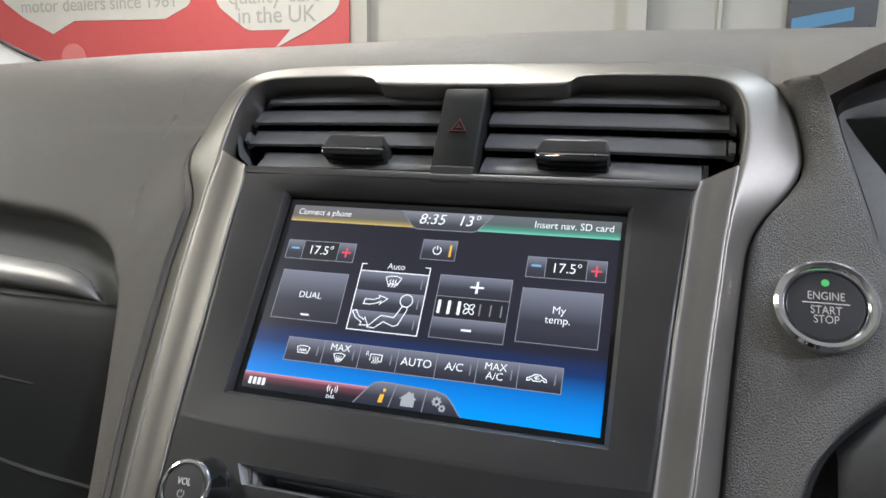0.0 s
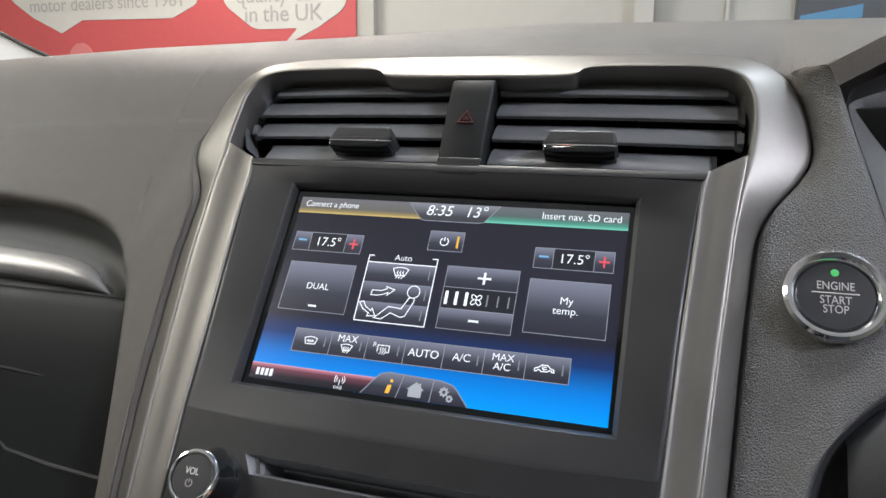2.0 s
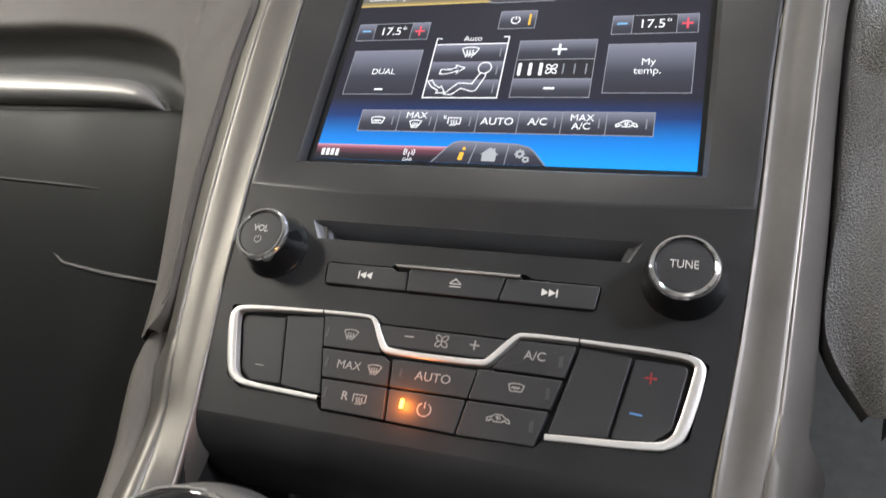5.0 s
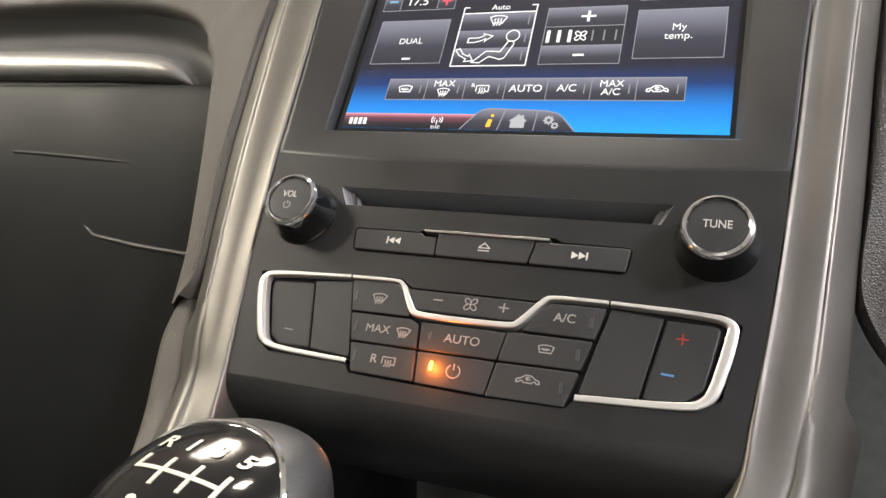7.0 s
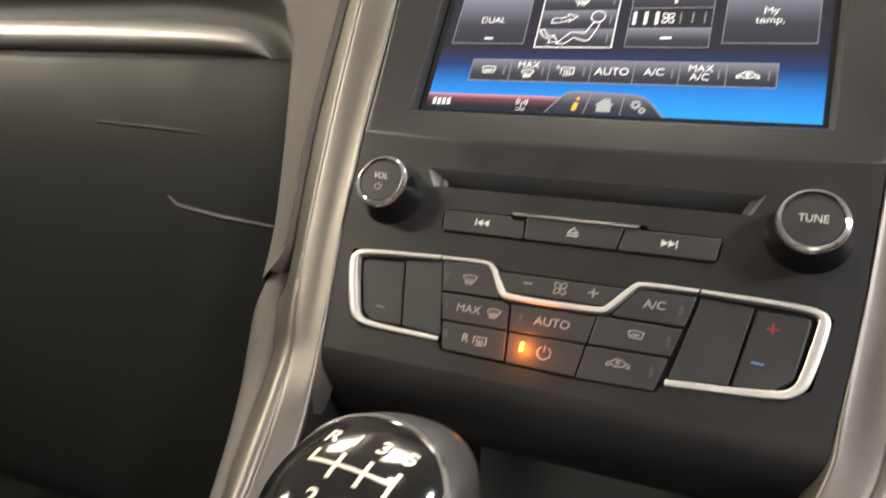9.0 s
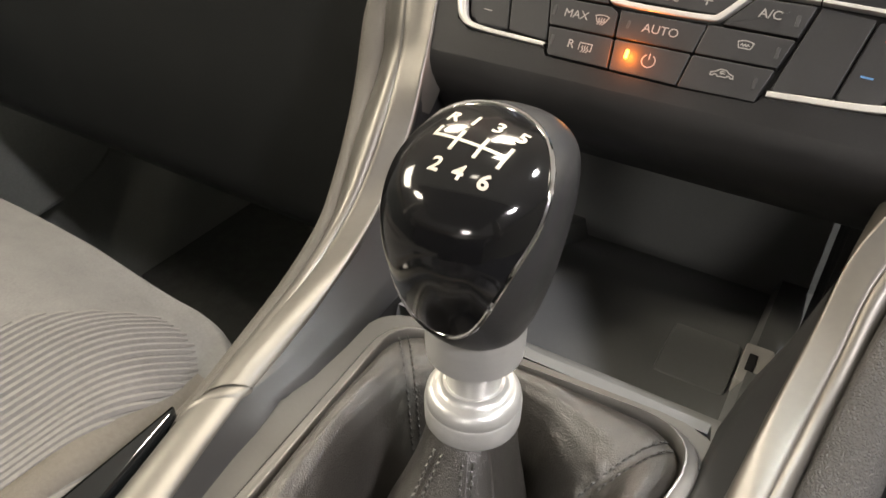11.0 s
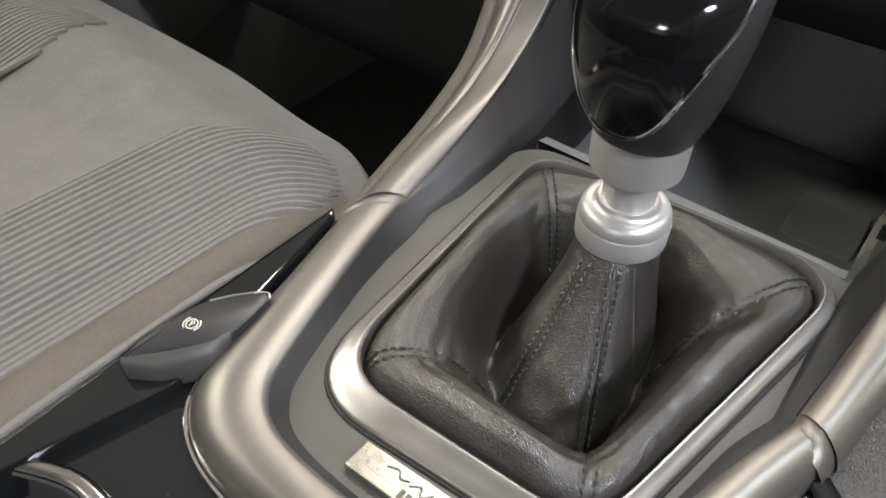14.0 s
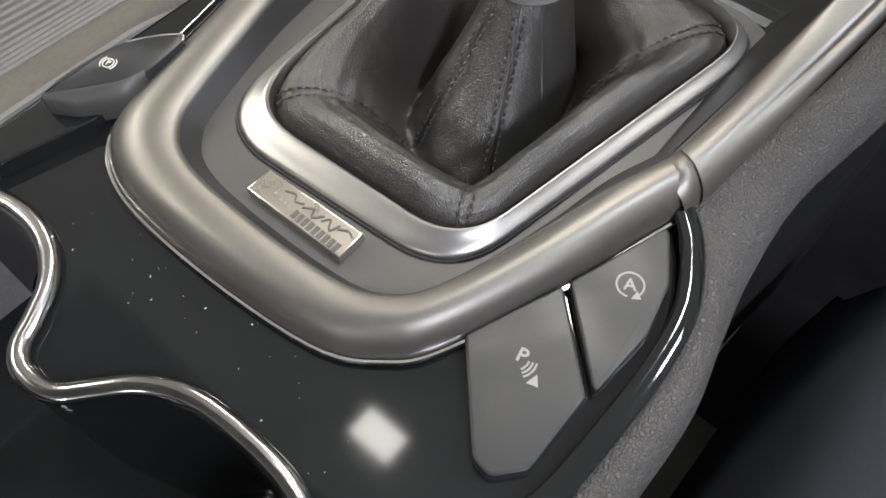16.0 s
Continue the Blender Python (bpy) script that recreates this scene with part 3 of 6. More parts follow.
part("warning_triangle", strokes([tri, inset(tri, 1.7)], 0.55, 8.5, 10.0, True), M_RED, hazard, "dull red warning triangle")

# ---------------------------------------------------------------- touchscreen
screen = thing("touchscreen", "lit touchscreen showing climate controls in a black bezel", "touchscreen", STACK)
bm = bmesh.new()
frame_out = [(-120.6, 117.2), (-118.4, 92), (-114.8, 35), (-111.6, -20), (-60, -22.5), (60, -22.5), (109.4, -20), (112.6, 35), (116.6, 92), (119.8, 117.2), (60, 118.6), (-60, 118.6)]
frame_mid = [(-93.4, 108.4), (-93.3, 92), (-93.2, 35), (-93, -5.2), (-60, -5.4), (60, -5.4), (91.6, -5.2), (91.8, 35), (91.9, 92), (92, 108.4), (60, 108.8), (-60, 108.8)]
frame_in = [(-91.4, 106.4), (-91.3, 92), (-91.2, 35), (-91, -3.4), (-60, -3.4), (60, -3.4), (89.4, -3.0), (89.6, 35), (89.7, 92), (89.8, 106.4), (60, 106.6), (-60, 106.6)]


def depths(pts, f):
    return [(x, y, f(x, y)) for x, y in pts]


rings(bm, [depths(frame_out, lambda x, y: -6), depths(frame_out, lambda x, y: 6.4 if y > -10 else 6.85), depths(inset(frame_out, 1.2), lambda x, y: 7.3 if y > -10 else 6.98), depths([(a * 0.93 + c * 0.07, b * 0.93 + d * 0.07) for (a, b), (c, d) in zip(inset(frame_out, 1.2), frame_mid)], lambda x, y: 7.2 if y > -10 else 6.9),
           depths(frame_mid, lambda x, y: 4.2), depths(frame_in, lambda x, y: 1.6), depths(frame_in, lambda x, y: -3)])
part("bezel", bm, M_BEZEL, screen, "matt black bezel sloping in to the display", angle=40)
# rounded ledge over the display
bm = bmesh.new()
rings(bm, [[(x, 122.6 - 0.0 * x, -12) for x in (-121, 121)], [(x, 122.4, 4.2) for x in (-121, 121)], [(x, 121.2, 7.0) for x in (-121, 121)], [(x, 119.0, 7.9) for x in (-120.6, 120.6)], [(x, 116.9, 7.6) for x in (-119.8, 119.8)], [(x, 116.6, 4) for x in (-119.6, 119.6)]], closed=False)
part("ledge", bm, M_BEZEL, screen, "rounded black ledge above the display")
glass = part("glass", slab([(-92, -4), (92, -4), (92, 107.4), (-92, 107.4)], -2.5, -0.7, 0.0), M_GLOSS, screen, "glossy black display glass")
UI = glass
part("display_area", slab(rect(-87.3, 87.3, 0, 102.0), -0.72, -0.6, 0.0), G_BACK, UI, "display fading from black to bright blue")


def tile(x0, x1, y0, y1, name="tile", mat=None, line=True, shape=None, label=""):
    shape = shape or [(x0, y0), (x1, y0), (x1, y1), (x0, y1)]
    t = part(name, slab(shape, -0.62, -0.5, 0.0), mat or G_TILE, UI, label)
    if line:
        part("tile_outline", strokes([shape], 0.35, -0.52, -0.42, True), G_LINE, UI)
    return t


def ui_lines(paths, w, mat=None, name="icon", closed=False, label=""):
    return part(name, strokes(paths, w, -0.5, -0.38, closed), mat or G_WHITE, UI, label)


def ui_fill(pts, mat=None, name="icon", label=""):
    return part(name, slab(pts, -0.5, -0.38, 0.0), mat or G_WHITE, UI, label)


def ui_text(text, size, x, y, mat=None, align="CENTER", slant=0.0, bold=0.0, squeeze=1.0):
    lettering(text, size, x, y, -0.42, mat or G_WHITE, UI, "screen_text", align, slant, bold, 0.02, None, "", squeeze)


# top bar
tile(0, 0, 0, 0, "top_bar_gold", G_GOLD, False, [(-87.3, 92.6), (-15.6, 92.6), (-18.5, 95.0), (-24.6, 102), (-87.3, 102)], "gold-edged upper bar")
tile(0, 0, 0, 0, "top_bar_teal", G_TEAL, False, [(17.0, 92.6), (87.3, 92.6), (87.3, 102), (24.6, 102), (18.8, 95.0)], "teal-edged upper bar")
part("top_bar_clock", slab([(-24.2, 102), (-18, 94.8), (-14.6, 92.2), (15.4, 92.2), (18.4, 94.6), (24.2, 102)], -0.6, -0.48, 0.0), G_TOPBAR, UI, "grey clock tab")
ui_lines([[(-24.6, 102), (-18.2, 94.6), (-16.4, 92.6), (-14.4, 91.9), (15.2, 91.9), (17.2, 92.6), (18.8, 94.4), (24.6, 102)]], 0.4, G_LINE, "tab_outline")
ui_text("Connect a phone", 5.0, -84.2, 98.0, align="LEFT", slant=0.12, squeeze=0.9)
ui_text("Insert nav. SD card", 5.35, 84.2, 98.0, align="RIGHT", squeeze=0.93)
ui_text("8:35", 8.4, -7.2, 97.6, slant=0.18)
ui_text("13°", 8.4, 12.2, 97.6, slant=0.18)
# temperature setters
for x0, x1 in ((-84.4, -45.2), (45.2, 82.6)):
    w = x1 - x0
    tile(x0, x0 + w * 0.24, 70.4, 80.9)
    tile(x1 - w * 0.24, x1, 70.4, 80.9)
    tile(x0 + w * 0.24, x1 - w * 0.24, 70.4, 80.9, "readout", G_READ)
    ui_text("17.5°", 7.0, (x0 + x1) / 2 + 0.3, 75.7, bold=0.0)
    ui_fill(rect(x0 + w * 0.12 - 2.3, x0 + w * 0.12 + 2.3, 75.9, 76.9), G_BLUE, "minus")
    cx = x1 - w * 0.12
    ui_fill([(cx - 2.5, 75.2), (cx - 0.45, 75.2), (cx - 0.45, 72.8), (cx + 0.45, 72.8), (cx + 0.45, 75.2), (cx + 2.5, 75.2), (cx + 2.5, 76.1), (cx + 0.45, 76.1), (cx + 0.45, 78.5), (cx - 0.45, 78.5), (cx - 0.45, 76.1), (cx - 2.5, 76.1)], G_RED, "plus")
tile(-9.2, 8.7, 75.5, 86.2)
ui_lines(power_symbol(-1.2, 80.6, 2.1), 0.55)
ui_fill(rect(5.2, 6.3, 77.4, 84.0, 0.4), G_AMBER, "lit_bar")
# dual and my-temp tiles
tile(-82.5, -45.3, 37.2, 63.6)
ui_text("DUAL", 4.9, -63.6, 50.6)
ui_fill(rect(-66.0, -61.4, 39.6, 40.6, 0.3), G_WHITE, "status_bar")
tile(45.0, 82.3, 38.0, 64.6)
ui_text("My", 5.2, 63.2, 54.6)
ui_text("temp.", 5.2, 63.2, 49.8)
# air direction block
for y0, y1 in ((56.2, 66.6), (45.6, 56.2), (35.2, 45.6)):
    tile(-39.2, -2.6, y0, y1, line=False)
    ui_fill(rect(-5.6, -5.0, y0 + 2.8, y1 - 2.4, 0.2), G_GREY, "status_bar")
ui_lines([[(-36.6, 70.4), (-39.3, 70.4), (-39.3, 35.2), (-2.5, 35.2), (-2.5, 70.6), (-5.2, 70.6)], [(-39.3, 66.7), (-2.5, 66.7)]], 0.55, name="block_outline")
ui_text("Auto", 4.6, -20.6, 69.9)
ui_lines(moved([SHIELD], -20.6, 61.6, 1.05), 0.5, closed=True)
ui_lines(moved(HEAT, -20.6, 61.4, 1.0), 0.5)
ui_lines([[(-33.5, 49.0), (-30, 49.0), (-27, 49.8), (-24.6, 51.0), (-25.0, 49.4), (-21.4, 52.6), (-26.0, 54.0), (-25.6, 52.8), (-28.6, 51.6), (-33.2, 51.6)]], 0.5, closed=True, name="air_arrow")
ui_lines([[(-38.4, 44.6), (-36.0, 41.4), (-32.4, 39.4), (-33.0, 37.8), (-28.6, 38.2), (-31.0, 42.0), (-31.4, 40.8), (-34.4, 42.4), (-36.4, 45.4)]], 0.5, closed=True, name="air_arrow")
ui_lines([circle(-11.4, 52.4, 3.2, 18)], 0.5, closed=True, name="seat_symbol")
ui_lines([[(-13.0, 49.2), (-16.0, 43.2), (-20.4, 43.6), (-23.0, 43.6), (-29.0, 37.2), (-25.2, 37.0), (-21.0, 40.6), (-15.6, 38.8), (-13.4, 39.6), (-10.2, 47.4), (-10.4, 49.2)]], 0.5, closed=True, name="seat_symbol")
# fan block
tile(3.4, 39.6, 56.8, 67.8)
tile(3.4, 39.6, 35.6, 45.8)
tile(3.4, 39.6, 45.8, 56.8, "readout", G_READ)
ui_fill([(19.4, 62.0), (22.2, 62.0), (22.2, 59.4), (23.4, 59.4), (23.4, 62.0), (26.2, 62.0), (26.2, 63.0), (23.4, 63.0), (23.4, 65.6), (22.2, 65.6), (22.2, 63.0), (19.4, 63.0)], name="plus")
ui_fill(rect(18.6, 23.6, 40.0, 41.1), name="minus")
for k, x in enumerate((5.6, 10.6, 15.6)):
    ui_fill(rect(x - 0.8, x + 0.8, 47.8, 54.8, 0.6), G_WHITE, "fan_speed_bar")
for k, x in enumerate((26.0, 31.2, 36.4)):
    ui_fill(rect(x - 0.35, x + 0.35, 48.4, 54.2, 0.3), G_GREY, "fan_speed_bar")
ui_lines(fan_symbol(20.6, 51.3, 3.0), 0.5)
# lower button row
XS = [-68.5, -48.4, -29.1, -9.5, 9.9, 29.5, 48.8, 68.7]
for a, b in zip(XS, XS[1:]):
    tile(a, b, 16.1, 27.9)
ui_lines(moved([[(-4, 1.6), (-2, 2.3), (0, 2.5), (2, 2.3), (4, 1.6), (3.0, -1.8), (-3.0, -1.8)]], -59.2, 22.0, 0.85), 0.45, closed=True)
ui_lines(moved(SCREEN_WARM, -59.2, 21.4, 0.8), 0.45)
ui_text("MAX", 5.0, -39.6, 25.0, bold=0.015)
ui_lines(moved([SHIELD], -39.4, 20.1, 0.75), 0.45, closed=True)
ui_lines(moved(HEAT, -39.4, 19.9, 0.75), 0.4)
ui_text("R", 3.2, -25.0, 24.0)
ui_lines(moved([FRAMEBOX], -20.4, 22.2, 0.8), 0.45)
ui_lines(moved(HEAT, -20.4, 21.6, 0.8), 0.4)
ui_text("AUTO", 5.5, 0.2, 22.2, bold=0.015)
ui_text("A/C", 5.3, 18.8, 22.4, bold=0.015)
ui_text("MAX", 4.9, 38.2, 24.7, bold=0.015)
ui_text("A/C", 4.9, 38.2, 20.4, bold=0.015)
ui_lines(moved([CAR], 57.4, 21.8, 0.95), 0.5, closed=True)
ui_lines(moved(LOOPARROW, 57.4, 22.0, 0.8), 0.4)
for x in (-51.4, -32.2, -12.6, 26.6, 45.8, 65.6):
    ui_fill(rect(x - 0.3, x + 0.3, 19.6, 24.6, 0.25), G_GREY, "status_bar")
# foot of the display
tile(0, 0, 0, 0, "rose_bar", G_ROSE, False, [(-87.3, 0), (-26.4, 0), (-20.4, 8.0), (-87.3, 8.0)], "rose-edged lower bar")
ui_lines([[(-87.3, 8.0), (-20.4, 8.0)]], 0.4, glow("display_rose_line", (0.75, 0.45, 0.55), 0.8), "bar_edge")
for k in range(4):
    x = -84.0 + 2.5 * k
    ui_fill(rect(x, x + 1.6, 2.0, 5.6), G_WHITE, "station_name_bar", "white bar standing for a station name")
ui_lines([arc(-38.6, 4.9, 2.6, -40, 40), arc(-38.6, 4.9, 2.6, 140, 220), arc(-38.6, 4.9, 1.5, -45, 45), arc(-38.6, 4.9, 1.5, 135, 225), [(-38.6, 4.9), (-38.6, 2.2)]], 0.42)
ui_text("DAB", 2.3, -38.8, 0.95)
tile(0, 0, 0, 0, "menu_tab", None, False, [(-26.8, 0), (-20.6, 8.2), (-18.2, 10.4), (-14.6, 11.4), (12, 10.4), (17.2, 9.0), (19.6, 7.0), (25.6, 0)], "dark tab with three menu symbols")
ui_lines([[(-26.8, 0), (-20.6, 8.2), (-18.2, 10.4), (-14.6, 11.4), (12, 10.4), (17.2, 9.0), (19.6, 7.0), (25.6, 0)]], 0.5, G_LINE, "tab_outline")
ui_lines([[(-9.0, 0), (-6.8, 11.1)], [(7.4, 0), (8.0, 10.7)]], 0.4, G_LINE, "tab_divider")
ui_fill(rounded([(-14.8, 1.6), (-12.6, 1.6), (-12.0, 5.6), (-14.0, 5.6)], 0.4), G_AMBER, "info_symbol")
ui_fill(circle(-12.4, 7.6, 0.8, 10), G_AMBER, "info_symbol")
ui_fill([(-3.4, 1.4), (3.0, 1.4), (3.0, 4.8), (4.0, 4.8), (2.2, 6.6), (2.2, 8.0), (1.2, 8.0), (1.2, 7.4), (-0.1, 8.6), (-4.4, 4.8), (-3.4, 4.8)], G_SYMBOL, "home_symbol")
for cx, cy, r in ((13.6, 5.6, 1.9), (16.6, 2.8, 1.4)):
    teeth = [(cx + r * (1.25 if k % 4 < 2 else 0.95) * math.cos(2 * math.pi * k / 32), cy + r * (1.25 if k % 4 < 2 else 0.95) * math.sin(2 * math.pi * k / 32)) for k in range(32)]
    part("gear_symbol", pierced(teeth, [circle(cx, cy, r * 0.45, 12)], -0.5, -0.38), G_SYMBOL, UI)

# ---------------------------------------------------------------- audio and climate panel
audio = thing("audio_panel", "matt black centre panel with disc slot and media keys", "control panel", STACK)
CD = [(-72.4, -36.2), (70.4, -36.2), (66.2, -45.0), (-67.6, -45.0)]
KEY_WELL = rounded([(-59.6, -55.4), (-29.5, -55.4), (-26.5, -53.6), (27.5, -53.6), (30.5, -55.2), (57.6, -55.4), (56.4, -66.4), (-58.0, -66.4)], [2, 0, 0, 0, 0, 2, 3, 3], 3)
CLIM = rounded([(-99.2, -79.5), (-54, -77.2), (-32, -76.6), (-26.5, -80.3), (25, -80.3), (30, -76.6), (52, -76.8), (90.5, -77.4), (97.2, -81.5), (92.2, -109.8), (84, -115.6), (43.6, -118.2), (41.4, -121.0), (11, -121.8), (-16, -121.2), (-44.6, -120.6), (-46.6, -117.2), (-83, -116.6), (-90.5, -112)], 1.6, 3)
CLIM_CUT = [(x, -78 + (v + 78) * 0.945) for x, v in CLIM]
PANEL = [(-111.6, -18.0), (-107.2, -70), (-101.5, -115), (-99.6, -126), (99.6, -126), (101.3, -115), (106.0, -70), (109.4, -18.0), (60, -20.0), (-60, -20.0)]
part("panel_face", pierced(PANEL, [CD, KEY_WELL, CLIM_CUT], -2.0, 6.9), M_PANEL, audio, angle=30)
# roll under the panel
bm = bmesh.new()
rings(bm, [[(x, v, d) for x in np.linspace(-99.6 - 0.05 * (126 + v), 99.6 + 0.05 * (126 + v), 9)] for v, d in ((-126, 6.9), (-131, 6.2), (-136, 3.6), (-140, -1.0), (-144, -9), (-147, -22), (-149, -45))], closed=False)
part("panel_roll", bm, M_PANEL, audio, "rounded lower edge of the panel")
bm = bmesh.new()
rings(bm, [[(x, y, 6.9) for x, y in CD], [(-64.8, -38.2, 0.5), (63.4, -38.2, 0.5), (62.0, -43.6, 0.5), (-63.4, -43.6, 0.5)], [(-64.8, -38.2, -20), (63.4, -38.2, -20), (62.0, -43.6, -20), (-63.4, -43.6, -20)]], cap1=True)
slot = part("disc_slot", bm, M_VENT, audio, "dark disc slot with bevelled ends")
part("slot_end", slab([(-72.2, -36.4), (-66.5, -37.6), (-64.6, -43.6), (-67.8, -44.8)], -1, 4.0, 0.3), M_GREYPLATE, slot, "pale bevelled slot end")
part("slot_end", slab([(70.2, -36.4), (64.8, -37.6), (62.6, -43.6), (66.0, -44.8)], -1, 4.0, 0.3), M_GREYPLATE, slot, "pale bevelled slot end")
part("key_well", slab(KEY_WELL, -6, -1.0, 0.0), M_DARK, audio)
KEY_SHAPES = [
    ("previous_key", [(-58.8, -56.0), (-28.6, -56.0), (-26.4, -57.4), (-21.4, -57.4), (-20.6, -65.6), (-57.4, -65.6)]),
    ("eject_key", [(-20.8, -55.6), (20.0, -55.6), (18.2, -65.6), (-20.0, -65.6)]),
    ("next_key", [(20.7, -56.0), (57.0, -56.0), (55.8, -65.6), (18.9, -65.6)]),
]
for name, pts in KEY_SHAPES:
    k = part(name, slab(rounded(pts, 0.9, 3), -3, 7.6, 0.5), M_BUTTON, audio, "black media key")
    if name == "eject_key":
        part("eject_symbol", strokes([[(-2.3, -60.6), (0, -58.4), (2.3, -60.6), (-2.3, -60.6)], [(-2.4, -61.8), (2.4, -61.8)]], 0.4, 7.5, 7.75), M_PRINT, k)
    else:
        s, cx = (-1, -39.5) if name == "previous_key" else (1, 37.8)
        for off in (-2.7, 0.1):
            part("skip_symbol", slab([(cx + s * off, -59.0), (cx + s * (off + 2.7), -60.5), (cx + s * off, -62.0)], 7.4, 7.75, 0.0), M_PRINT, k)
        part("skip_symbol", strokes([[(cx + s * 3.2, -58.9), (cx + s * 3.2, -62.1)]], 0.6, 7.4, 7.75), M_PRINT, k)
part("chrome_strip", slab(rounded([(-27.9, -54.4), (26.2, -54.4), (25.4, -55.6), (-26.6, -55.6)], 0.3, 2), 3, 8.2, 0.3), M_SATIN_CHROME, audio, "thin bright strip over the eject key")

for side, word in ((-1, "VOL"), (1, "TUNE")):
    cx, cy = side * 86.2, -51.0
    knob = thing("rotary_knob", "black rotary knob with a chromed rim, marked " + word, "knob", STACK, group="audio knobs")
    part("skirt", lathe([(15.2, 5.5), (15.2, 6.8), (14.6, 7.8), (13.9, 9.6), (13.2, 13.0), (12.5, 17.0), (12.0, 19.8)], 48, None, (cx, cy)), M_GLOSS, knob, "glossy black tapering skirt")
    part("rim", lathe([(11.8, 19.2), (12.3, 20.0), (12.2, 21.2), (11.6, 22.1), (10.8, 22.4), (10.2, 22.0), (10.0, 21.2)], 48, None, (cx, cy)), M_CHROME, knob, "polished chrome rim")
    cap = part("cap", lathe([(10.1, 20.4), (10.0, 21.4), (9.5, 21.8), (6, 21.95), (0.01, 22.0)], 48, None, (cx, cy)), M_BUTTON, knob, "soft black cap")
    if side < 0:
        lettering(word, 4.3, cx - 0.4, cy + 2.0, 22.06, M_PRINT, cap, squeeze=0.86)
        part("power_symbol", strokes(power_symbol(cx - 0.4, cy - 3.0, 1.6), 0.4, 21.8, 22.15), M_PRINT_DIM, cap)
    else:
        lettering(word, 4.4, cx, cy + 0.3, 22.06, M_PRINT, cap, squeeze=0.86)

SQUAT = Matrix.Translation((0, -0.078, 0)) @ Matrix.Diagonal((1, 0.945, 1, 1)) @ Matrix.Translation((0, 0.078, 0))
climate = thing("climate_panel", "black climate control panel with pale metal outline", "control panel", STACK @ SQUAT)
part("well", slab(CLIM, -4, 1.5, 0.0), M_DARK, climate, "dark gap behind the buttons")
PATHL = [(-46.6, -115.6), (-80, -114.6), (-86.4, -112.6), (-89.6, -108.6), (-96.6, -86.4), (-96.4, -82.2), (-92.6, -79.9), (-54.6, -78.2)]
PATHM = [(-54.0, -78.2), (-34, -77.7), (-30.6, -78.9), (-24.8, -90.0), (-22.0, -92.2), (16.2, -92.0), (19.4, -90.6), (27.6, -79.6), (30.6, -77.9), (51.6, -77.9)]
PATHR = [(52.2, -77.9), (88, -78.6), (93.8, -80.8), (94.4, -85.0), (90.0, -107.2), (87.0, -111.4), (82.0, -113.9), (44.4, -116.4)]


def ribbon(path, widths, d):
    """A flat metal strip with softened edges and a changing width along a 2D path."""
    line = [np.array((*p, w), float) for p, w in zip(path, widths)]
    for _ in range(3):
        cut = [line[0]]
        for a, b in zip(line, line[1:]):
            cut += [a * 0.75 + b * 0.25, a * 0.25 + b * 0.75]
        line = cut + [line[-1]]
    sec = []
    for i, (x, y, w) in enumerate(line):
        a, b = line[max(0, i - 1)], line[min(len(line) - 1, i + 1)]
        t = Vector((b[0] - a[0], b[1] - a[1])).normalized()
        n = Vector((-t.y, t.x))
        sec.append([(x + n.x * w * f, y + n.y * w * f, d + h) for f, h in ((-0.5, -4), (-0.5, -0.3), (-0.36, 0.1), (0, 0.25), (0.36, 0.1), (0.5, -0.3), (0.5, -4))])
    return loft(sec)


part("metal_outline", ribbon(PATHL, [2.0, 2.2, 3.0, 4.2, 4.4, 3.2, 2.0, 1.6], 7.4), M_WHITE_METAL, climate, "pale satin metal outline")
part("metal_outline", ribbon(PATHM, [1.6, 1.6, 2.0, 2.8, 2.4, 2.4, 2.6, 2.4, 1.8, 1.6], 7.4), M_WHITE_METAL, climate, "pale satin metal outline")
part("metal_outline", ribbon(PATHR, [1.6, 1.9, 3.0, 4.2, 4.2, 3.4, 2.8, 2.4], 7.4), M_WHITE_METAL, climate, "pale satin metal outline")


def climate_button(name, pts, d=7.4, label="soft black climate button", r=0.7, mat=None):
    return part(name, slab(rounded(pts, r, 3), -1, d, 0.45), mat or M_BUTTON, climate, label)


def icon(parent, paths, w=0.42, d=7.4, mat=None, closed=False, name="symbol"):
    return part(name, strokes(paths, w, d - 0.1, d + 0.16, closed), mat or M_PRINT_DIM, parent)


def led(parent, x, y, mat=None, d=7.4, w=0.7, h=2.2):
    return part("indicator", slab(rect(x - w, x + w, y - h, y + h, 0.4), d - 0.4, d + 0.2, 0.15), mat or M_LENS, parent)


# temperature rockers: a shallow scooped outer key and a flat inner key
bl = part("temperature_rocker", slab(rounded([(-91.4, -83.2), (-71.8, -82.4), (-65.4, -112.4), (-80.4, -112.4), (-85.6, -108.4), (-92.2, -87)], [2.2, 1.3, 1.3, 2.2, 2.2, 2.2], 3), -1, 5.6, 0.8), M_BUTTON, climate, "scooped black temperature key")
icon(bl, [[(-79.6, -105.2), (-75.6, -105.4)]], 0.4, 5.6, M_PRINT_DIM)
climate_button("rocker_blank", [(-71.0, -81.8), (-53.6, -80.4), (-46.2, -113.8), (-64.6, -112.6)], 6.6, "flat black rocker face", 0.9)
climate_button("rocker_blank", [(52.6, -80.4), (71.2, -81.6), (65.8, -113.0), (45.2, -115.0)], 6.6, "flat black rocker face", 0.9)
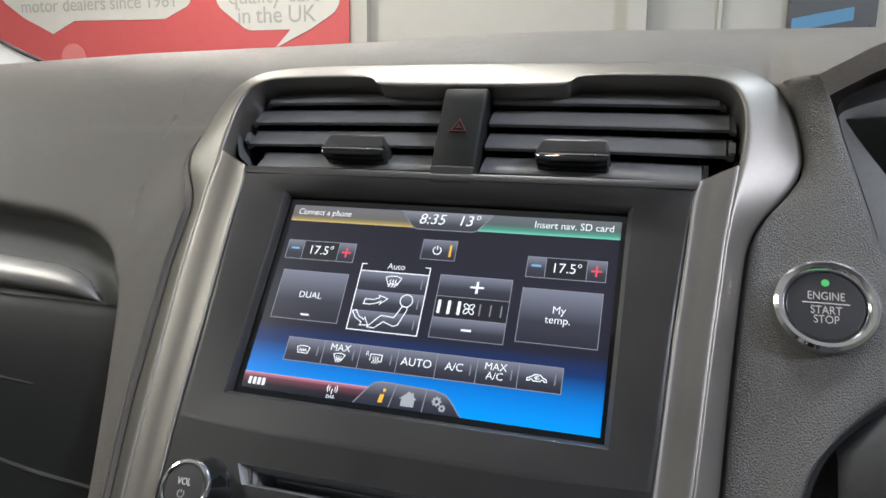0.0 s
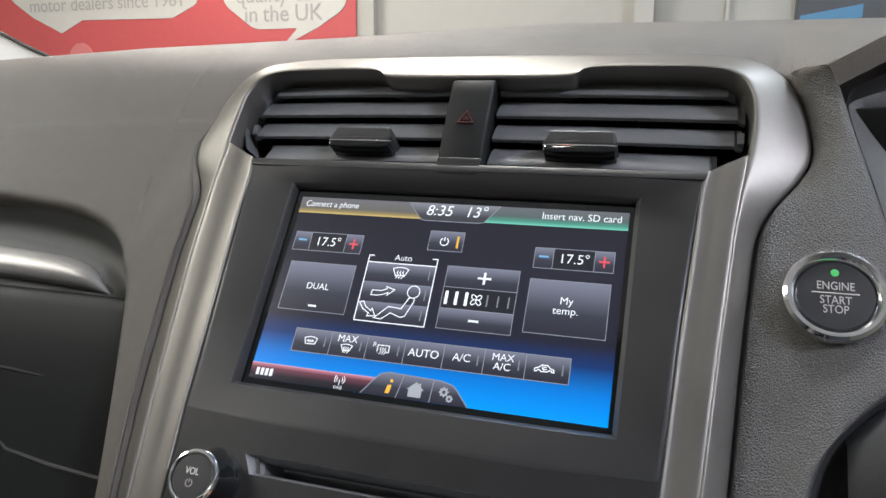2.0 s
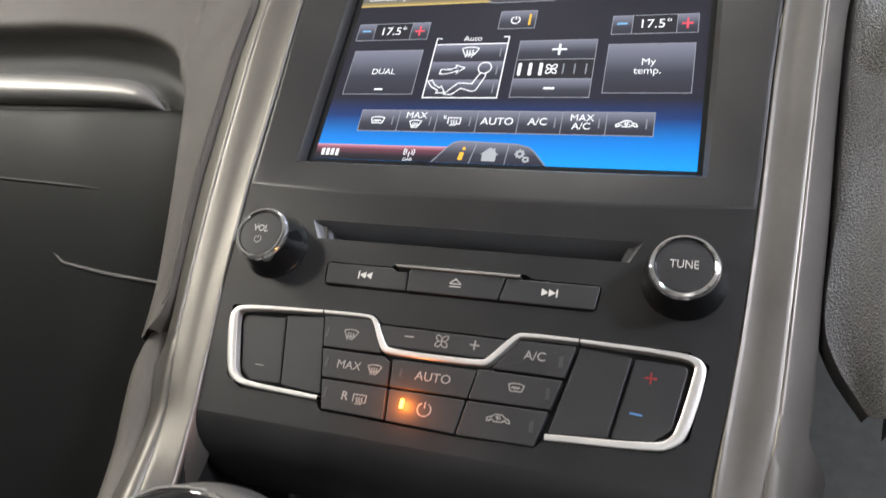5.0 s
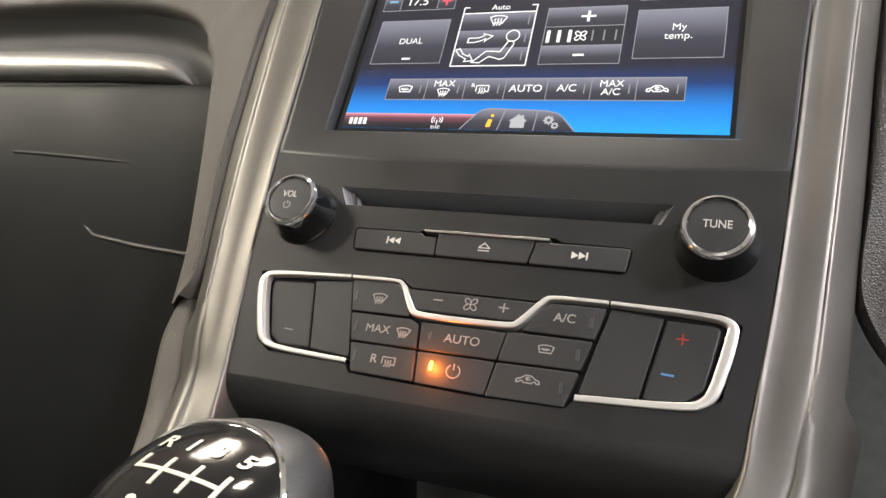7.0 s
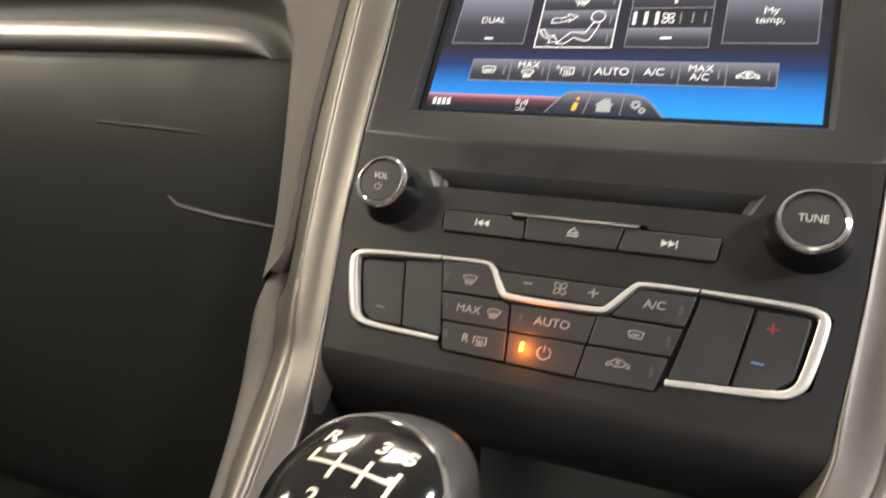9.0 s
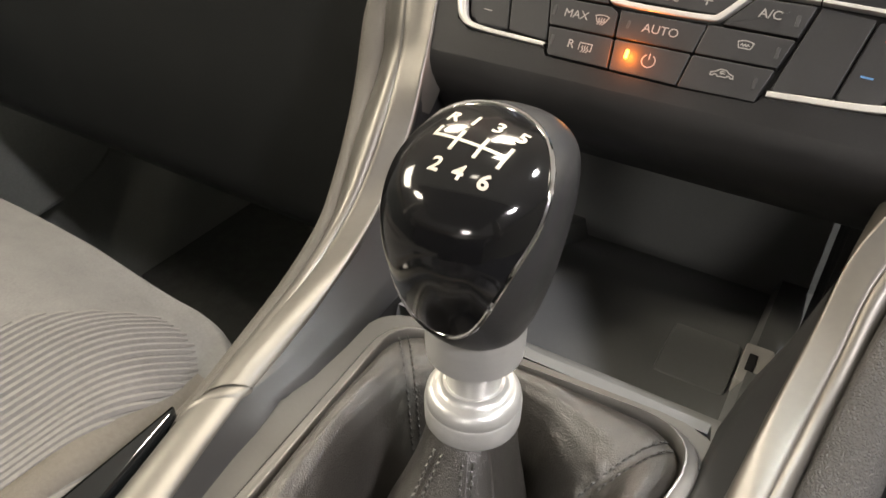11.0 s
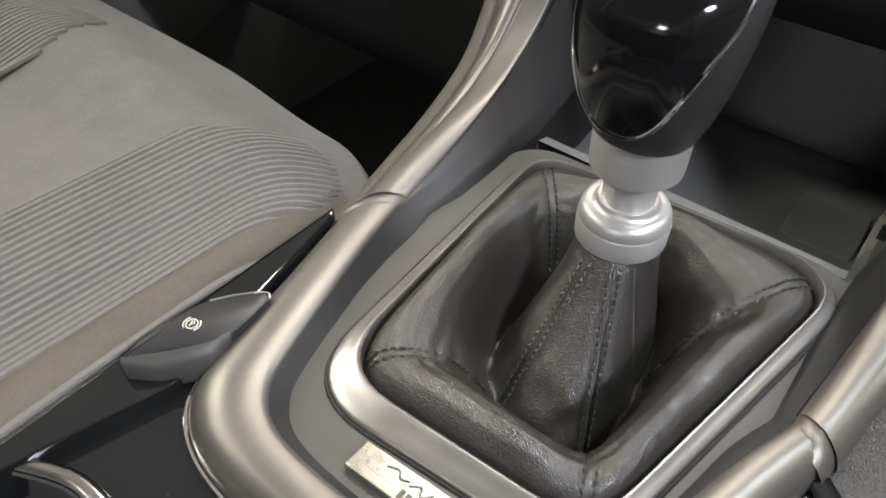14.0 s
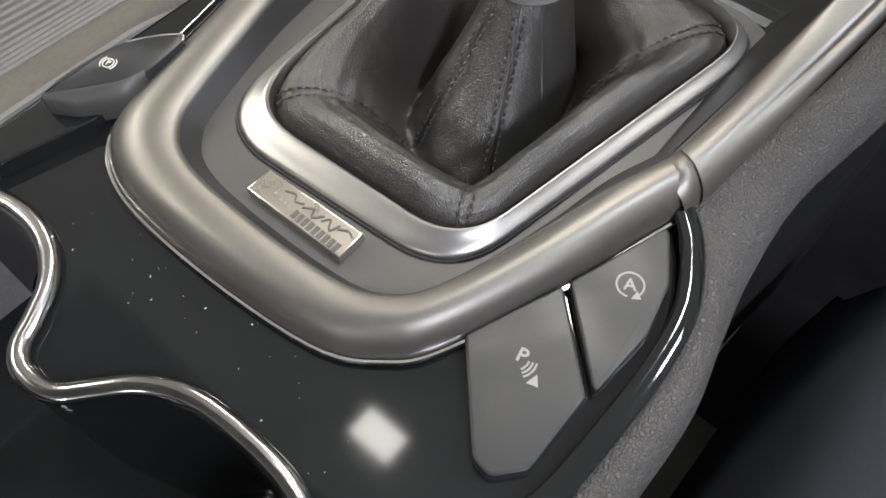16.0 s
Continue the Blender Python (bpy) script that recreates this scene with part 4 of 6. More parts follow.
br = part("temperature_rocker", slab(rounded([(72.0, -81.8), (90.8, -82.0), (86.8, -106.4), (80.6, -111.8), (66.6, -113.0)], [1.3, 3, 4, 4, 1.3], 3), -1, 5.6, 0.8), M_BUTTON, climate, "scooped black temperature key")
icon(br, [[(75.9, -88.6), (80.3, -88.6)], [(78.1, -86.4), (78.1, -90.8)]], 0.6, 5.6, M_REDKEY)
icon(br, [[(72.2, -102.6), (76.4, -102.8)]], 0.7, 5.6, M_BLUE)
b = climate_button("defrost_button", [(-53.2, -79.8), (-32.4, -79.4), (-29.8, -81.6), (-24.4, -93.4), (-50.2, -93.6)])
icon(b, moved([SHIELD], -39.2, -87.2, 0.78), closed=True)
icon(b, moved(HEAT, -39.2, -87.4, 0.78))
led(b, -49.6, -87.0)
b = climate_button("max_defrost_button", [(-50.0, -94.4), (-23.0, -94.4), (-19.8, -96.4), (-18.6, -106.6), (-47.0, -106.6)])
lettering("MAX", 5.0, -36.6, -100.4, 7.5, M_PRINT_DIM, b, bold=0.06)
icon(b, moved([SHIELD], -25.4, -100.8, 0.72), closed=True)
icon(b, moved(HEAT, -25.4, -101.0, 0.72))
led(b, -46.4, -100.2)
b = climate_button("rear_defrost_button", [(-46.8, -107.4), (-18.4, -107.4), (-17.0, -120.2), (-43.8, -119.8)])
lettering("R", 5.0, -35.0, -113.2, 7.5, M_PRINT_DIM, b, bold=0.06)
icon(b, moved([FRAMEBOX], -28.6, -113.4, 0.72))
icon(b, moved(HEAT, -28.6, -114.0, 0.72))
led(b, -43.6, -113.0)
b = climate_button("fan_button", [(-28.8, -81.0), (25.4, -81.0), (18.4, -89.8), (-22.6, -89.8)], 7.0)
icon(b, [[(-16.2, -84.6), (-12.4, -84.6)]], 0.55, 7.0)
icon(b, [[(10.8, -84.8), (14.8, -84.8)], [(12.8, -82.8), (12.8, -86.8)]], 0.6, 7.0)
icon(b, fan_symbol(-0.6, -84.9, 3.0), 0.4, 7.0)
b = climate_button("auto_button", [(-18.8, -95.0), (15.6, -95.0), (13.8, -106.6), (-17.6, -106.6)])
lettering("AUTO", 5.2, -0.8, -100.6, 7.5, M_PRINT_DIM, b)
led(b, -14.0, -100.4, None, 7.4, 0.6, 1.6)
b = climate_button("climate_power_button", [(-17.4, -107.4), (13.4, -107.4), (11.6, -121.0), (-16.0, -120.4)])
icon(b, power_symbol(-1.6, -113.6, 2.7), 0.45)
led(b, -10.9, -112.6, G_AMBERLED, 7.4, 0.75, 1.9)["label"] = "glowing amber indicator"
b = climate_button("air_con_button", [(20.8, -93.4), (30.4, -80.8), (51.2, -80.6), (48.4, -93.4)])
lettering("A/C", 5.0, 36.6, -86.4, 7.5, M_PRINT_DIM, b, bold=0.04)
led(b, 46.4, -87.2)
b = climate_button("windscreen_heat_button", [(16.2, -94.4), (48.0, -94.4), (45.0, -106.2), (14.4, -106.6)])
icon(b, moved([[(-4, 1.6), (-2, 2.3), (0, 2.5), (2, 2.3), (4, 1.6), (3.0, -1.8), (-3.0, -1.8)]], 31.6, -99.8, 0.72), closed=True)
icon(b, moved(SCREEN_WARM, 31.6, -100.2, 0.66))
led(b, 43.4, -100.4)
b = climate_button("recirculation_button", [(14.2, -107.4), (44.6, -107.0), (41.2, -120.6), (12.2, -121.2)])
icon(b, moved([CAR], 27.0, -112.6, 0.92), closed=True)
icon(b, moved(LOOPARROW, 27.0, -112.2, 0.7), 0.36)
led(b, 39.4, -113.6)

# ---------------------------------------------------------------- start button
start = thing("start_button", "round chrome-ringed engine start button in the leather panel", "button", STACK)
CX, CY, SD = 172.2, 64.6, 8.0
part("chrome_ring", lathe([(20.2, SD - 8), (20.2, SD - 0.5), (19.8, SD + 1.2), (18.4, SD + 2.4), (16.8, SD + 2.2), (15.2, SD + 0.4), (14.9, SD - 1.5)], 64, None, (CX, CY)), M_CHROME, start, "wide polished chrome ring")
disc = part("button_face", lathe([(15.0, SD - 3), (14.9, SD - 0.4), (14.4, SD + 0.2), (10, SD + 0.5), (0.01, SD + 0.55)], 64, None, (CX, CY)), M_DISC, start, "satin black button face")
lettering("ENGINE", 5.0, CX, CY + 3.8, SD + 0.62, M_PRINT_SOFT, disc, bold=0.0, squeeze=0.8)
lettering("START", 5.0, CX, CY - 2.4, SD + 0.62, M_PRINT_SOFT, disc, bold=0.0, squeeze=0.8)
lettering("STOP", 5.0, CX, CY - 6.4, SD + 0.62, M_PRINT_SOFT, disc, bold=0.0, squeeze=0.8)
part("divider_line", strokes([[(CX - 8.8, CY + 0.8), (CX + 8.8, CY + 0.8)]], 0.4, SD + 0.4, SD + 0.66), M_PRINT, disc)
part("green_lamp", lathe([(1.7, SD + 0.2), (1.5, SD + 0.9), (0.01, SD + 1.1)], 20, None, (CX - 0.2, CY + 9.8)), G_GREENLED, disc, "lit green lamp")

amber = bpy.data.lights.new("amber_indicator_light", "POINT")
amber.energy, amber.color, amber.shadow_soft_size = 0.017, (1.0, 0.22, 0.02), 0.0012
new("amber_indicator_light", amber).matrix_world = STACK @ Matrix.Translation((-10.9 * MM, -110.7 * MM, 12.5 * MM))

# ---------------------------------------------------------------- dashboard
dash = thing("dashboard", "dark grey soft-grained dashboard with leather-look skin", "dashboard", STACK)
CREST_X, CREST_V = [-760, -450, -280, -130, 35, 175, 230, 420], [240, 249.5, 259.5, 264.5, 271.5, 269, 268.5, 276]
SKIN = smooth_line([(235, -420), (80, -180), (22, -96), (2, -66), (-14, -44), (-34, -26), (-54, -14.5), (-76, -8.8), (-105, -6), (-145, -5), (-420, -5)], 8)
SKIN_U, SKIN_D = [p[0] for p in SKIN][::-1], [p[1] for p in SKIN][::-1]


def crest(x):
    return float(np.interp(x, CREST_X, CREST_V))


def skin(x, v):
    """How far the padded skin stands out of the stack's plane at a place on it."""
    u = v - crest(x)
    hump = 19 * fade(x, 142, 192) * fade(-u, 10, 92)
    return float(np.interp(u, SKIN_U, SKIN_D)) + hump


def skin_column(x, v_end, n=34):
    """Points of the skin at x, from the windscreen foot down to v_end."""
    e = crest(x)
    us = list(np.linspace(235, 30, 6)) + list(np.linspace(22, -56, 22)) + list(np.linspace(-58, v_end - e, 44))
    return [(x, e + u, skin(x, e + u)) for u in us]


LIP = [(-760, 96), (-300, 93.5), (-262, 90), (-240, 86.5), (-222, 81), (-208, 73.5), (-200, 66), (-195, 59)]
secs = []
lip_x = list(np.linspace(-760, -300, 24)) + list(np.linspace(-295, -195, 34))
lip_v = smooth_line([(a, b) for a, b in LIP[1:]], 6)
for x in lip_x:
    v = float(np.interp(x, [-760] + [p[0] for p in lip_v], [96] + [p[1] for p in lip_v]))
    col = skin_column(x, v + 4)
    d = skin(x, v)
    secs.append(col + [(x, v + 2, d - 0.6), (x, v, d - 2.4), (x, v - 1.2, d - 6), (x, v - 1.6, d - 18)])
for x in np.linspace(-194.9, -165.4, 9):
    secs.append(skin_column(x, 146) + [(x, v, skin(x, v) - h) for v, h in ((145.2, 0.3), (144.4, 0.8), (143.4, 1.4), (142, 2.4))])
part("passenger_pad", loft(secs), M_PAD, dash, "soft grained upper pad on the passenger side", angle=70)
# skin running down beside the silver leg
left_edge = [(x - interp(WIDE_OUT, v)[0], v) for x, v in smooth_line([(-166.2, 146), (-165.8, 135), (-159.8, 122), (-148.8, 106), (-143.3, 92), (-140.8, 70), (-138.3, 35), (-135.3, -20), (-132.3, -70), (-133.5, -84), (-139, -94)], 5)]
col_edge = smooth_line([(-195, 146), (-195, 120), (-195, 90), (-195, 59), (-189.5, 48), (-184.5, 38), (-176, 9), (-166, -27), (-157, -62), (-153.8, -80), (-151.5, -97.5)], 5)
secs = []
for (xo, vo), (xi, vi) in zip(col_edge, left_edge):
    low = fade(vo, 64, 52)
    up, e = 1 - low, skin(xo, vo)
    row = [(xo - 5 * up, vo, -26 * low + (e - 5) * up), (xo - 0.4 * up, vo, -8.5 * low + (e - 1.5) * up), (xo + 0.6 * low, vo, -6.6 * low + (e - 0.03) * up)]
    for f in (0.08, 0.16, 0.3, 0.5, 0.7, 0.85, 0.93):
        x, v = xo + (xi - xo) * f, vo + (vi - vo) * f
        d = skin(x, v) + 0.5 * math.sin(math.pi * f) ** 2 * fade(vo, 142, 100)
        row.append((x, v, d + (outer_depth(vi) + 3.0 - d) * fade(f, 0.1, 1.05) * low_leg(vi)))
    e = outer_depth(vi)
    row += [(xi - 0.5, vi, e + 1.0), (xi + 0.25, vi, e - 0.2), (xi + 0.45, vi, e - 8)]
    secs.append(row)
part("side_column", loft(secs), M_PAD, dash, "grained skin running down beside the silver leg", angle=70)
part("edge_piping", tube([(x - 2.4, v, skin(x, v) + (outer_depth(v) + 3.4 - skin(x, v)) * low_leg(v)) for x, v in left_edge[2:-6]], 0.5, 6), M_PAD, dash, "fine raised seam")
# over the vents, following the surround's outer line
over = [(-a, b) for a, b in smooth_line([(166.2, 146), (162.3, 168), (154.8, 184.3), (141.6, 194), (124, 197.6), (100, 199.4), (60, 200.1), (0, 200.4)], 6)] + smooth_line([(0, 200.4), (60, 200.1), (100, 199.4), (124, 197.6), (141.6, 194), (154.8, 184.3)], 6)[1:]
secs = []
for x, v in over:
    secs.append(skin_column(x, v + 1.2) + [(x, v + 0.5, skin(x, v) - 1.2), (x, v, skin(x, v) - 4), (x, v, skin(x, v) - 12)])
part("top_pad", loft(secs), M_PAD, dash, "soft grained dash top over the vents", angle=70)
# driver's side: dash top running out to the instrument hood
HOOD_X, HOOD_V, HOOD_D = [154.8, 162, 169.8, 184.1, 200.6, 260, 420], [184.3, 180.5, 178.3, 186.7, 196.7, 224, 244], [skin(154.8, 184.3), 6.6, 11.2, 13, 13.5, 14, 12]
secs = []
for x in [151, 154.8, 158, 162, 166, 169.8, 174, 179, 184.1, 192, 200.6, 220, 260, 330, 420]:
    v, d = float(np.interp(x, HOOD_X, HOOD_V)), float(np.interp(x, HOOD_X, HOOD_D))
    e = crest(x)
    col = [(x, e + u, skin(x, e + u)) for u in list(np.linspace(235, 30, 6)) + list(np.linspace(22, -40, 18))]
    for f in (0.2, 0.4, 0.6, 0.75, 0.88, 0.96, 1.0):
        vv = e - 40 + (v - e + 40) * f
        base = skin(x, vv)
        col.append((x, vv, base + (d - skin(x, v)) * f ** 1.7))
    if x < 172:
        col += [(x, v - 2.5, d - 1.5), (x, v - 9, d - 8)]
    else:
        col += [(x, v - 0.2, d - 0.6), (x, v - 0.5, d - 1.5)]
    secs.append(col)
part("driver_top_pad", loft(secs), M_PAD, dash, "soft grained dash top on the driver's side", angle=70)
hood_up = smooth_line([(169.8, 178.3, 12), (184.1, 186.7, 14), (200.6, 196.7, 14), (260, 224, 14), (420, 244, 12)], 5)
hood_lo = smooth_line([(175.0, 168.6, 9), (187, 176.2, 10), (201, 184.3, 10.5), (260, 212, 10), (420, 232, 8)], 5)
secs = []
for a, b in zip(hood_up, hood_lo):
    a, b = np.array(a), np.array(b)
    secs.append([tuple(a), tuple(a + (b - a) * 0.06 + np.array((0, 0, 1.0))), tuple(a + (b - a) * 0.3 + np.array((0, 0, 1.2))), tuple(a + (b - a) * 0.7 + np.array((0, 0, 0.6))), tuple(b), tuple(b + np.array((0.5, 1.5, -6))), tuple(b + np.array((2, 3, -40))), tuple(b + np.array((4, 6, -110)))])
part("hood_lip", loft(secs), M_SEATEDGE, dash, "woven edge of the instrument hood", angle=40)
# leather panel round the start button
right_edge = smooth_line([(155.6, 184.3), (162.3, 168), (166.3, 148), (165.8, 135), (159.8, 122), (148.8, 106), (143.3, 92), (140.8, 70), (138.3, 35), (135.3, -20), (132.3, -58), (136, -74), (146, -90)], 5)
right_far = smooth_line([(169.8, 178.3), (175, 168.8), (178.2, 160), (181.2, 146), (184.8, 132), (189.5, 112), (196.5, 87), (214, 62), (210, 42), (186, 22), (166, -4), (157, -50), (152, -92)], 5)
secs = []
for k, ((xi, vi), (xo, vo)) in enumerate(zip(right_edge, right_far)):
    top = fade(vo, 158, 178)
    e = outer_depth(vi)
    row = [(xi, vi, e - 8), (xi, vi, e - 1.5)]
    for f, d in ((0.03, -3.4), (0.12, -0.8), (0.3, 3.0), (0.5, 6.0), (0.7, 7.8), (0.88, 8.6), (0.96, 8.0), (1.0, 6.0)):
        row.append((xi + (xo - xi) * f, vi + (vo - vi) * f, d + top * (12 * f - max(0, d)) + (e + 2.0 - d) * fade(f, 0.5, 0.02) * low_leg(vi)))
    row += [(xo + 1.5, vo, 0.0), (xo + 3, vo, -24)]
    secs.append(row)
part("driver_panel", loft(secs), M_LEATHER, dash, "grained leather-look panel round the start button", angle=70)
# instrument cluster beyond the panel: dark gap, grey ring, then the deep tunnel
ring = smooth_line([(420, 228, 2), (300, 214, 2), (240, 193, 2.5), (203, 177.5, 3), (188, 170.5, 3.5), (180.5, 164.5, 4), (180.8, 154, 4), (184.6, 134, 3), (190, 112, 2), (197, 87, 0), (214, 62, -2), (260, 48, -4), (420, 44, -4)], 5)
gap, face = [], []
for k, (x, v, d) in enumerate(ring):
    a, b = ring[max(0, k - 1)], ring[min(len(ring) - 1, k + 1)]
    t = Vector((b[0] - a[0], b[1] - a[1])).normalized()
    n = Vector((-t.y, t.x))
    wf = 0.25 + 0.75 * min(1.0, math.hypot(x - 181, v - 164) / 34)
    at = lambda w, h: (x + n.x * w * wf, v + n.y * w * wf, d + h)
    gap.append([at(-4, 4), at(-2.2, -1), at(0.6, -3.5), at(2.4, -4.5)])
    face.append([at(2.2, -4.6), at(2.8, -3.8), at(14, -5.5), at(15.5, -6.5), at(17, -14), at(22, -60)])
part("cluster_gap", loft(gap), M_BEZEL, dash, "dark gap round the instrument cluster", angle=40)
part("cluster_ring", loft(face), M_COVE, dash, "grey ring inside the instrument hood", angle=40)
bm = bmesh.new()
rings(bm, [[(170, 260, -70), (440, 260, -70)], [(186, 30, -95), (440, 30, -95)]], closed=False)
part("cluster_face", bm, M_GLOSS, dash, "unlit dark instrument face")
secs = []
for x, v in smooth_line([(150, -150), (152, -92), (157, -50), (166, -4), (186, 22), (210, 42), (260, 46), (430, 46)], 4):
    secs.append([(x - 0.5, v, 5), (x + 1.5, v - 1, 2), (x + 6, v - 4, -14), (x + 18, v - 10, -60), (x + 60, v - 24, -200)])
part("column_recess", loft(secs), M_DARK, dash, "dark recess beside the steering column", angle=70)
secs = []
for x in np.linspace(176, 330, 10):
    r = min(1.0, (x - 176) / 22) ** 0.5
    secs.append([(x, 34, -90), (x, 14 + 14 * r, -20), (x, 10 + 15 * r, 0 + 8 * r), (x, 4 + 10 * r, 4 + 10 * r), (x, -20, 4 + 10 * r), (x, -80, -20), (x, -160, -80)])
part("column_shroud", loft(secs), M_DARK, dash, "dark steering column shroud", angle=70)
# last ring is an added dark sheet standing in for the footwell's shade
bm = bmesh.new()
rings(bm, [[(126, -150, -30), (480, -150, -30)], [(126, -500, -250), (480, -500, -250)], [(126, -640, -338), (480, -640, -338)]], closed=False)
part("lower_panel", bm, M_DARK, dash, "dark lower dash panel, carried down over the shaded footwell")

# recess under the passenger pad, with the silver strip and the glovebox lid
rec = [(-760, 94), (-300, 91), (-240, 84), (-208, 71), (-196, 58), (-188, 44), (-181, 24), (-170, -15)]
secs = []
for x in np.linspace(-760, -178, 40):
    top = float(np.interp(x, [p[0] for p in rec], [p[1] for p in rec]))
    vs = [top + 3, top - 1, top - 5, top - 10, top - 18, top - 26]
    ds = [-12, -18, -23, -25.5, -24, -20.8]
    col = [(x, v, d) for v, d in zip(vs, ds)]
    if vs[-1] > 40:
        col += [(x, 40 + (vs[-1] - 40) * f, -23.5) for f in (0.66, 0.33, 0.0)]
    else:
        col += [(x, vs[-1] - 4, -23.5), (x, vs[-1] - 8, -24.5), (x, vs[-1] - 12, -26)]
    secs.append(col)
part("recess", loft(secs), M_COVE, dash, "dark cove above the trim strip", angle=70)
strip_top = smooth_line([(-760, 70, -19), (-400, 67, -19), (-305, 64.8, -19), (-257, 62.2, -19), (-236, 59.5, -19.5), (-222, 53, -21), (-210.5, 42.0, -24)], 6)
strip_bot = smooth_line([(-760, 46, -19), (-400, 46, -19), (-305, 45.4, -19), (-257, 44.4, -19), (-236, 43.4, -19.5), (-222, 42.6, -21), (-209.8, 41.2, -24)], 6)
secs = []
for a, b in zip(strip_top, strip_bot):
    a, b = np.array(a), np.array(b)
    h0 = min(1.0, abs(a[1] - b[1]) / 14)
    secs.append([tuple(a + (b - a) * f + np.array((0, 0, h * h0))) for f, h in ((0, -14), (0, 0), (0.03, 1.2), (0.08, 1.6), (0.3, 4.2), (0.6, 5.4), (0.85, 4.4), (0.96, 2.2), (1, 0), (1, -14))])
part("trim_strip", loft(secs), M_STRIP, dash, "satin silver strip across the passenger side", angle=60)
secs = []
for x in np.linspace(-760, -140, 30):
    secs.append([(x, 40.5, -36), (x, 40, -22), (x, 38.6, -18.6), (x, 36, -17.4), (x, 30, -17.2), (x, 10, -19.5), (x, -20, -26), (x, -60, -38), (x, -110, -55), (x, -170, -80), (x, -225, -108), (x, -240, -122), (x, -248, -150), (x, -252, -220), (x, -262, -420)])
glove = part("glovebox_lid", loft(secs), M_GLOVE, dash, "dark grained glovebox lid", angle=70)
part("lid_crease", tube([(-330, -8.0, -24.2), (-280, -9.6, -24.5), (-260, -10.4, -24.7), (-236, -11.4, -25.4)], 1.4, 10), M_GLOVE, glove, "shallow crease in the lid")
# paler plastic puts this crease's highlight into its colour
part("lid_crease", tube([(-262, -48, -36.2), (-252, -54.0, -37.2), (-220, -57.5, -38.0), (-180, -59.5, -38.9)], 1.7, 10), M_BEZEL, glove, "shallow crease in the lid")

# ---------------------------------------------------------------- centre console (millimetres in the world's axes)
console = thing("centre_console", "glossy black and satin silver centre console", "console")
# left and right rails: (inner point, outer point) from the stack's legs down to the joints


def stack_mm(x, v, d):
    p = STACK @ Vector((x * MM, v * MM, d * MM))
    return (p.x * 1000, p.y * 1000, p.z * 1000)


def rail_stations(s, ki, ko, dy):
    """Inner and outer edges of a rail from the stack's leg down to the joint; s mirrors it."""
    wide = 1.0 if s < 0 else 0.0
    rows = [(stack_mm(s * (103.6 + 0.5 * wide), -95, 7.0), stack_mm(s * (129.9 + 3.5 * wide), -95, -1.0)), (stack_mm(s * 101.2, -116, 7.6), stack_mm(s * (127.4 + 2.2 * wide), -116, 0.0)), (stack_mm(s * 98.9, -134, 8.4), stack_mm(s * (123.0 + 0.8 * wide), -136, 3.0))]
    for i, o in [((94.5, -101, 773), (113, -113, 770)), ((91, -125, 754.5), (108, -142, 748)), ((86.5, -157, 742), (103.5, -174, 736)), ((82, -192, 735), (99.5, -209, 729)), ((77.5, -231, 731), (94.5, -244, 724.5))]:
        rows.append(((s * i[0] * ki, i[1], i[2]), (s * o[0] * ko, o[1] + dy, o[2])))
    return rows


# where the rail meets the stack's leg it takes over the leg's own section: (share of the width, height over the stack's plane)
LEG_SECTION = [(0.0, 0.0), (0.0, 6.6), (0.0, 7.0), (0.018, 7.6), (0.041, 7.5), (0.082, 6.8), (0.29, 8.1), (0.42, 8.3), (0.53, 8.35), (0.57, 8.1), (0.586, 7.85), (0.61, 8.25), (0.71, 6.55), (0.84, 3.7), (0.955, 0.85), (0.988, -0.1), (1.0, -9.0)]
OUT = np.array((0.0, -CA, SA))
LOOP_TOP = [(-0.01, -2.2), (0.0, -1.4), (0.06, 0.2), (0.14, 1.6), (0.3, 3.4), (0.5, 4.6), (0.7, 4.2), (0.86, 2.8), (0.95, 0.6), (1.0, -2.4), (1.01, -4)]


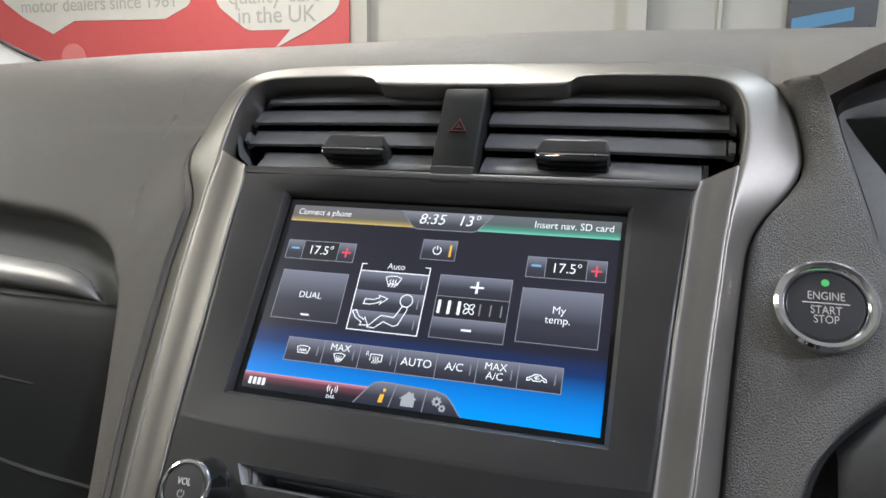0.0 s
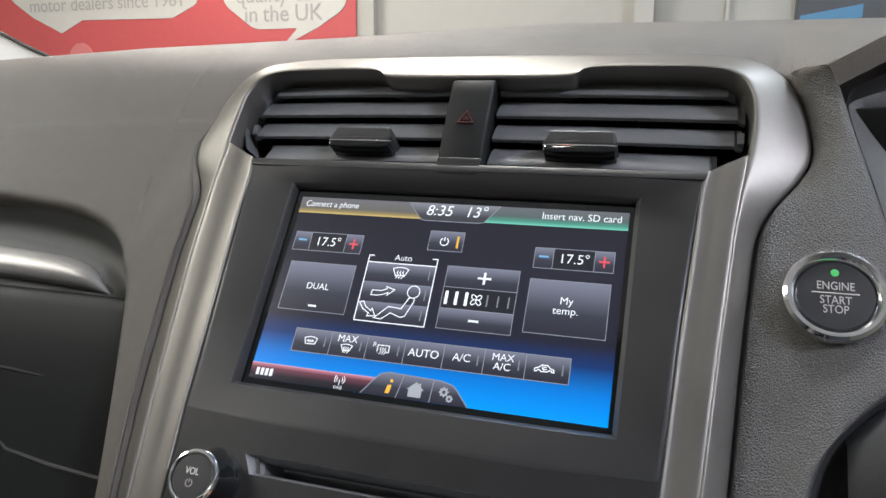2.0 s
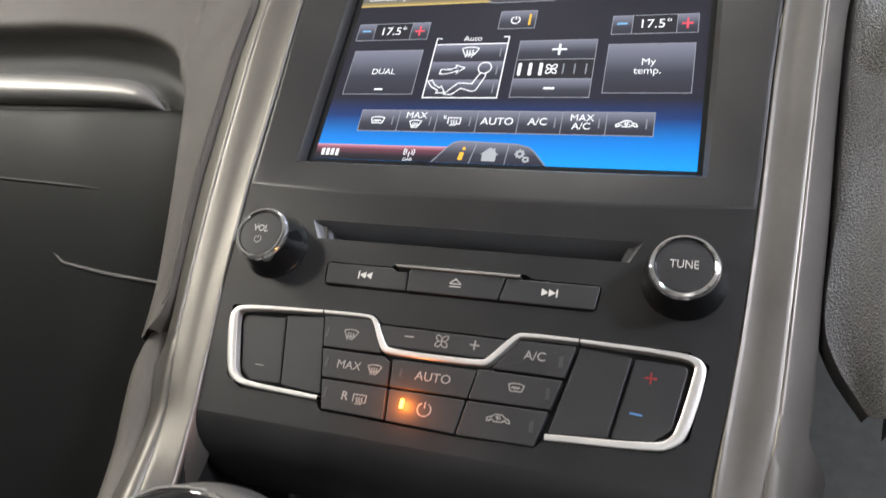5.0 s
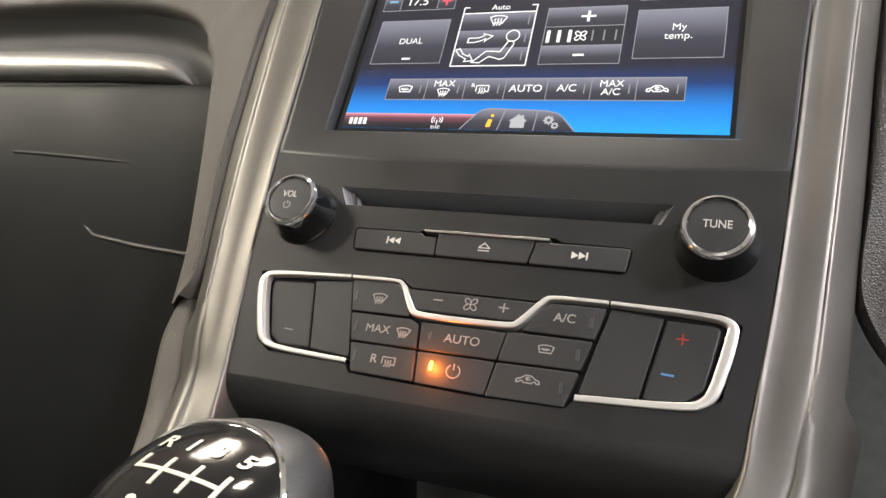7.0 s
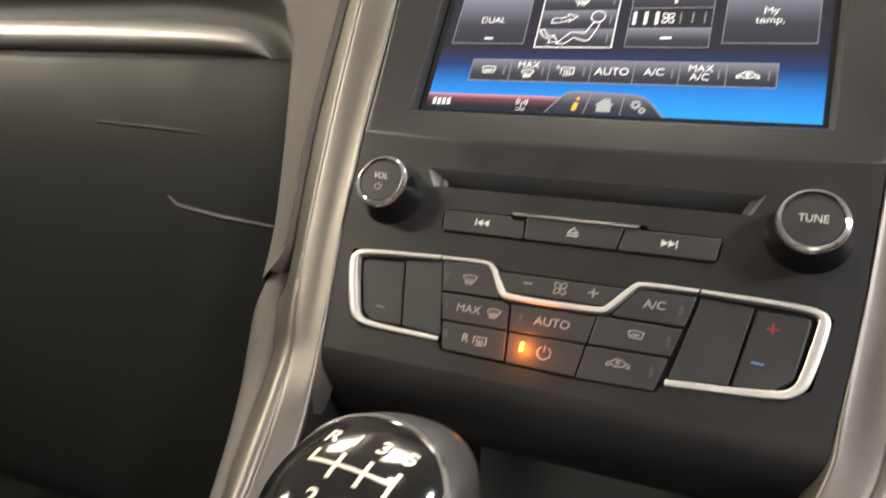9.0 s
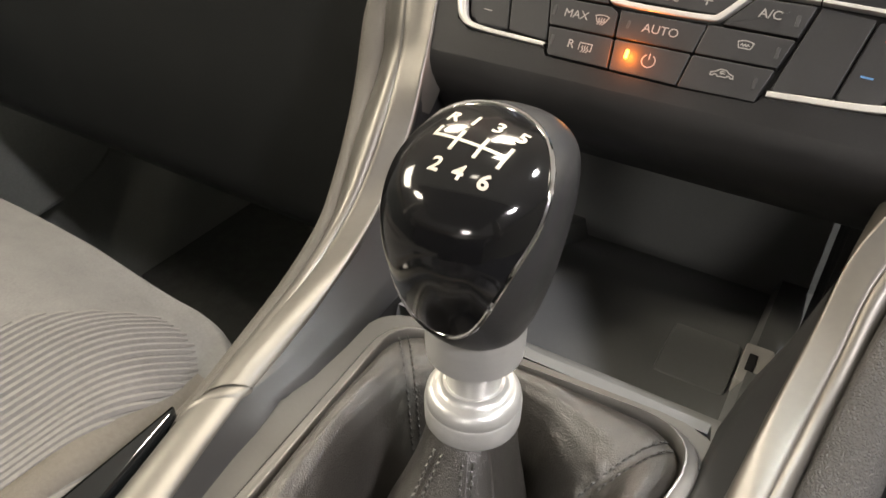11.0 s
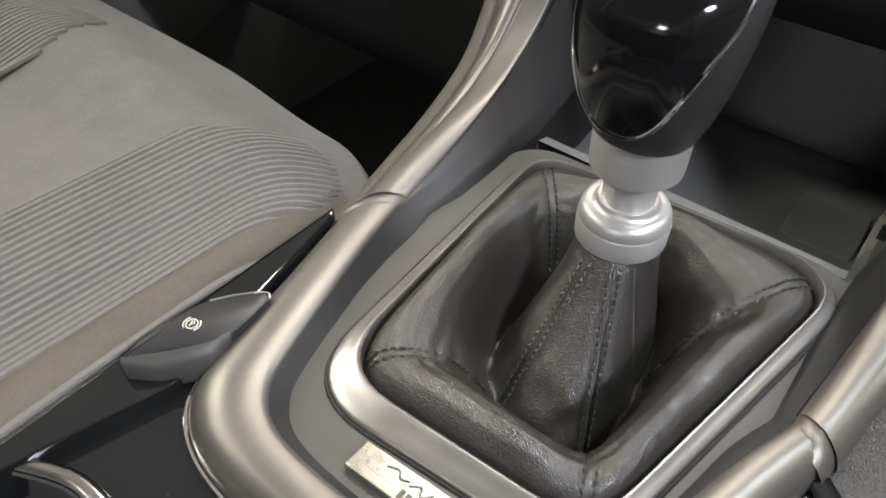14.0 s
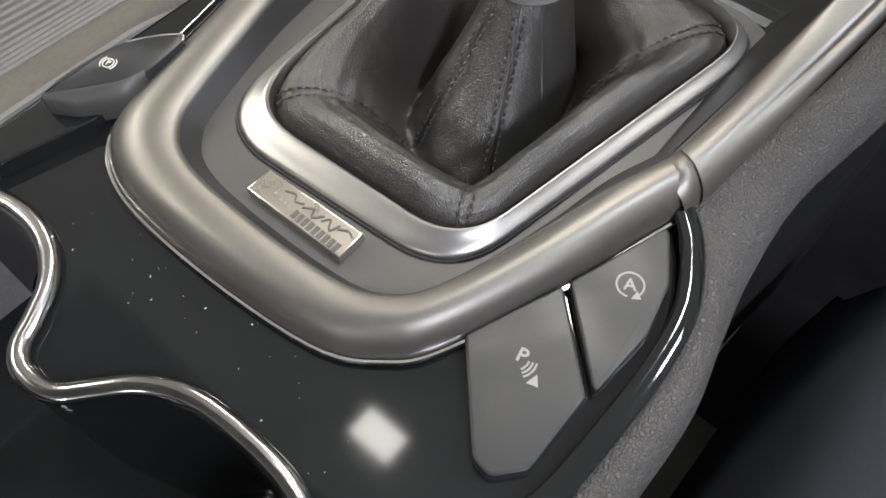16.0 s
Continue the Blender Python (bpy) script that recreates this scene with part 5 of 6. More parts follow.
def rail_loft(stations, per=5, crown=3.0, drop=14):
    ins = smooth_line([s[0] for s in stations], per)
    outs = smooth_line([s[1] for s in stations], per)
    secs = []
    for k, (i, o) in enumerate(zip(ins, outs)):
        i, o = np.array(i), np.array(o)
        a = np.array(ins[max(0, k - 1)])
        b = np.array(ins[min(len(ins) - 1, k + 1)])
        t = (b - a) / np.linalg.norm(b - a)
        w = o - i
        n = np.cross(t, w)
        n /= np.linalg.norm(n)
        if n[2] < 0 and abs(n[2]) > 0.3 or (abs(n[2]) <= 0.3 and n[1] > 0):
            n = -n
        row = []
        go = fade(k, 0, 14)
        fold = 0.44 + 0.17 * go
        flare = fade(k, 1, 4) * fade(k, 26, 8)
        soft = ((-0.10, -drop), (-0.01, -1.6), (0.0, -0.2), (0.02, 0.4), (0.06, 0.5), (0.14, 0.3), (fold * 0.5, 0.2), (fold * 0.8, 0.3), (fold - 0.04, 0.5), (fold - 0.012, 0.2), (fold + 0.012, -0.3), (fold + 0.045, 0.6), (fold * 0.6 + 0.4, 1.1), (fold * 0.35 + 0.65, 0.6), (0.94, -0.8), (1.0, -3.0), (1.01, -drop))
        for m, ((f, h), (fa, da)) in enumerate(zip(soft, LEG_SECTION)):
            generic = i + w * f + n * (h + (0.9 * math.sin(math.pi * min(1, max(0, f))) if h > -drop else 0))
            leg = i + w * fa + OUT * (da - (7.0 - 8.0 * fa))
            round_top = i + w * (f * 0.97 + 0.01) + np.array((0, 0, 0.4 + interp(LOOP_TOP, f)[0] if 0 < m < 16 else -9.0))
            generic = generic + (round_top - generic) * fade(k, len(ins) - 13, len(ins) - 2)
            p = leg + (generic - leg) * go
            if m >= 15:
                p = p + w * (0.30 if m == 15 else 0.36) * flare - n * 2.5 * flare
            row.append(tuple(p))
        secs.append(row)
    return loft(secs)


RAIL_L, RAIL_R = rail_stations(-1, 1.0, 1.0, 0), rail_stations(1, 0.945, 0.94, 6)
part("silver_rail", rail_loft(RAIL_L), M_SATIN, console, "satin silver rail sweeping down from the stack", angle=60)
part("silver_rail", rail_loft(RAIL_R), M_SATIN, console, "satin silver rail sweeping down from the stack", angle=60)
# the U-shaped end of the rails round the gaiter
U_IN = [(-77.2, -232.5), (-70.5, -262), (-58.5, -306), (-51, -322), (-36, -329.5), (-4, -330.5), (26, -328), (39, -322.5), (47.5, -312), (55.5, -289), (65, -256), (73.4, -233)]
U_OUT = [(-95.5, -248), (-88.5, -278), (-80, -318), (-72.5, -338), (-52, -349), (-14, -350.5), (30, -345.5), (49, -335.5), (59.5, -321.5), (73, -285.5), (81, -258), (87.6, -236)]
u_in = [(x, y, 731.0 - 1.5 * fade(-y, 232, 300)) for x, y in U_IN]
u_out = [(x, y, 724.0) for x, y in U_OUT]
secs = []
slopes = []
for i, o in zip(smooth_line(u_in, 6), smooth_line(u_out, 6)):
    i, o = np.array(i), np.array(o)
    w = o - i
    row = []
    for f, h in ((0.02, -3.0), (0.05, -0.4), (0.08, 0.6), (0.14, 1.6), (0.3, 3.4), (0.5, 4.8), (0.7, 4.6), (0.86, 3.0), (0.95, 0.6), (1.0, -2.4), (1.01, -9)):
        p = i + w * f
        row.append((p[0], p[1], p[2] + h))
    secs.append(row)
    reach = 0.14 * fade(i[1], -275, -236)
    slopes.append([tuple(i + w * f + np.array((0, 0, h))) for f, h in ((-0.24 - reach, -10.5), (-0.19 - reach, -9.2), (-0.14 - reach * 0.8, -7.6), (0.0, -1.9), (0.045, -0.5), (0.07, -1.2))])
def slope_row(i, o, base):
    """The dark slope carried on under a rail, from the plate up to the rail's inner edge."""
    i, o, b = np.array(i), np.array(o), np.array(base)
    t = i + (o - i) * 0.05 + np.array((0, 0, -0.8))
    return [tuple(b + np.array((0, 0, -2.5))), tuple(b), *[tuple(b + (t - b) * f) for f in (0.3, 0.7, 0.95)], tuple(t)]


under = [((-94.0, -101, 773), (-113, -113, 770), (-82, -92, 716)), ((-90.5, -125, 754.5), (-108, -142, 748), (-73.5, -124, 722.0)), ((-86.3, -157, 742), (-103.5, -174, 736), (-68.5, -155, 722.9)), ((-81.8, -192, 735), (-99.5, -209, 729), (-67.2, -190, 722.9)), ((-79.5, -212, 732.8), (-97, -227, 726.6), (-67.6, -211, 722.8))]
slopes = [slope_row(*u) for u in under] + slopes + [slope_row((-a[0] * 0.945, *a[1:]), (-b[0] * 0.94, *b[1:]), (-c[0], *c[1:])) for a, b, c in reversed(under)]
part("loop_inner_slope", loft(slopes), M_SLOPE, console, "dark grey slope inside the silver loop", angle=60)
part("rail_loop", loft(secs), M_SATIN, console, "satin silver loop closing round the gear gaiter", angle=60)
part("rail_edge_line", tube([(x * 1.012, y - 0.9, 720.6) for x, y, z in smooth_line(u_out, 6)], 0.8, 6), M_CHROME, console, "fine bright lower edge of the loop")
for (i, o), (i2, o2) in ((RAIL_L[-1], (u_in[0], u_out[0])), (RAIL_R[-1], (u_in[-1], u_out[-1]))):
    i, o, i2, o2 = (np.array(p) for p in (i, o, i2, o2))
    secs = []
    for y, low in ((7.0, -2.6), (3.0, -0.9), (-1.5, -0.2), (-4.0, 0.5), (-6.5, 0.5), (-8.0, -0.4), (-11.0, -2.0)):
        t = min(1.0, max(0.0, (3.0 - y) / 8.0))
        a, b = i + (i2 - i) * t, o + (o2 - o) * t
        secs.append([tuple(a + (b - a) * f + np.array((0, y + 2.0, h + low))) for f, h in LOOP_TOP])
    part("rail_joint", loft(secs), M_SATIN, console, "shallow joint between rail and loop", angle=50)

# plate under the gaiter, its chromed frame and the badge
PLATE = [(-53, -333), (50, -333), (82, -156.5), (-68, -163), (-71, -225), (-62, -286)]
gframe = thing("gaiter_frame", "satin chrome frame clipped round the gear gaiter", "frame")
F_OUT = rounded([(-51.5, -314), (47.5, -306), (73, -161), (-60, -169)], [28, 27, 24, 18], 8)
F_IN = rounded([(-45.5, -302.5), (44.0, -297.5), (67, -163.6), (-54.5, -172.5)], [24, 23, 21, 15], 8)
part("gaiter_plate", pierced(rounded(PLATE, [16, 16, 27, 21, 4, 4], 6), [inset(F_IN, -0.8)], 715, 722.5), M_GREYPLATE, console, "satin grey plate round the gaiter")


def between(a, b, f, z):
    return [(x * (1 - f) + u * f, y * (1 - f) + v * f, z) for (x, y), (u, v) in zip(a, b)]


bm = bmesh.new()
rings(bm, [between(F_OUT, F_IN, 0, 716), between(F_OUT, F_IN, 0, 723.6), between(F_OUT, F_IN, 0.04, 724.4), between(F_OUT, F_IN, 0.12, 724.9), between(F_OUT, F_IN, 0.4, 725.9), between(F_OUT, F_IN, 0.72, 726.9),
           between(F_OUT, F_IN, 0.82, 727.6), between(F_OUT, F_IN, 0.92, 727.7), between(F_OUT, F_IN, 1.0, 727.0), between(F_OUT, F_IN, 1.04, 718)])
part("chrome_frame", bm, M_SATIN_CHROME, gframe, angle=40)
part("shadow_gap", tube([(x, y, 722.8) for x, y in inset(F_OUT, -0.7)], 0.6, 5, True), M_DARK, gframe, "dark gap round the frame")

badge = thing("metal_badge", "small oblong metal badge with dark relief on the plate", "badge")
part("badge_plate", slab([(-19.6, -324.0), (19.6, -322.8), (19.3, -312.4), (-19.4, -314.6)], 721, 726.0, 0.5), M_BADGE, badge)
for pts in ([(-9.5, -317.0), (-6.0, -315.8), (-4.2, -317.6), (-1.4, -316.6)], [(-1.0, -317.8), (2.2, -316.0), (3.6, -318.4), (6.4, -315.6)], [(6.8, -317.6), (8.6, -315.4), (10.8, -318.2), (12.4, -315.0)], [(12.6, -316.4), (15.4, -314.8), (18.2, -315.8)]):
    part("relief_line", strokes([smooth_line(pts, 4)], 0.6, 725.8, 726.3), M_BADGEINK, badge)
for k in range(9):
    x = -1.8 + 2.2 * k
    part("relief_bar", slab(rect(x, x + 1.5, -322.4, -319.4), 725.6, 726.25, 0.0), M_BADGEINK, badge)
for k in range(8):
    x = -17.6 + 1.7 * k
    part("fine_relief_bar", slab(rect(x, x + 1.0, -320.6, -319.2), 725.6, 726.15, 0.0), M_BADGE, badge)

# ---------------------------------------------------------------- gear lever and gaiter
GX, GY = -0.5, -208.0
gaiter = thing("gear_gaiter", "creased black leather gaiter with stitched seams", "gaiter")
PANEL_N = 56
# corner to corner: rear left, rear right, front right, front left
FRAME_CORNERS = [(-40.5, -296.5), (40.5, -293.5), (62.5, -167.0), (-50.5, -175.5)]
VALLEY = [[(-8, -264), (2, -269), (13, -271.5), (20, -270), (26, -266)], [(26, -266), (27.5, -256), (28, -247), (27.5, -238), (26, -230)],
          [(26, -230), (23, -210), (15, -194), (0, -188), (-14, -195), (-20, -212)], [(-20, -212), (-24, -224), (-25, -238), (-20, -254), (-8, -264)]]


def resampled(pts, n):
    """n evenly spaced points along a line, without its last."""
    pts = [np.array(p, float) for p in pts]
    run = np.concatenate([[0], np.cumsum([np.linalg.norm(b - a) for a, b in zip(pts, pts[1:])])])
    return [tuple(float(np.interp(run[-1] * k / n, run, [p[c] for p in pts])) for c in range(len(pts[0]))) for k in range(n)]


def frame_run(c0, c1):
    k0 = min(range(len(F_IN)), key=lambda k: (F_IN[k][0] - c0[0]) ** 2 + (F_IN[k][1] - c0[1]) ** 2)
    k1 = min(range(len(F_IN)), key=lambda k: (F_IN[k][0] - c1[0]) ** 2 + (F_IN[k][1] - c1[1]) ** 2)
    out = [F_IN[k0]]
    while k0 != k1:
        k0 = (k0 + 1) % len(F_IN)
        out.append(F_IN[k0])
    return out


rim, dip = [], []
for k in range(4):
    rim += resampled(frame_run(FRAME_CORNERS[k], FRAME_CORNERS[(k + 1) % 4]), PANEL_N)
    dip += resampled(smooth_line(VALLEY[k], 6), PANEL_N)
N_ANG = 4 * PANEL_N
CUSHION = [(0, 719), (0.05, 725.5), (0.12, 730.4), (0.22, 733.4), (0.36, 734.2), (0.5, 731.8), (0.62, 726.5), (0.74, 717.5), (0.85, 706.5), (0.94, 698.0), (1.0, 693.0)]
NECK = [(0, 693), (0.05, 696.0), (0.16, 703.0), (0.4, 714.0), (0.75, 729.0), (1.0, 742.0)]


def gaiter_point(k, f):
    """f runs from the frame (0) over the puffed edge to the fold (0.6), then up the neck to the collar (1)."""
    k = k % N_ANG
    near = min(k % PANEL_N, PANEL_N - k % PANEL_N) / PANEL_N * 2          # 0 at a seam, 1 in a panel's middle
    b, v = np.array(rim[k]), np.array(dip[k])
    seam, wide = math.exp(-(near / 0.05) ** 2), math.exp(-(near / 0.34) ** 2)
    if f < 0.6:
        s = f / 0.6
        p = b + (v - b) * s
        bulge = math.sin(math.pi * s)
        z = interp(CUSHION, s)[0] - 4.2 * wide * math.sin(math.pi * min(1, s * 1.15)) - 1.5 * seam * bulge
        if 2 * PANEL_N <= k < 3 * PANEL_N:
            z -= 5.0 * bulge * (1 - wide)
        z += bulge * (2.0 * noise.noise((p[0] * 0.035, p[1] * 0.035, 3.1)) + 0.9 * noise.noise((p[0] * 0.10, p[1] * 0.10, 8.0)))
        run = np.linalg.norm(v - b) * s
        z += 0.55 * math.sin(run * 1.25 + 3 * noise.noise((p[0] * 0.2, p[1] * 0.2, 1.0))) * math.exp(-((near - 0.10) / 0.14) ** 2) * fade(s, 0.25, 0.6)
        z += 1.3 * noise.noise((p[0] * 0.16, p[1] * 0.16, 5.0)) * fade(s, 0.55, 0.85)
    else:
        s = (f - 0.6) / 0.4
        d = v - np.array((GX, GY))
        top = np.array((GX, GY)) + d / np.linalg.norm(d) * 14.0
        p = v + (top - v) * (s ** 0.92)
        z = interp(NECK, s)[0] - 0.7 * seam * (1 - s)
        z += (1 - s) * (1.6 * noise.noise((p[0] * 0.12, p[1] * 0.12, 5.0 + 0.5 * s)) + 0.8 * math.sin(s * 24 + 2 * noise.noise((p[0] * 0.1, p[1] * 0.1, 2.0))) * fade(s, 0.02, 0.15) * fade(s, 0.5, 0.25))
        p = p + d / np.linalg.norm(d) * 0.9 * (seam - 0.3) * math.sin(math.pi * s)
    return (float(p[0]), float(p[1]), float(z))


N_RAD = 64
bm = bmesh.new()
rings(bm, [[gaiter_point(k, r / N_RAD) for k in range(N_ANG)] for r in range(N_RAD + 1)])
part("leather", bm, M_GAITER, gaiter, angle=80)


def thread_row(k, off, f0, f1, parent):
    """Stitches of one row beside the seam at column k."""
    line = resampled([gaiter_point(k, f) for f in np.linspace(f0, f1, 40)], 200)
    step = float(np.linalg.norm(np.array(line[1]) - np.array(line[0])))
    along, bm = 0.0, bmesh.new()
    gap = max(1, int(2.9 / step))
    for j in range(0, len(line) - gap, gap):
        p, q = np.array(line[j]), np.array(line[min(len(line) - 1, j + max(1, int(gap * 0.72)))])
        t = (q - p) / np.linalg.norm(q - p)
        side = np.array(gaiter_point(k + 1, f0 + (f1 - f0) * j / 200)) - np.array(gaiter_point(k - 1, f0 + (f1 - f0) * j / 200))
        side -= t * (side @ t)
        side /= np.linalg.norm(side)
        up = np.cross(t, side)
        up = up if up[2] > 0 else -up
        e = side * off + up * 0.75
        tube([tuple(p + e - up * 0.25), tuple((p + q) / 2 + e + up * 0.2), tuple(q + e - up * 0.25)], 0.42, 5, False, bm)
    return part("seam_stitching", bm, M_STITCH, parent, "row of black stitches")


for c in range(4):
    for off in (-1.7, 1.7):
        thread_row(c * PANEL_N, off, 0.04, 0.58, gaiter)
        if c < 2:
            thread_row(c * PANEL_N, off, 0.62, 0.98, gaiter)

lever = thing("gear_lever", "manual gear lever with glossy black shift-pattern knob", "gear lever")
ZB = 787.0
part("lower_collar", lathe([(11.0, 740.6), (14.8, 740.8), (15.6, 741.6), (15.7, 749.2), (15.3, 749.8), (15.4, 750.6), (15.1, 752.6), (14.2, 754.2), (13.0, 755.0), (11.8, 755.0), (10.9, 755.3), (10.2, 756.2), (9.8, 757.4), (8.4, 757.6)], 56, None, (GX, GY)), M_ALU, lever, "turned aluminium collar on the gaiter")
part("neck", lathe([(8.8, 752), (8.8, 768), (9.6, 770), (9.6, 773)], 40, None, (GX, GY)), M_ALU, lever, "slim metal neck")
part("upper_collar", lathe([(8, 770.4), (13.8, 770.6), (14.8, 771.4), (15.0, 774), (15.2, ZB + 1), (12, ZB + 2)], 48, None, (GX, GY)), M_ALU, lever, "wide aluminium collar under the knob")
KNOB = [(786.5, 15.5, 16.2, -0.4), (789, 16.45, 17.41, -0.8), (793, 17.8, 18.9, -1.2), (802, 20.16, 21.73, -2.0), (811, 21.73, 24.01, -2.4), (820, 22.79, 25.67, -1.8), (827, 23.0, 26.08, -0.4), (833, 22.26, 24.84, 1.6), (837, 20.58, 22.36, 3.8), (840.2, 17.22, 18.01, 5.8), (842.4, 11.97, 12.01, 7.4), (843.6, 0.53, 0.52, 8.6)]
knob_line = smooth_line(KNOB, 4)


def knob_radii(z):
    return interp(knob_line, z)


def in_knob(p):
    if not knob_line[0][0] <= p[2] <= knob_line[-1][0]:
        return False
    rx, ry, sy = knob_radii(p[2])
    e = 2.25
    return abs((p[0] - GX - 0.6) / rx) ** e + abs((p[1] - GY - sy) / ry) ** e < 1


def on_knob(origin, way, lift=0.0):
    """Where a line from inside the knob leaves it."""
    lo, hi = 0.0, 60.0
    for _ in range(34):
        m = (lo + hi) / 2
        if in_knob(origin + way * m):
            lo = m
        else:
            hi = m
    return origin + way * (lo + lift)


bm = bmesh.new()
loops = []
for z, rx, ry, sy in knob_line:
    loops.append([(GX + 0.6 + rx * math.copysign(abs(math.cos(t)) ** (2 / 2.25), math.cos(t)), GY + sy + ry * math.copysign(abs(math.sin(t)) ** (2 / 2.25), math.sin(t)), z) for t in [2 * math.pi * k / 64 for k in range(64)]])
rings(bm, loops, cap0=True, cap1=True)
part("knob_body", bm, M_RUBBER, lever, "satin black grip", angle=80)
# glossy shield on the driver's-rear and upper side of the knob
C0 = np.array((GX, GY, 816.0))
POLE = np.array((-0.14, -0.72, 0.68))
POLE /= np.linalg.norm(POLE)
AX = np.array((1.0, 0, 0)) - POLE * POLE[0]
AX /= np.linalg.norm(AX)
AY = np.cross(POLE, AX)


def shield_way(a, b):
    """Direction for angles a (across) and b (along), radians."""
    w = POLE * math.cos(a) * math.cos(b) + AX * math.sin(a) + AY * math.sin(b) * math.cos(a)
    return w / np.linalg.norm(w)


SHIELD_EDGE = smooth_line([(0.0, 1.30), (0.45, 1.18), (0.80, 0.86), (0.98, 0.42), (1.02, -0.05), (0.92, -0.55), (0.74, -1.0), (0.50, -1.36), (0.24, -1.56), (0.0, -1.60), (-0.24, -1.56), (-0.50, -1.36), (-0.74, -1.0), (-0.92, -0.55), (-1.02, -0.05), (-0.98, 0.42), (-0.80, 0.86), (-0.45, 1.18)], 4, True)
bm = bmesh.new()
loops = [[tuple(on_knob(C0, shield_way(a, b), -0.5)) for a, b in SHIELD_EDGE]]
for s in [1.0, 0.985, 0.96] + [0.92 - 0.05 * j for j in range(18)] + [0.02]:
    loops.append([tuple(on_knob(C0, shield_way(a * s, b * s), 0.55 if s < 0.99 else 0.3)) for a, b in SHIELD_EDGE])
rings(bm, loops, cap1=True)
shield = part("glossy_shield", bm, M_SHIELD, lever, "high-gloss black shield with shift pattern", angle=80)
part("chrome_edge", tube([tuple(on_knob(C0, shield_way(a, b), 0.35)) for a, b in SHIELD_EDGE], 0.75, 8, True), M_CHROME, lever, "thin chrome line round the shield")
# shift pattern, laid onto the curved top
PX = np.array((math.cos(0.05), -math.sin(0.05) * 0.965, -math.sin(0.05) * 0.262))
PB = np.array((math.sin(0.05), math.cos(0.05) * 0.965, math.cos(0.05) * 0.262))
PN = np.cross(PX, PB)
P0 = np.array((3.4, -213.5, 820.0))


def on_top(a, b, lift=0.78):
    return on_knob(P0 + PX * a + PB * b - PN * 6, PN, lift)


def drape_text(text, size, x, y):
    o = lettering(text, size, x, y, 0, M_PRINT_IVORY, shield, "gear_digit", bold=0.18, thick=0.0)
    for v in o.data.vertices:
        p = on_top(v.co.x * 1000, v.co.y * 1000)
        v.co = Vector(p) * MM
    return o


for text, x, y in (("R", -14.2, 13.6), ("1", -7.9, 13.6), ("3", -1.2, 13.6), ("5", 5.6, 13.0), ("2", -8.2, -3.6), ("4", -1.7, -3.9), ("6", 5.0, -3.7)):
    drape_text(text, 5.7, x, y)
for pts in ([(-14.4, 9.0), (-14.5, 5.5), (-7.6, 5.4), (-0.9, 5.2), (5.8, 5.0)], [(-7.9, 9.0), (-7.7, 1.5)], [(-1.0, 8.8), (-0.9, 1.3)], [(5.8, 8.4), (5.6, 1.1)]):
    fine = []
    for (x0, y0), (x1, y1) in zip(pts, pts[1:]):
        fine += [(x0 + (x1 - x0) * t, y0 + (y1 - y0) * t) for t in (0, 0.25, 0.5, 0.75)]
    fine.append(pts[-1])
    bm = strokes([fine], 0.95, 0, 0.01)
    for v in bm.verts:
        v.co = Vector(on_top(v.co.x * 1000, v.co.y * 1000, 0.78 if v.co.z > 5e-6 else 0.5)) * MM
    part("gear_gate_line", bm, M_PRINT_IVORY, shield, "ivory shift-gate line")

# ---------------------------------------------------------------- storage tray in front of the lever
tray = thing("storage_tray", "dark open storage tray under the centre stack", "tray")
bm = bmesh.new()
rows = []
for x in (-86, -70, -66, -40, 0, 40, 66, 70, 86):
    side = 1 if abs(x) > 69 else 0
    rows.append([(x, -157, 720 - 20 * side), (x, -150, 718 - 24 * side), (x, -143, 700), (x, -124, 693), (x, -120, 690), (x, -117, 672 + 4 * side), (x, -100, 671 + 8 * side), (x, -40, 660 + 14 * side), (x, 30, 632 + 14 * side), (x, 82, 607 + 14 * side), (x, 86, 608 + 14 * side), (x, 88, 640), (x, 94, 790)])
part("tray_body", loft(rows), M_TRAY, tray, angle=40)
for s, stations in ((-1, RAIL_L), (1, RAIL_R)):
    upper = [(i[0] - s * 0.5, i[1], i[2] - 2.0) for i, o in stations[1:]]
    lower = [(s * 92, -20, 700), (s * 84, -52, 690), (s * 78, -92, 690), (s * 73, -126, 700), (s * 69, -160, 716), (s * 68, -196, 721.6), (s * 70, -232, 721.8)]
    secs = []
    for u, l in zip(smooth_line(upper, 5), smooth_line(lower, 5)):
        u, l = np.array(u), np.array(l)
        secs.append([tuple(u), *[tuple(u + (l - u) * f + np.array((s * 3.0 * math.sin(math.pi * f), 0, 0))) for f in (0.2, 0.4, 0.6, 0.8)], tuple(l), tuple(l + np.array((-s * 1.5, 0, -12)))])
    part("side_cheek", loft(secs), M_PANEL, tray, "matt black cheek inside the rail", angle=70)
for s in (-1, 1):
    part("side_liner", box(bmesh.new(), min(s * 90, s * 95) * MM, max(s * 90, s * 95) * MM, -0.018, 0.10, 0.58, 0.80), M_DARK, tray, "dark liner closing the tray's side")
part("back_panel", slab(rounded([(-74, 640), (74, 640), (74, 800), (-74, 800)], 6), -116, -98, 1.0), M_DARK, tray, "dark back of the tray").matrix_local = Matrix(((1, 0, 0, 0), (0, 0, -1, 0), (0, 1, 0, 0), (0, 0, 0, 1)))
block = slab(rounded([(30, -84), (64, -84), (64, -44), (30, -44)], 3), 650, 668.5, 1.2)
part("socket_block", block, M_TRAY, tray, "low raised block beside the socket")
socket = thing("usb_socket_cover", "pale labelled socket cover in the tray", "socket")
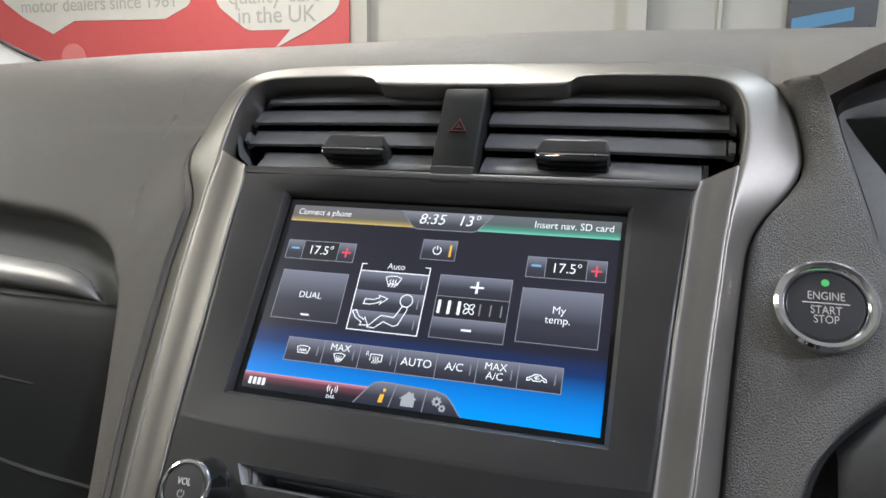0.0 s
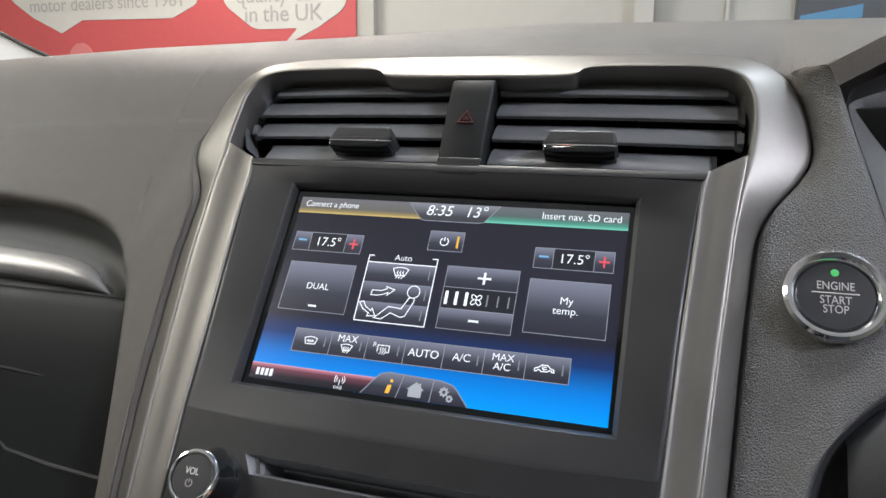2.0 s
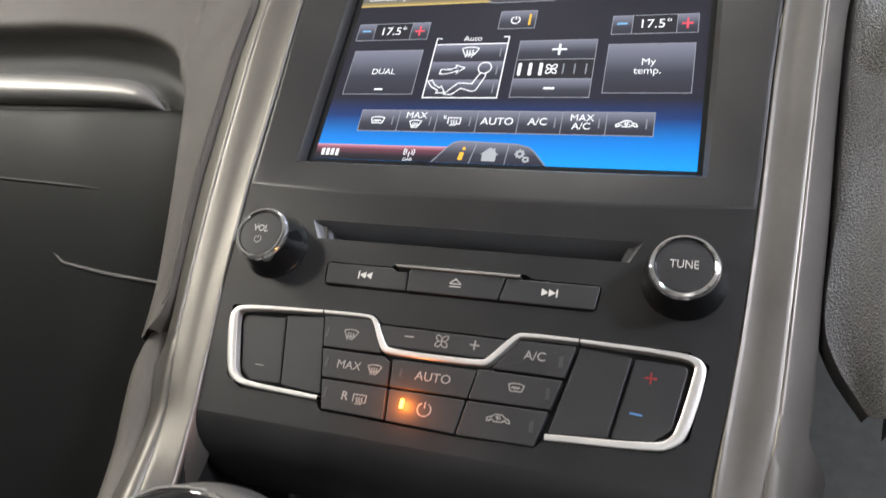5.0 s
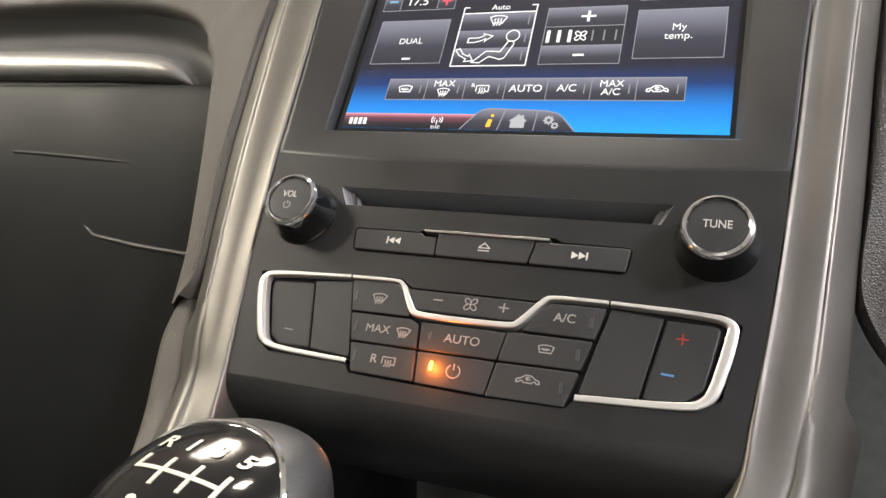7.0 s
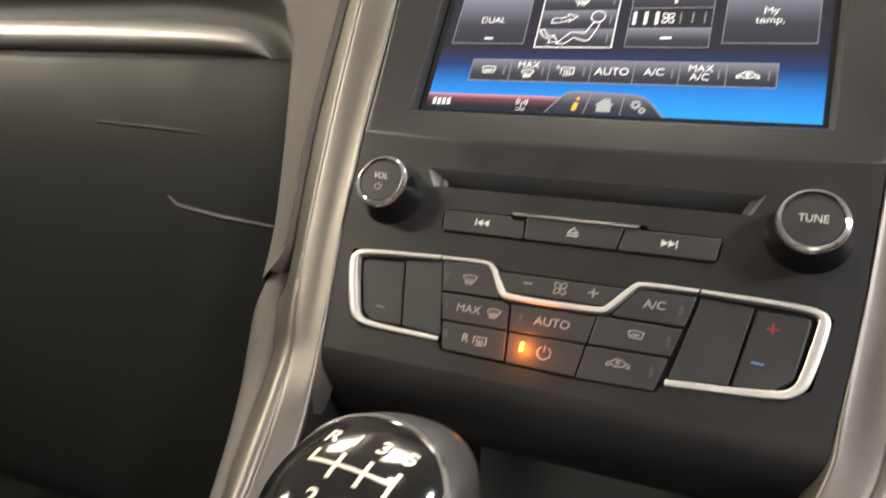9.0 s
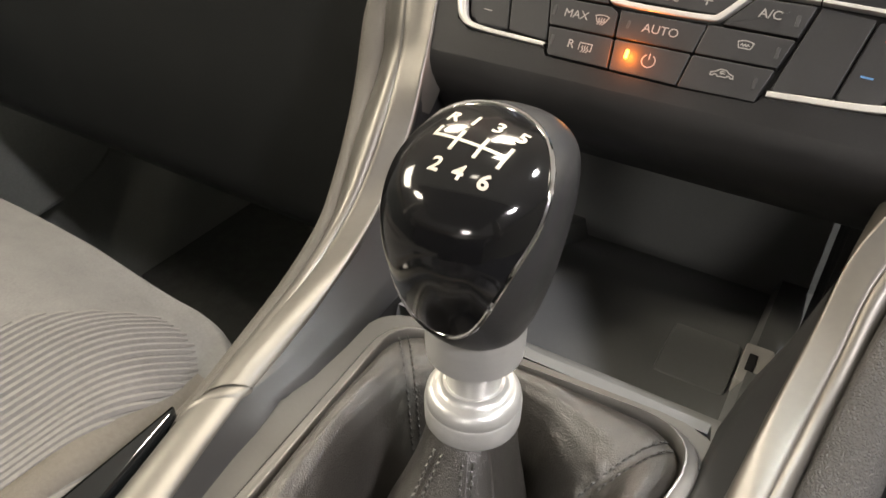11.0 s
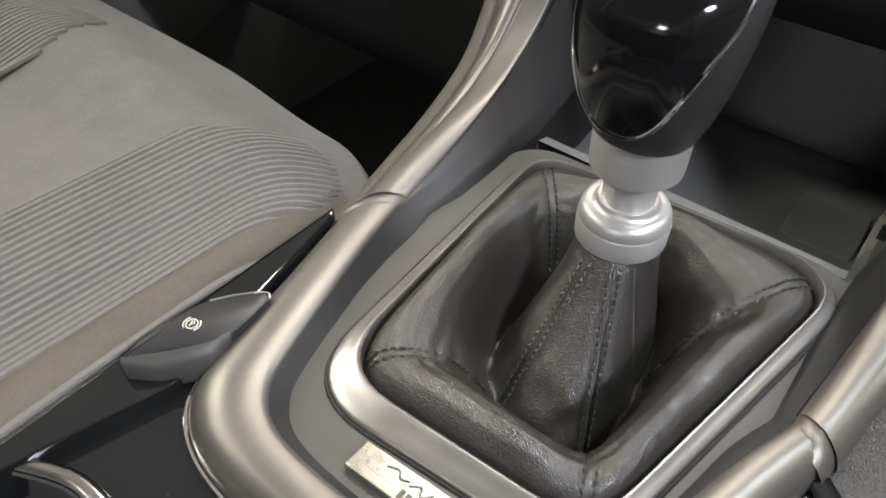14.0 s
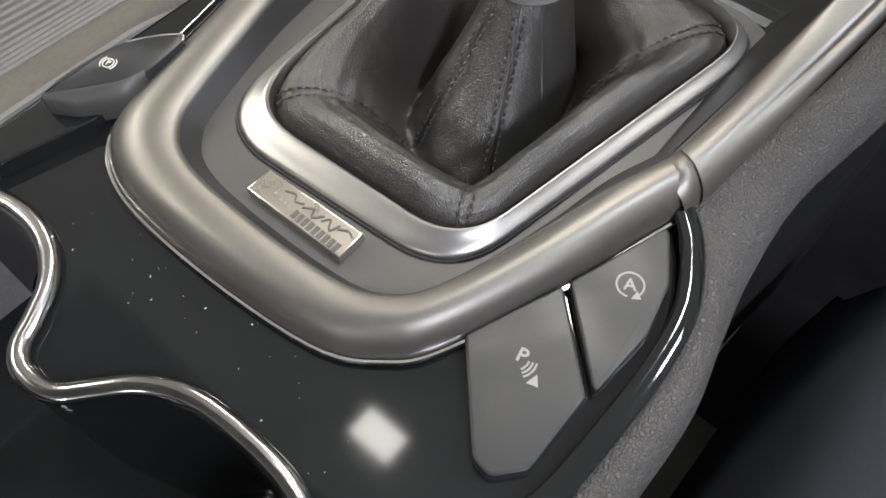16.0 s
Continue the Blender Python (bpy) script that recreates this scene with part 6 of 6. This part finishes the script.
part("cover", slab(rect(65.5, 79, -78, -50, 2), 660, 676.5, 0.8), M_TAG, socket)
part("socket_slot", slab(rect(68.5, 72.5, -70, -58), 676, 676.9, 0.0), M_DARK, socket)
part("cap_hinge", slab(rounded([(79.5, -70), (84, -66), (84, -56), (79.5, -52)], 1), 662, 675, 0.5), M_TAG, socket, "pale side of the socket cover")

# ---------------------------------------------------------------- glossy console top, switches, cup holder
top = thing("console_cover", "high-gloss black console cover with cut-outs for cup holders", "console cover")
CUP = smooth_line([(-150, -420), (-112, -392), (-85, -377.5), (-70, -374), (-56, -375.5), (-44, -382), (-36.5, -392), (-32.5, -399), (-27, -402.8), (-19, -403.2), (-11.5, -400.5), (-5, -393.5), (4, -384), (18, -377.2), (36, -375.0), (54, -375.5), (66, -380), (76, -392), (78, -420), (78, -470), (40, -500), (-90, -500), (-140, -470)], 4, True)
part("gloss_surface", pierced(rounded([(-106, -520), (104, -520), (108, -335), (104, -268), (84, -236), (56, -300), (44, -330), (0, -338), (-50, -338), (-66, -320), (-86, -240), (-98, -240), (-106, -345)], 3, 3), [CUP], 706, 718.5), M_GLOSS, top, angle=30)
holder = thing("cup_holder", "deep black cup holder with a bright chromed wavy rim", "cup holder")
line = [(x, y, 720.4) for x, y in CUP]
part("chrome_rim", tube(line, 3.2, 12, True, None, 0.8), M_RIM, holder, "bright polished rim")
bm = bmesh.new()
rings(bm, [[(x, y, 718.4) for x, y in inset(CUP, 2.0)], [(x, y, 700) for x, y in inset(CUP, 4.0)], [(x, y, 650) for x, y in inset(CUP, 6.0)]], cap1=True)
part("well", bm, M_GLOSS, holder, "glossy black wells")

PB_BTN = rounded([(61.6, -316.4), (73.0, -286.6), (97.4, -309.2), (97.6, -334), (91, -342), (85, -341)], [2, 1.5, 1.5, 4, 4, 4], 4)
AB_BTN = rounded([(73.8, -284.8), (85.4, -250.2), (96.0, -267), (99.8, -284), (98.6, -307.8)], [1.5, 2, 4, 5, 1.5], 4)
pk = thing("parking_sensor_button", "black console button with parking sensor symbol", "button", group="console buttons")
kb = part("button_cap", slab(PB_BTN, 712, 723.2, 0.9), M_CBUTTON, pk)
lettering("P", 5.8, 0, 0, 0, M_PRINT_DIM, kb, m=Matrix.Translation((0.0776, -0.3112, 0.72325)) @ Matrix.Rotation(radians(14), 4, "Z"), bold=0.12)
part("sensor_symbol", strokes([arc(77.0, -312.6, r, -36, 24, 6) for r in (3.2, 4.3, 5.4)], 0.55, 723.1, 723.35), M_PRINT_DIM, kb)
part("sensor_symbol", slab([(83.0, -316.6), (86.2, -315.6), (83.9, -312.8)], 723.0, 723.35, 0.0), M_PRINT_DIM, kb)
ab = thing("stop_start_button", "black console button with circled letter symbol", "button", group="console buttons")
ka = part("button_cap", slab(AB_BTN, 712, 723.2, 0.9), M_CBUTTON, ab)
lettering("A", 5.4, 0, 0, 0, M_PRINT_DIM, ka, m=Matrix.Translation((0.0876, -0.2747, 0.72325)) @ Matrix.Rotation(radians(30), 4, "Z"), bold=0.10)
part("circle_arrow", strokes([arc(87.6, -274.6, 3.9, -20, 290, 22)], 0.6, 723.1, 723.35), M_PRINT_DIM, ka)
part("circle_arrow", slab([(90.2, -278.2), (92.5, -276.6), (90.2, -275.0)], 723.0, 723.35, 0.0), M_PRINT_DIM, ka)
part("button_lip", tube(smooth_line([(85.5, -243, 723), (94, -252, 723), (103, -269, 723), (106, -286, 722.5), (106.5, -306, 722), (105, -336, 721), (99, -352, 720)], 4), 3.6, 10, False, None, 0.5), M_GLOSS, top, "glossy black lip beside the buttons")

brake = thing("parking_brake_switch", "black parking brake lever switch with circled symbol", "switch")
part("switch_bed", slab(rounded([(-102.5, -400), (-97.5, -400), (-80.0, -338), (-84.5, -318), (-92.5, -279), (-98, -252), (-100.5, -248), (-101.5, -290), (-102, -340)], [1, 2, 3, 3, 3, 2, 1, 6, 6], 4), 708, 724.5, 0.8), M_GLOSS, brake, "glossy black bed of the switch")
LEVER = smooth_line([(-94.6, -345.5), (-96.2, -337), (-96.0, -328), (-94.6, -318), (-92.6, -312.6), (-87.4, -304.8), (-80.6, -298.0)], 4)[:-1] + [(-80.6, -298.0), (-77.2, -299.6), (-76.2, -306), (-75.4, -314), (-76.4, -321), (-80.0, -327), (-86.0, -334)]
bm = bmesh.new()
loops = [[(x, y, 716) for x, y in LEVER], [(x, y, 730.6) for x, y in LEVER], [(x, y, 732.2) for x, y in inset(LEVER, 0.5)], [(x, y, 732.8) for x, y in inset(LEVER, 1.6)]]
rings(bm, loops, cap1=True)
lev = part("switch_lever", bm, M_CBUTTON, brake, "satin black finger lever", angle=40)
part("brake_symbol", strokes([circle(-88.2, -322.4, 1.9, 18)], 0.42, 732.7, 733.0, True), M_PRINT, lev)
part("brake_symbol", strokes([arc(-88.2, -322.4, 2.8, 150, 250), arc(-88.2, -322.4, 2.8, -30, 70)], 0.42, 732.7, 733.0), M_PRINT, lev)
lettering("P", 3.0, 0, 0, 0, M_PRINT, lev, m=Matrix.Translation((-0.0882, -0.3224, 0.7329)) @ Matrix.Rotation(radians(25), 4, "Z"), bold=0.06)
part("lever_edge", tube([(x, y, 732.2) for x, y in smooth_line([(-92.4, -312.4), (-87.2, -304.8), (-80.6, -298.2), (-77.6, -299.6)], 4)], 0.3, 5), M_SATIN_CHROME, brake, "fine bright edge")
rows = []
for (x, y), w in zip(smooth_line([(-76.0, -317.0), (-78.0, -324.4), (-84.0, -333.2), (-93.6, -345.0)], 5), np.interp(range(16), [0, 4, 12, 15], [0.5, 2.5, 2.7, 0.6])):
    rows.append([(x - 0.6, y + 0.6, 732.7), (x + w * 0.1, y - w * 0.1, 732.3), (x + w * 0.75, y - w * 0.6, 730.0), (x + w * 1.15, y - w * 0.95, 726.6), (x + w * 1.1, y - w * 0.9, 721.0)])
part("lever_bevel", loft(rows), M_GREYPLATE, brake, "paler bevel along the lever's edge", angle=70)

rng = random.Random(5)
bm = bmesh.new()
for _ in range(38):
    x, y, r = rng.uniform(-70, 62), rng.uniform(-373, -345), rng.choice((0.10, 0.12, 0.15, 0.2, 0.3))
    a = rng.uniform(0, 3.1)
    slab([(x + r * c * math.cos(a) - 0.5 * r * d * math.sin(a), y + r * c * math.sin(a) + 0.5 * r * d * math.cos(a)) for c, d in ((-1, -1), (1, -1), (1, 1), (-1, 1))], 718.4, 718.62, 0.0, bm)
dust = part("dust_specks", bm, M_LINT, None, "", False)
tagged(dust, "pale dust specks lying on the glossy console", "dust", kind="stuff")

# knee pad on the driver's side of the console
pad = thing("console_side_pad", "grained leather-look pad on the console's driver side", "side pad")
rows = []
for x, y, z, w in [(118, -86, 792, 10), (112, -112, 772, 12), (107, -140, 752, 14), (102, -175, 738, 15), (95, -210, 729, 16), (89, -238, 723, 24), (103, -262, 722, 14), (111, -285, 721.5, 11), (112, -310, 721, 11), (111, -345, 720, 11), (104, -420, 719, 12), (102, -520, 718, 12)]:
    rows.append([(x - 7, y, z - 8), (x - 5, y, z - 1.6), (x - 1, y, z - 0.2), (x + w * 0.25, y - 1, z + 0.4), (x + w * 0.55, y - 2, z - 0.8), (x + w * 0.8, y - 3, z - 4), (x + w * 0.95, y - 4, z - 11), (x + w * 0.97, y - 4, z - 30), (x + w * 0.9, y - 4, z - 120), (x + w, y - 4, z - 300)])
pad_rows = [[tuple(v) for v in r] for r in zip(*[smooth_line(list(col), 4) for col in zip(*rows)])]
part("pad_skin", loft([r[:7] for r in pad_rows]), M_SIDELEATHER, pad, "grained padded upper edge", angle=80)
# black plastic here stands in for the shade on the pad's side
part("lower_panel", loft([r[6:] for r in pad_rows]), M_PANEL, pad, "lower side of the pad, its shade put into a dark colour", angle=80)
pad2 = thing("console_side_wall", "dark soft-grained console side beside the passenger seat", "side pad")
rows = []
for x, y, z, w in [(-138, -47, 820, 13), (-137, -57, 810, 13), (-134, -68, 797, 12), (-129, -83, 780, 11), (-118, -113, 762, 9), (-111, -142, 742, 8), (-105.5, -174, 731, 8), (-100.5, -209, 725, 8), (-97, -244, 719, 8), (-103, -270, 713, 6), (-108, -320, 711, 5), (-108, -520, 711, 5)]:
    rows.append([(x + 5, y, z - 6), (x + 1, y, z - 0.6), (x - w * 0.3, y - 1, z + 0.4), (x - w * 0.75, y - 1, z - 1.0), (x - w, y - 2, z - 6), (x - w - 1.5, y - 2, z - 30), (x - w - 1, y - 2, z - 120), (x - w, y - 2, z - 300)])
part("wall_skin", loft([[tuple(v) for v in r] for r in zip(*[smooth_line(list(col), 4) for col in zip(*rows)])]), M_PAD, pad2, angle=80)

# ---------------------------------------------------------------- passenger seat
seat = thing("passenger_seat", "grey fabric passenger seat with ribbed cushion insert", "car seat")


def seat_top(x, y):
    """Height of the cushion, mm; y counts as if the nose were straight at -178."""
    nose = -(34 - 8 * fade(-x, 180, 270)) * (1 - fade(-y, 176, 262)) ** 1.7
    edge = 9.0 * fade(x, -150, -108)
    dish = -10 * fade(-x, 190, 300) * fade(-y, 210, 300)
    return 714 + nose + edge + dish


def nose_y(x):
    """The front edge of the cushion is rounded towards the console."""
    return -178 - 58 * max(0.0, (x + 180) / 78) ** 2 if x > -180 else -178 + 4 * fade(-x, 180, 330)


def on_seat(x, y, lift=0.0):
    return (x, y, seat_top(x, y - (nose_y(x) + 178)) + lift)


secs = []
for x in [-103, -105, -108, -112, -117] + list(np.linspace(-122, -580, 62)):
    y0 = nose_y(x)
    col = [(x, y0 + 4, 560), (x, y0 + 8, 620), (x, y0 + 8, 655), (x, y0 + 4, 672)]
    for y in np.linspace(0, 1, 54) ** 1.4:
        yy = y0 + (-660 - y0) * y
        p = on_seat(x, yy)
        col.append((x, yy, p[2] - (3.5 if x == -103 else 1.2 if x == -105 else 0)))
    secs.append(col)
side = [(x + 2.5, y, z - 10) for x, y, z in secs[0]]
secs.insert(0, side)
secs.insert(0, [(x - 4.0, y, min(z, 560)) for x, y, z in side])
part("cushion", loft(secs), M_FABRIC, seat, "plain grey fabric cushion", angle=80)
# smooth band along the console, and the raised piping that ends it
band = smooth_line([(-136, -214), (-124, -240), (-121, -274), (-126, -321), (-128, -361), (-128, -460), (-126, -650)], 8)
secs = []
for x, y in band:
    w = -107 - x
    secs.append([on_seat(x + w * f, y - 3 * f, h) for f, h in ((0.0, -0.6), (0.03, 0.9), (0.3, 1.3), (0.6, 1.4), (0.9, 1.2), (1.0, -0.4))])
part("side_band", loft(secs), M_SEATEDGE, seat, "brownish smooth fabric band along the console", angle=60)
pipe = smooth_line([(-112, -222), (-106, -240), (-104, -262), (-104.5, -300), (-105.5, -341), (-106, -400), (-106, -650)], 6)
part("piping", tube([on_seat(x, y, 0.2) for x, y in pipe], 1.6, 8), M_RIB, seat, "raised piping along the seat edge")
# ribbed insert: cords that follow the cushion
band_y, band_x = [p[1] for p in band][::-1], [p[0] for p in band][::-1]
INNER_Y, INNER_X = [-650, -400, -327, -290, -247, -211, -190], [-238, -232, -210, -197, -206, -188, -180]
for k in range(27):
    x0 = -124 - 4.3 * k
    pts = []
    for y in np.arange(-650, -196, 3.0):
        x = x0 + 0.088 * (y + 300)
        if x > np.interp(y, band_y, band_x) + 1.0 or x < np.interp(y, INNER_Y, INNER_X) or y > nose_y(x) - 15:
            continue
        pts.append(on_seat(x, y, 0.1))
    if len(pts) > 3:
        taper = [1.8 * min(1, 0.3 + 0.35 * min(j, len(pts) - 1 - j)) for j in range(len(pts))]
        part("fabric_rib", tube(pts, taper, 6, False, None, 1.05), M_RIB, seat)
        far = [on_seat(-536 - x, y, 0.1) for x, y, z in pts if y > -420]
        if len(far) > 3:
            part("fabric_rib", tube(far, 1.8, 6, False, None, 1.05), M_RIB, seat)

# ---------------------------------------------------------------- driver's seat, mostly in shade that is put into its cloth colour
drive = thing("driver_seat", "driver seat with a raised side bolster, shade in its cloth colour", "car seat")
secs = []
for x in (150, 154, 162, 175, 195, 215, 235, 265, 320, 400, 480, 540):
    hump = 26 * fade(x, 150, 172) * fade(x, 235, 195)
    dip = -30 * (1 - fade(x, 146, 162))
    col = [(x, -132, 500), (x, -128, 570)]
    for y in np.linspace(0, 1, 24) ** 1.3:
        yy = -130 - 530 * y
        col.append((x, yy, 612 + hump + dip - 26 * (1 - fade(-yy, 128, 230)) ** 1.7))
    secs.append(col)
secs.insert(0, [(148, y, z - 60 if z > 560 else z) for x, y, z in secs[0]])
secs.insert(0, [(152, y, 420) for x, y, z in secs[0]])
part("cushion", loft(secs), M_SHADECLOTH, drive, "cushion with its shade put into the cloth colour", angle=80)
part("side_bolster_seam", tube([(173, y, 636.6) for y in np.linspace(-270, -650, 12)], 1.4, 6), M_SHADECLOTH, drive, "seam on the bolster")

# ---------------------------------------------------------------- footwell and cabin shell
bm = box(bmesh.new(), -0.80, 0.80, -1.2, 0.62, 0.20, 0.24)
setting("footwell_floor", bm, M_CARPET, "dark carpeted car floor", "floor")
bm = box(bmesh.new(), -0.80, 0.80, 0.62, 0.66, 0.20, 1.02)
setting("bulkhead", bm, M_CARPET, "dark bulkhead under the dashboard", "bulkhead")
for x0, x1, n in ((-0.80, -0.76, "passenger_door"), (0.76, 0.80, "driver_door")):
    bm = box(bmesh.new(), x0, x1, -1.2, 0.62, 0.24, 0.98)
    door = setting(n, bm, M_DOOR, "dark lower door panel with a moulded pocket", "car door")
    if x0 < 0:
        pocket = smooth_line([(150, 660), (158, 600), (154, 546), (127, 480), (54, 443), (-120, 432), (-400, 430)], 5) + [(-400, 700), (110, 700)]
        face = part("door_pocket", slab(inset(pocket, 4), 0, 58, 9), M_DOOR, door, "dark grey moulded door pocket")
        face.matrix_local = Matrix(((0, 0, 1, -0.762), (1, 0, 0, 0), (0, 1, 0, 0), (0, 0, 0, 1)))
# unseen roof lining, added to keep ceiling light off the cabin
rows = []
for x in np.linspace(-570, 570, 9):
    sag = 0.00016 * x * x
    rows.append([(x, -1300, 1430 - sag), (x, -900, 1470 - sag), (x, -420, 1455 - sag), (x, -370, 1440 - sag), (x, -360, 1450 - sag), (x, -420, 1490 - sag), (x, -1300, 1475 - sag)])
setting("headliner", loft(rows), M_HEAD, "pale car roof lining, unseen, blocking ceiling light over the seats", "roof lining")
for sx in (-1, 1):
    bm = bmesh.new()
    rings(bm, [[(sx * 560, -820, 1390), (sx * 560, -720, 1390), (sx * 600, -720, 1390), (sx * 600, -820, 1390)], [(sx * 740, -860, 960), (sx * 740, -700, 960), (sx * 790, -700, 960), (sx * 790, -860, 960)]], cap0=True, cap1=True)
    setting("pillar_trim", bm, M_PILLAR, "pale door pillar trim", "pillar")
bm = box(bmesh.new(), -0.80, 0.80, -1.24, -1.2, 0.2, 1.1)
setting("rear_bulkhead", bm, M_GLOVE, "dark wall closing the cabin behind", "bulkhead")
corner = thing("windscreen_corner", "pale pillar foot with a black windscreen edge", "pillar foot", STACK)
part("pillar_foot", slab(rounded([(-699, 299), (-699, 398), (-576, 347.5), (-530, 330.5), (-511, 323.3), (-496, 311.2)], 2, 3), -166, -150, 1.5), M_PILLAR, corner)
part("glass_edge", tube([(x, v, -149) for x, v in smooth_line([(-699, 399.6), (-576, 348.4), (-536.5, 333), (-512.4, 325.2), (-472.5, 321.5)], 4)], 2.1, 6), M_DARK, corner, "black ceramic edge of the windscreen")

# ---------------------------------------------------------------- showroom
setting("ground", box(bmesh.new(), -6, 6, -6, 3.4, -0.1, 0.0), M_FLOOR, "grey showroom floor", "floor")
setting("ceiling", box(bmesh.new(), -6, 6, -6, 3.4, 3.0, 3.1), M_CEIL, "grey showroom ceiling", "ceiling")
setting("wall_north", box(bmesh.new(), -6, 6, 3.2, 3.4, 0.0, 3.0), M_WALL, "pale painted showroom wall", "wall")
setting("wall_south", box(bmesh.new(), -6, 6, -6.2, -6.0, 0.0, 3.0), M_WALL, "pale painted showroom wall", "wall")
setting("wall_west", box(bmesh.new(), -6.2, -6, -6, 3.2, 0.0, 3.0), M_WALL, "pale painted showroom wall", "wall")
setting("wall_east", box(bmesh.new(), 6, 6.2, -6, 3.2, 0.0, 3.0), M_WALL, "pale painted showroom wall", "wall")
for x0, x1, d in ((-1.48, -1.42, 0.05), (-0.15, -0.07, 0.12), (0.225, 0.24, 0.03)):
    setting("wall_pilaster", box(bmesh.new(), x0, x1, 3.2 - d, 3.198, 0.0, 2.99), M_WALL, "narrow upright wall batten", "batten")
# a panel is drawn for every lamp, the added fills too
for lx, ly, lz, sx, sy, *_ in LAMPS:
    fix = thing("ceiling_light", "flat square-edged ceiling light panel, unseen, some only fill", "ceiling light", group="showroom lights")
    bm = bmesh.new()
    box(bm, lx - sx / 2 - 0.02, lx + sx / 2 + 0.02, ly - sy / 2 - 0.02, ly + sy / 2 + 0.02, lz + 0.02, 2.998)
    part("housing", bm, M_CEIL, fix)
    bm = box(bmesh.new(), lx - sx / 2, lx + sx / 2, ly - sy / 2, ly + sy / 2, lz + 0.012, lz + 0.02)
    part("diffuser", bm, M_LAMP, fix, "lit diffuser")

WALL = Matrix(((1, 0, 0, 0), (0, 0, -1, 3.2), (0, 1, 0, 0), (0, 0, 0, 1)))      # x, height, out of the wall
banner = thing("wall_banner", "red printed banner with white speech bubbles on the wall", "banner", WALL)
part("banner_sheet", slab([(-4.3e3, 900), (-1.535e3, 900), (-1.535e3, 2600), (-4.3e3, 2600)], 2, 12, 0.0), M_BANNER, banner)
bub = [rounded([(-3860, 1760), (-3700, 1655), (-3490, 1560), (-3330, 1630), (-2700, 1622), (-2540, 1690), (-2490, 1780), (-2520, 1960), (-2760, 2060), (-3700, 2060), (-3880, 1920)], [60, 40, 0, 0, 60, 60, 60, 60, 100, 100, 60], 4),
       rounded([(-2150, 1548), (-1890, 1548), (-1985, 1455), (-1770, 1548), (-1610, 1640), (-1590, 1850), (-1800, 2100), (-2200, 2100), (-2370, 1850), (-2330, 1680)], [120, 5, 0, 20, 100, 100, 100, 100, 100, 100], 5)]
for k, pts in enumerate(bub):
    part("speech_bubble", slab([(x + (45, 20)[k], v - 63) for x, v in pts], 12, 15, 0.0), M_BUBBLE, banner, "white speech bubble")
for text, size, x, v in (("motor dealers since 1981", 108, -3130, 1655), ("quality cars", 122, -1965, 1659), ("in the UK", 122, -1955, 1559)):
    words = [lettering(word, size, 0, v, 17, M_BANTEXT, banner, "printed_word", "LEFT", thick=0.5) for word in text.split()]
    spans = [max(p.co.x for p in w.data.vertices) + 0.28 * size * MM for w in words]
    start_x = x * MM - (sum(spans) - 0.28 * size * MM) / 2
    for w, span in zip(words, spans):
        for p in w.data.vertices:
            p.co.x += start_x
        start_x += span
for k in range(11):
    x = -3080 + 95 * k
    part("name_bar", slab(rect(x, x + 70, 1267, 1349), 12, 16, 0.0), M_NAMEBAR, banner, "pale bar standing for a name")
part("banner_mark", slab(circle(-3310, 1350, 90, 20), 12, 16, 0.0), M_NAMEBAR, banner, "pale round mark")
tv = thing("wall_display", "dark wall display showing a blue strip", "display", WALL)
part("casing", slab(rect(500, 830, 1385, 1600, 10), 4, 60, 4), M_TV, tv)
part("blue_strip", slab(rounded([(515, 1412), (745, 1452), (745, 1505), (515, 1465)], 6), 58, 62, 0.0), M_TVBLUE, tv, "blurred blue strip on the display")
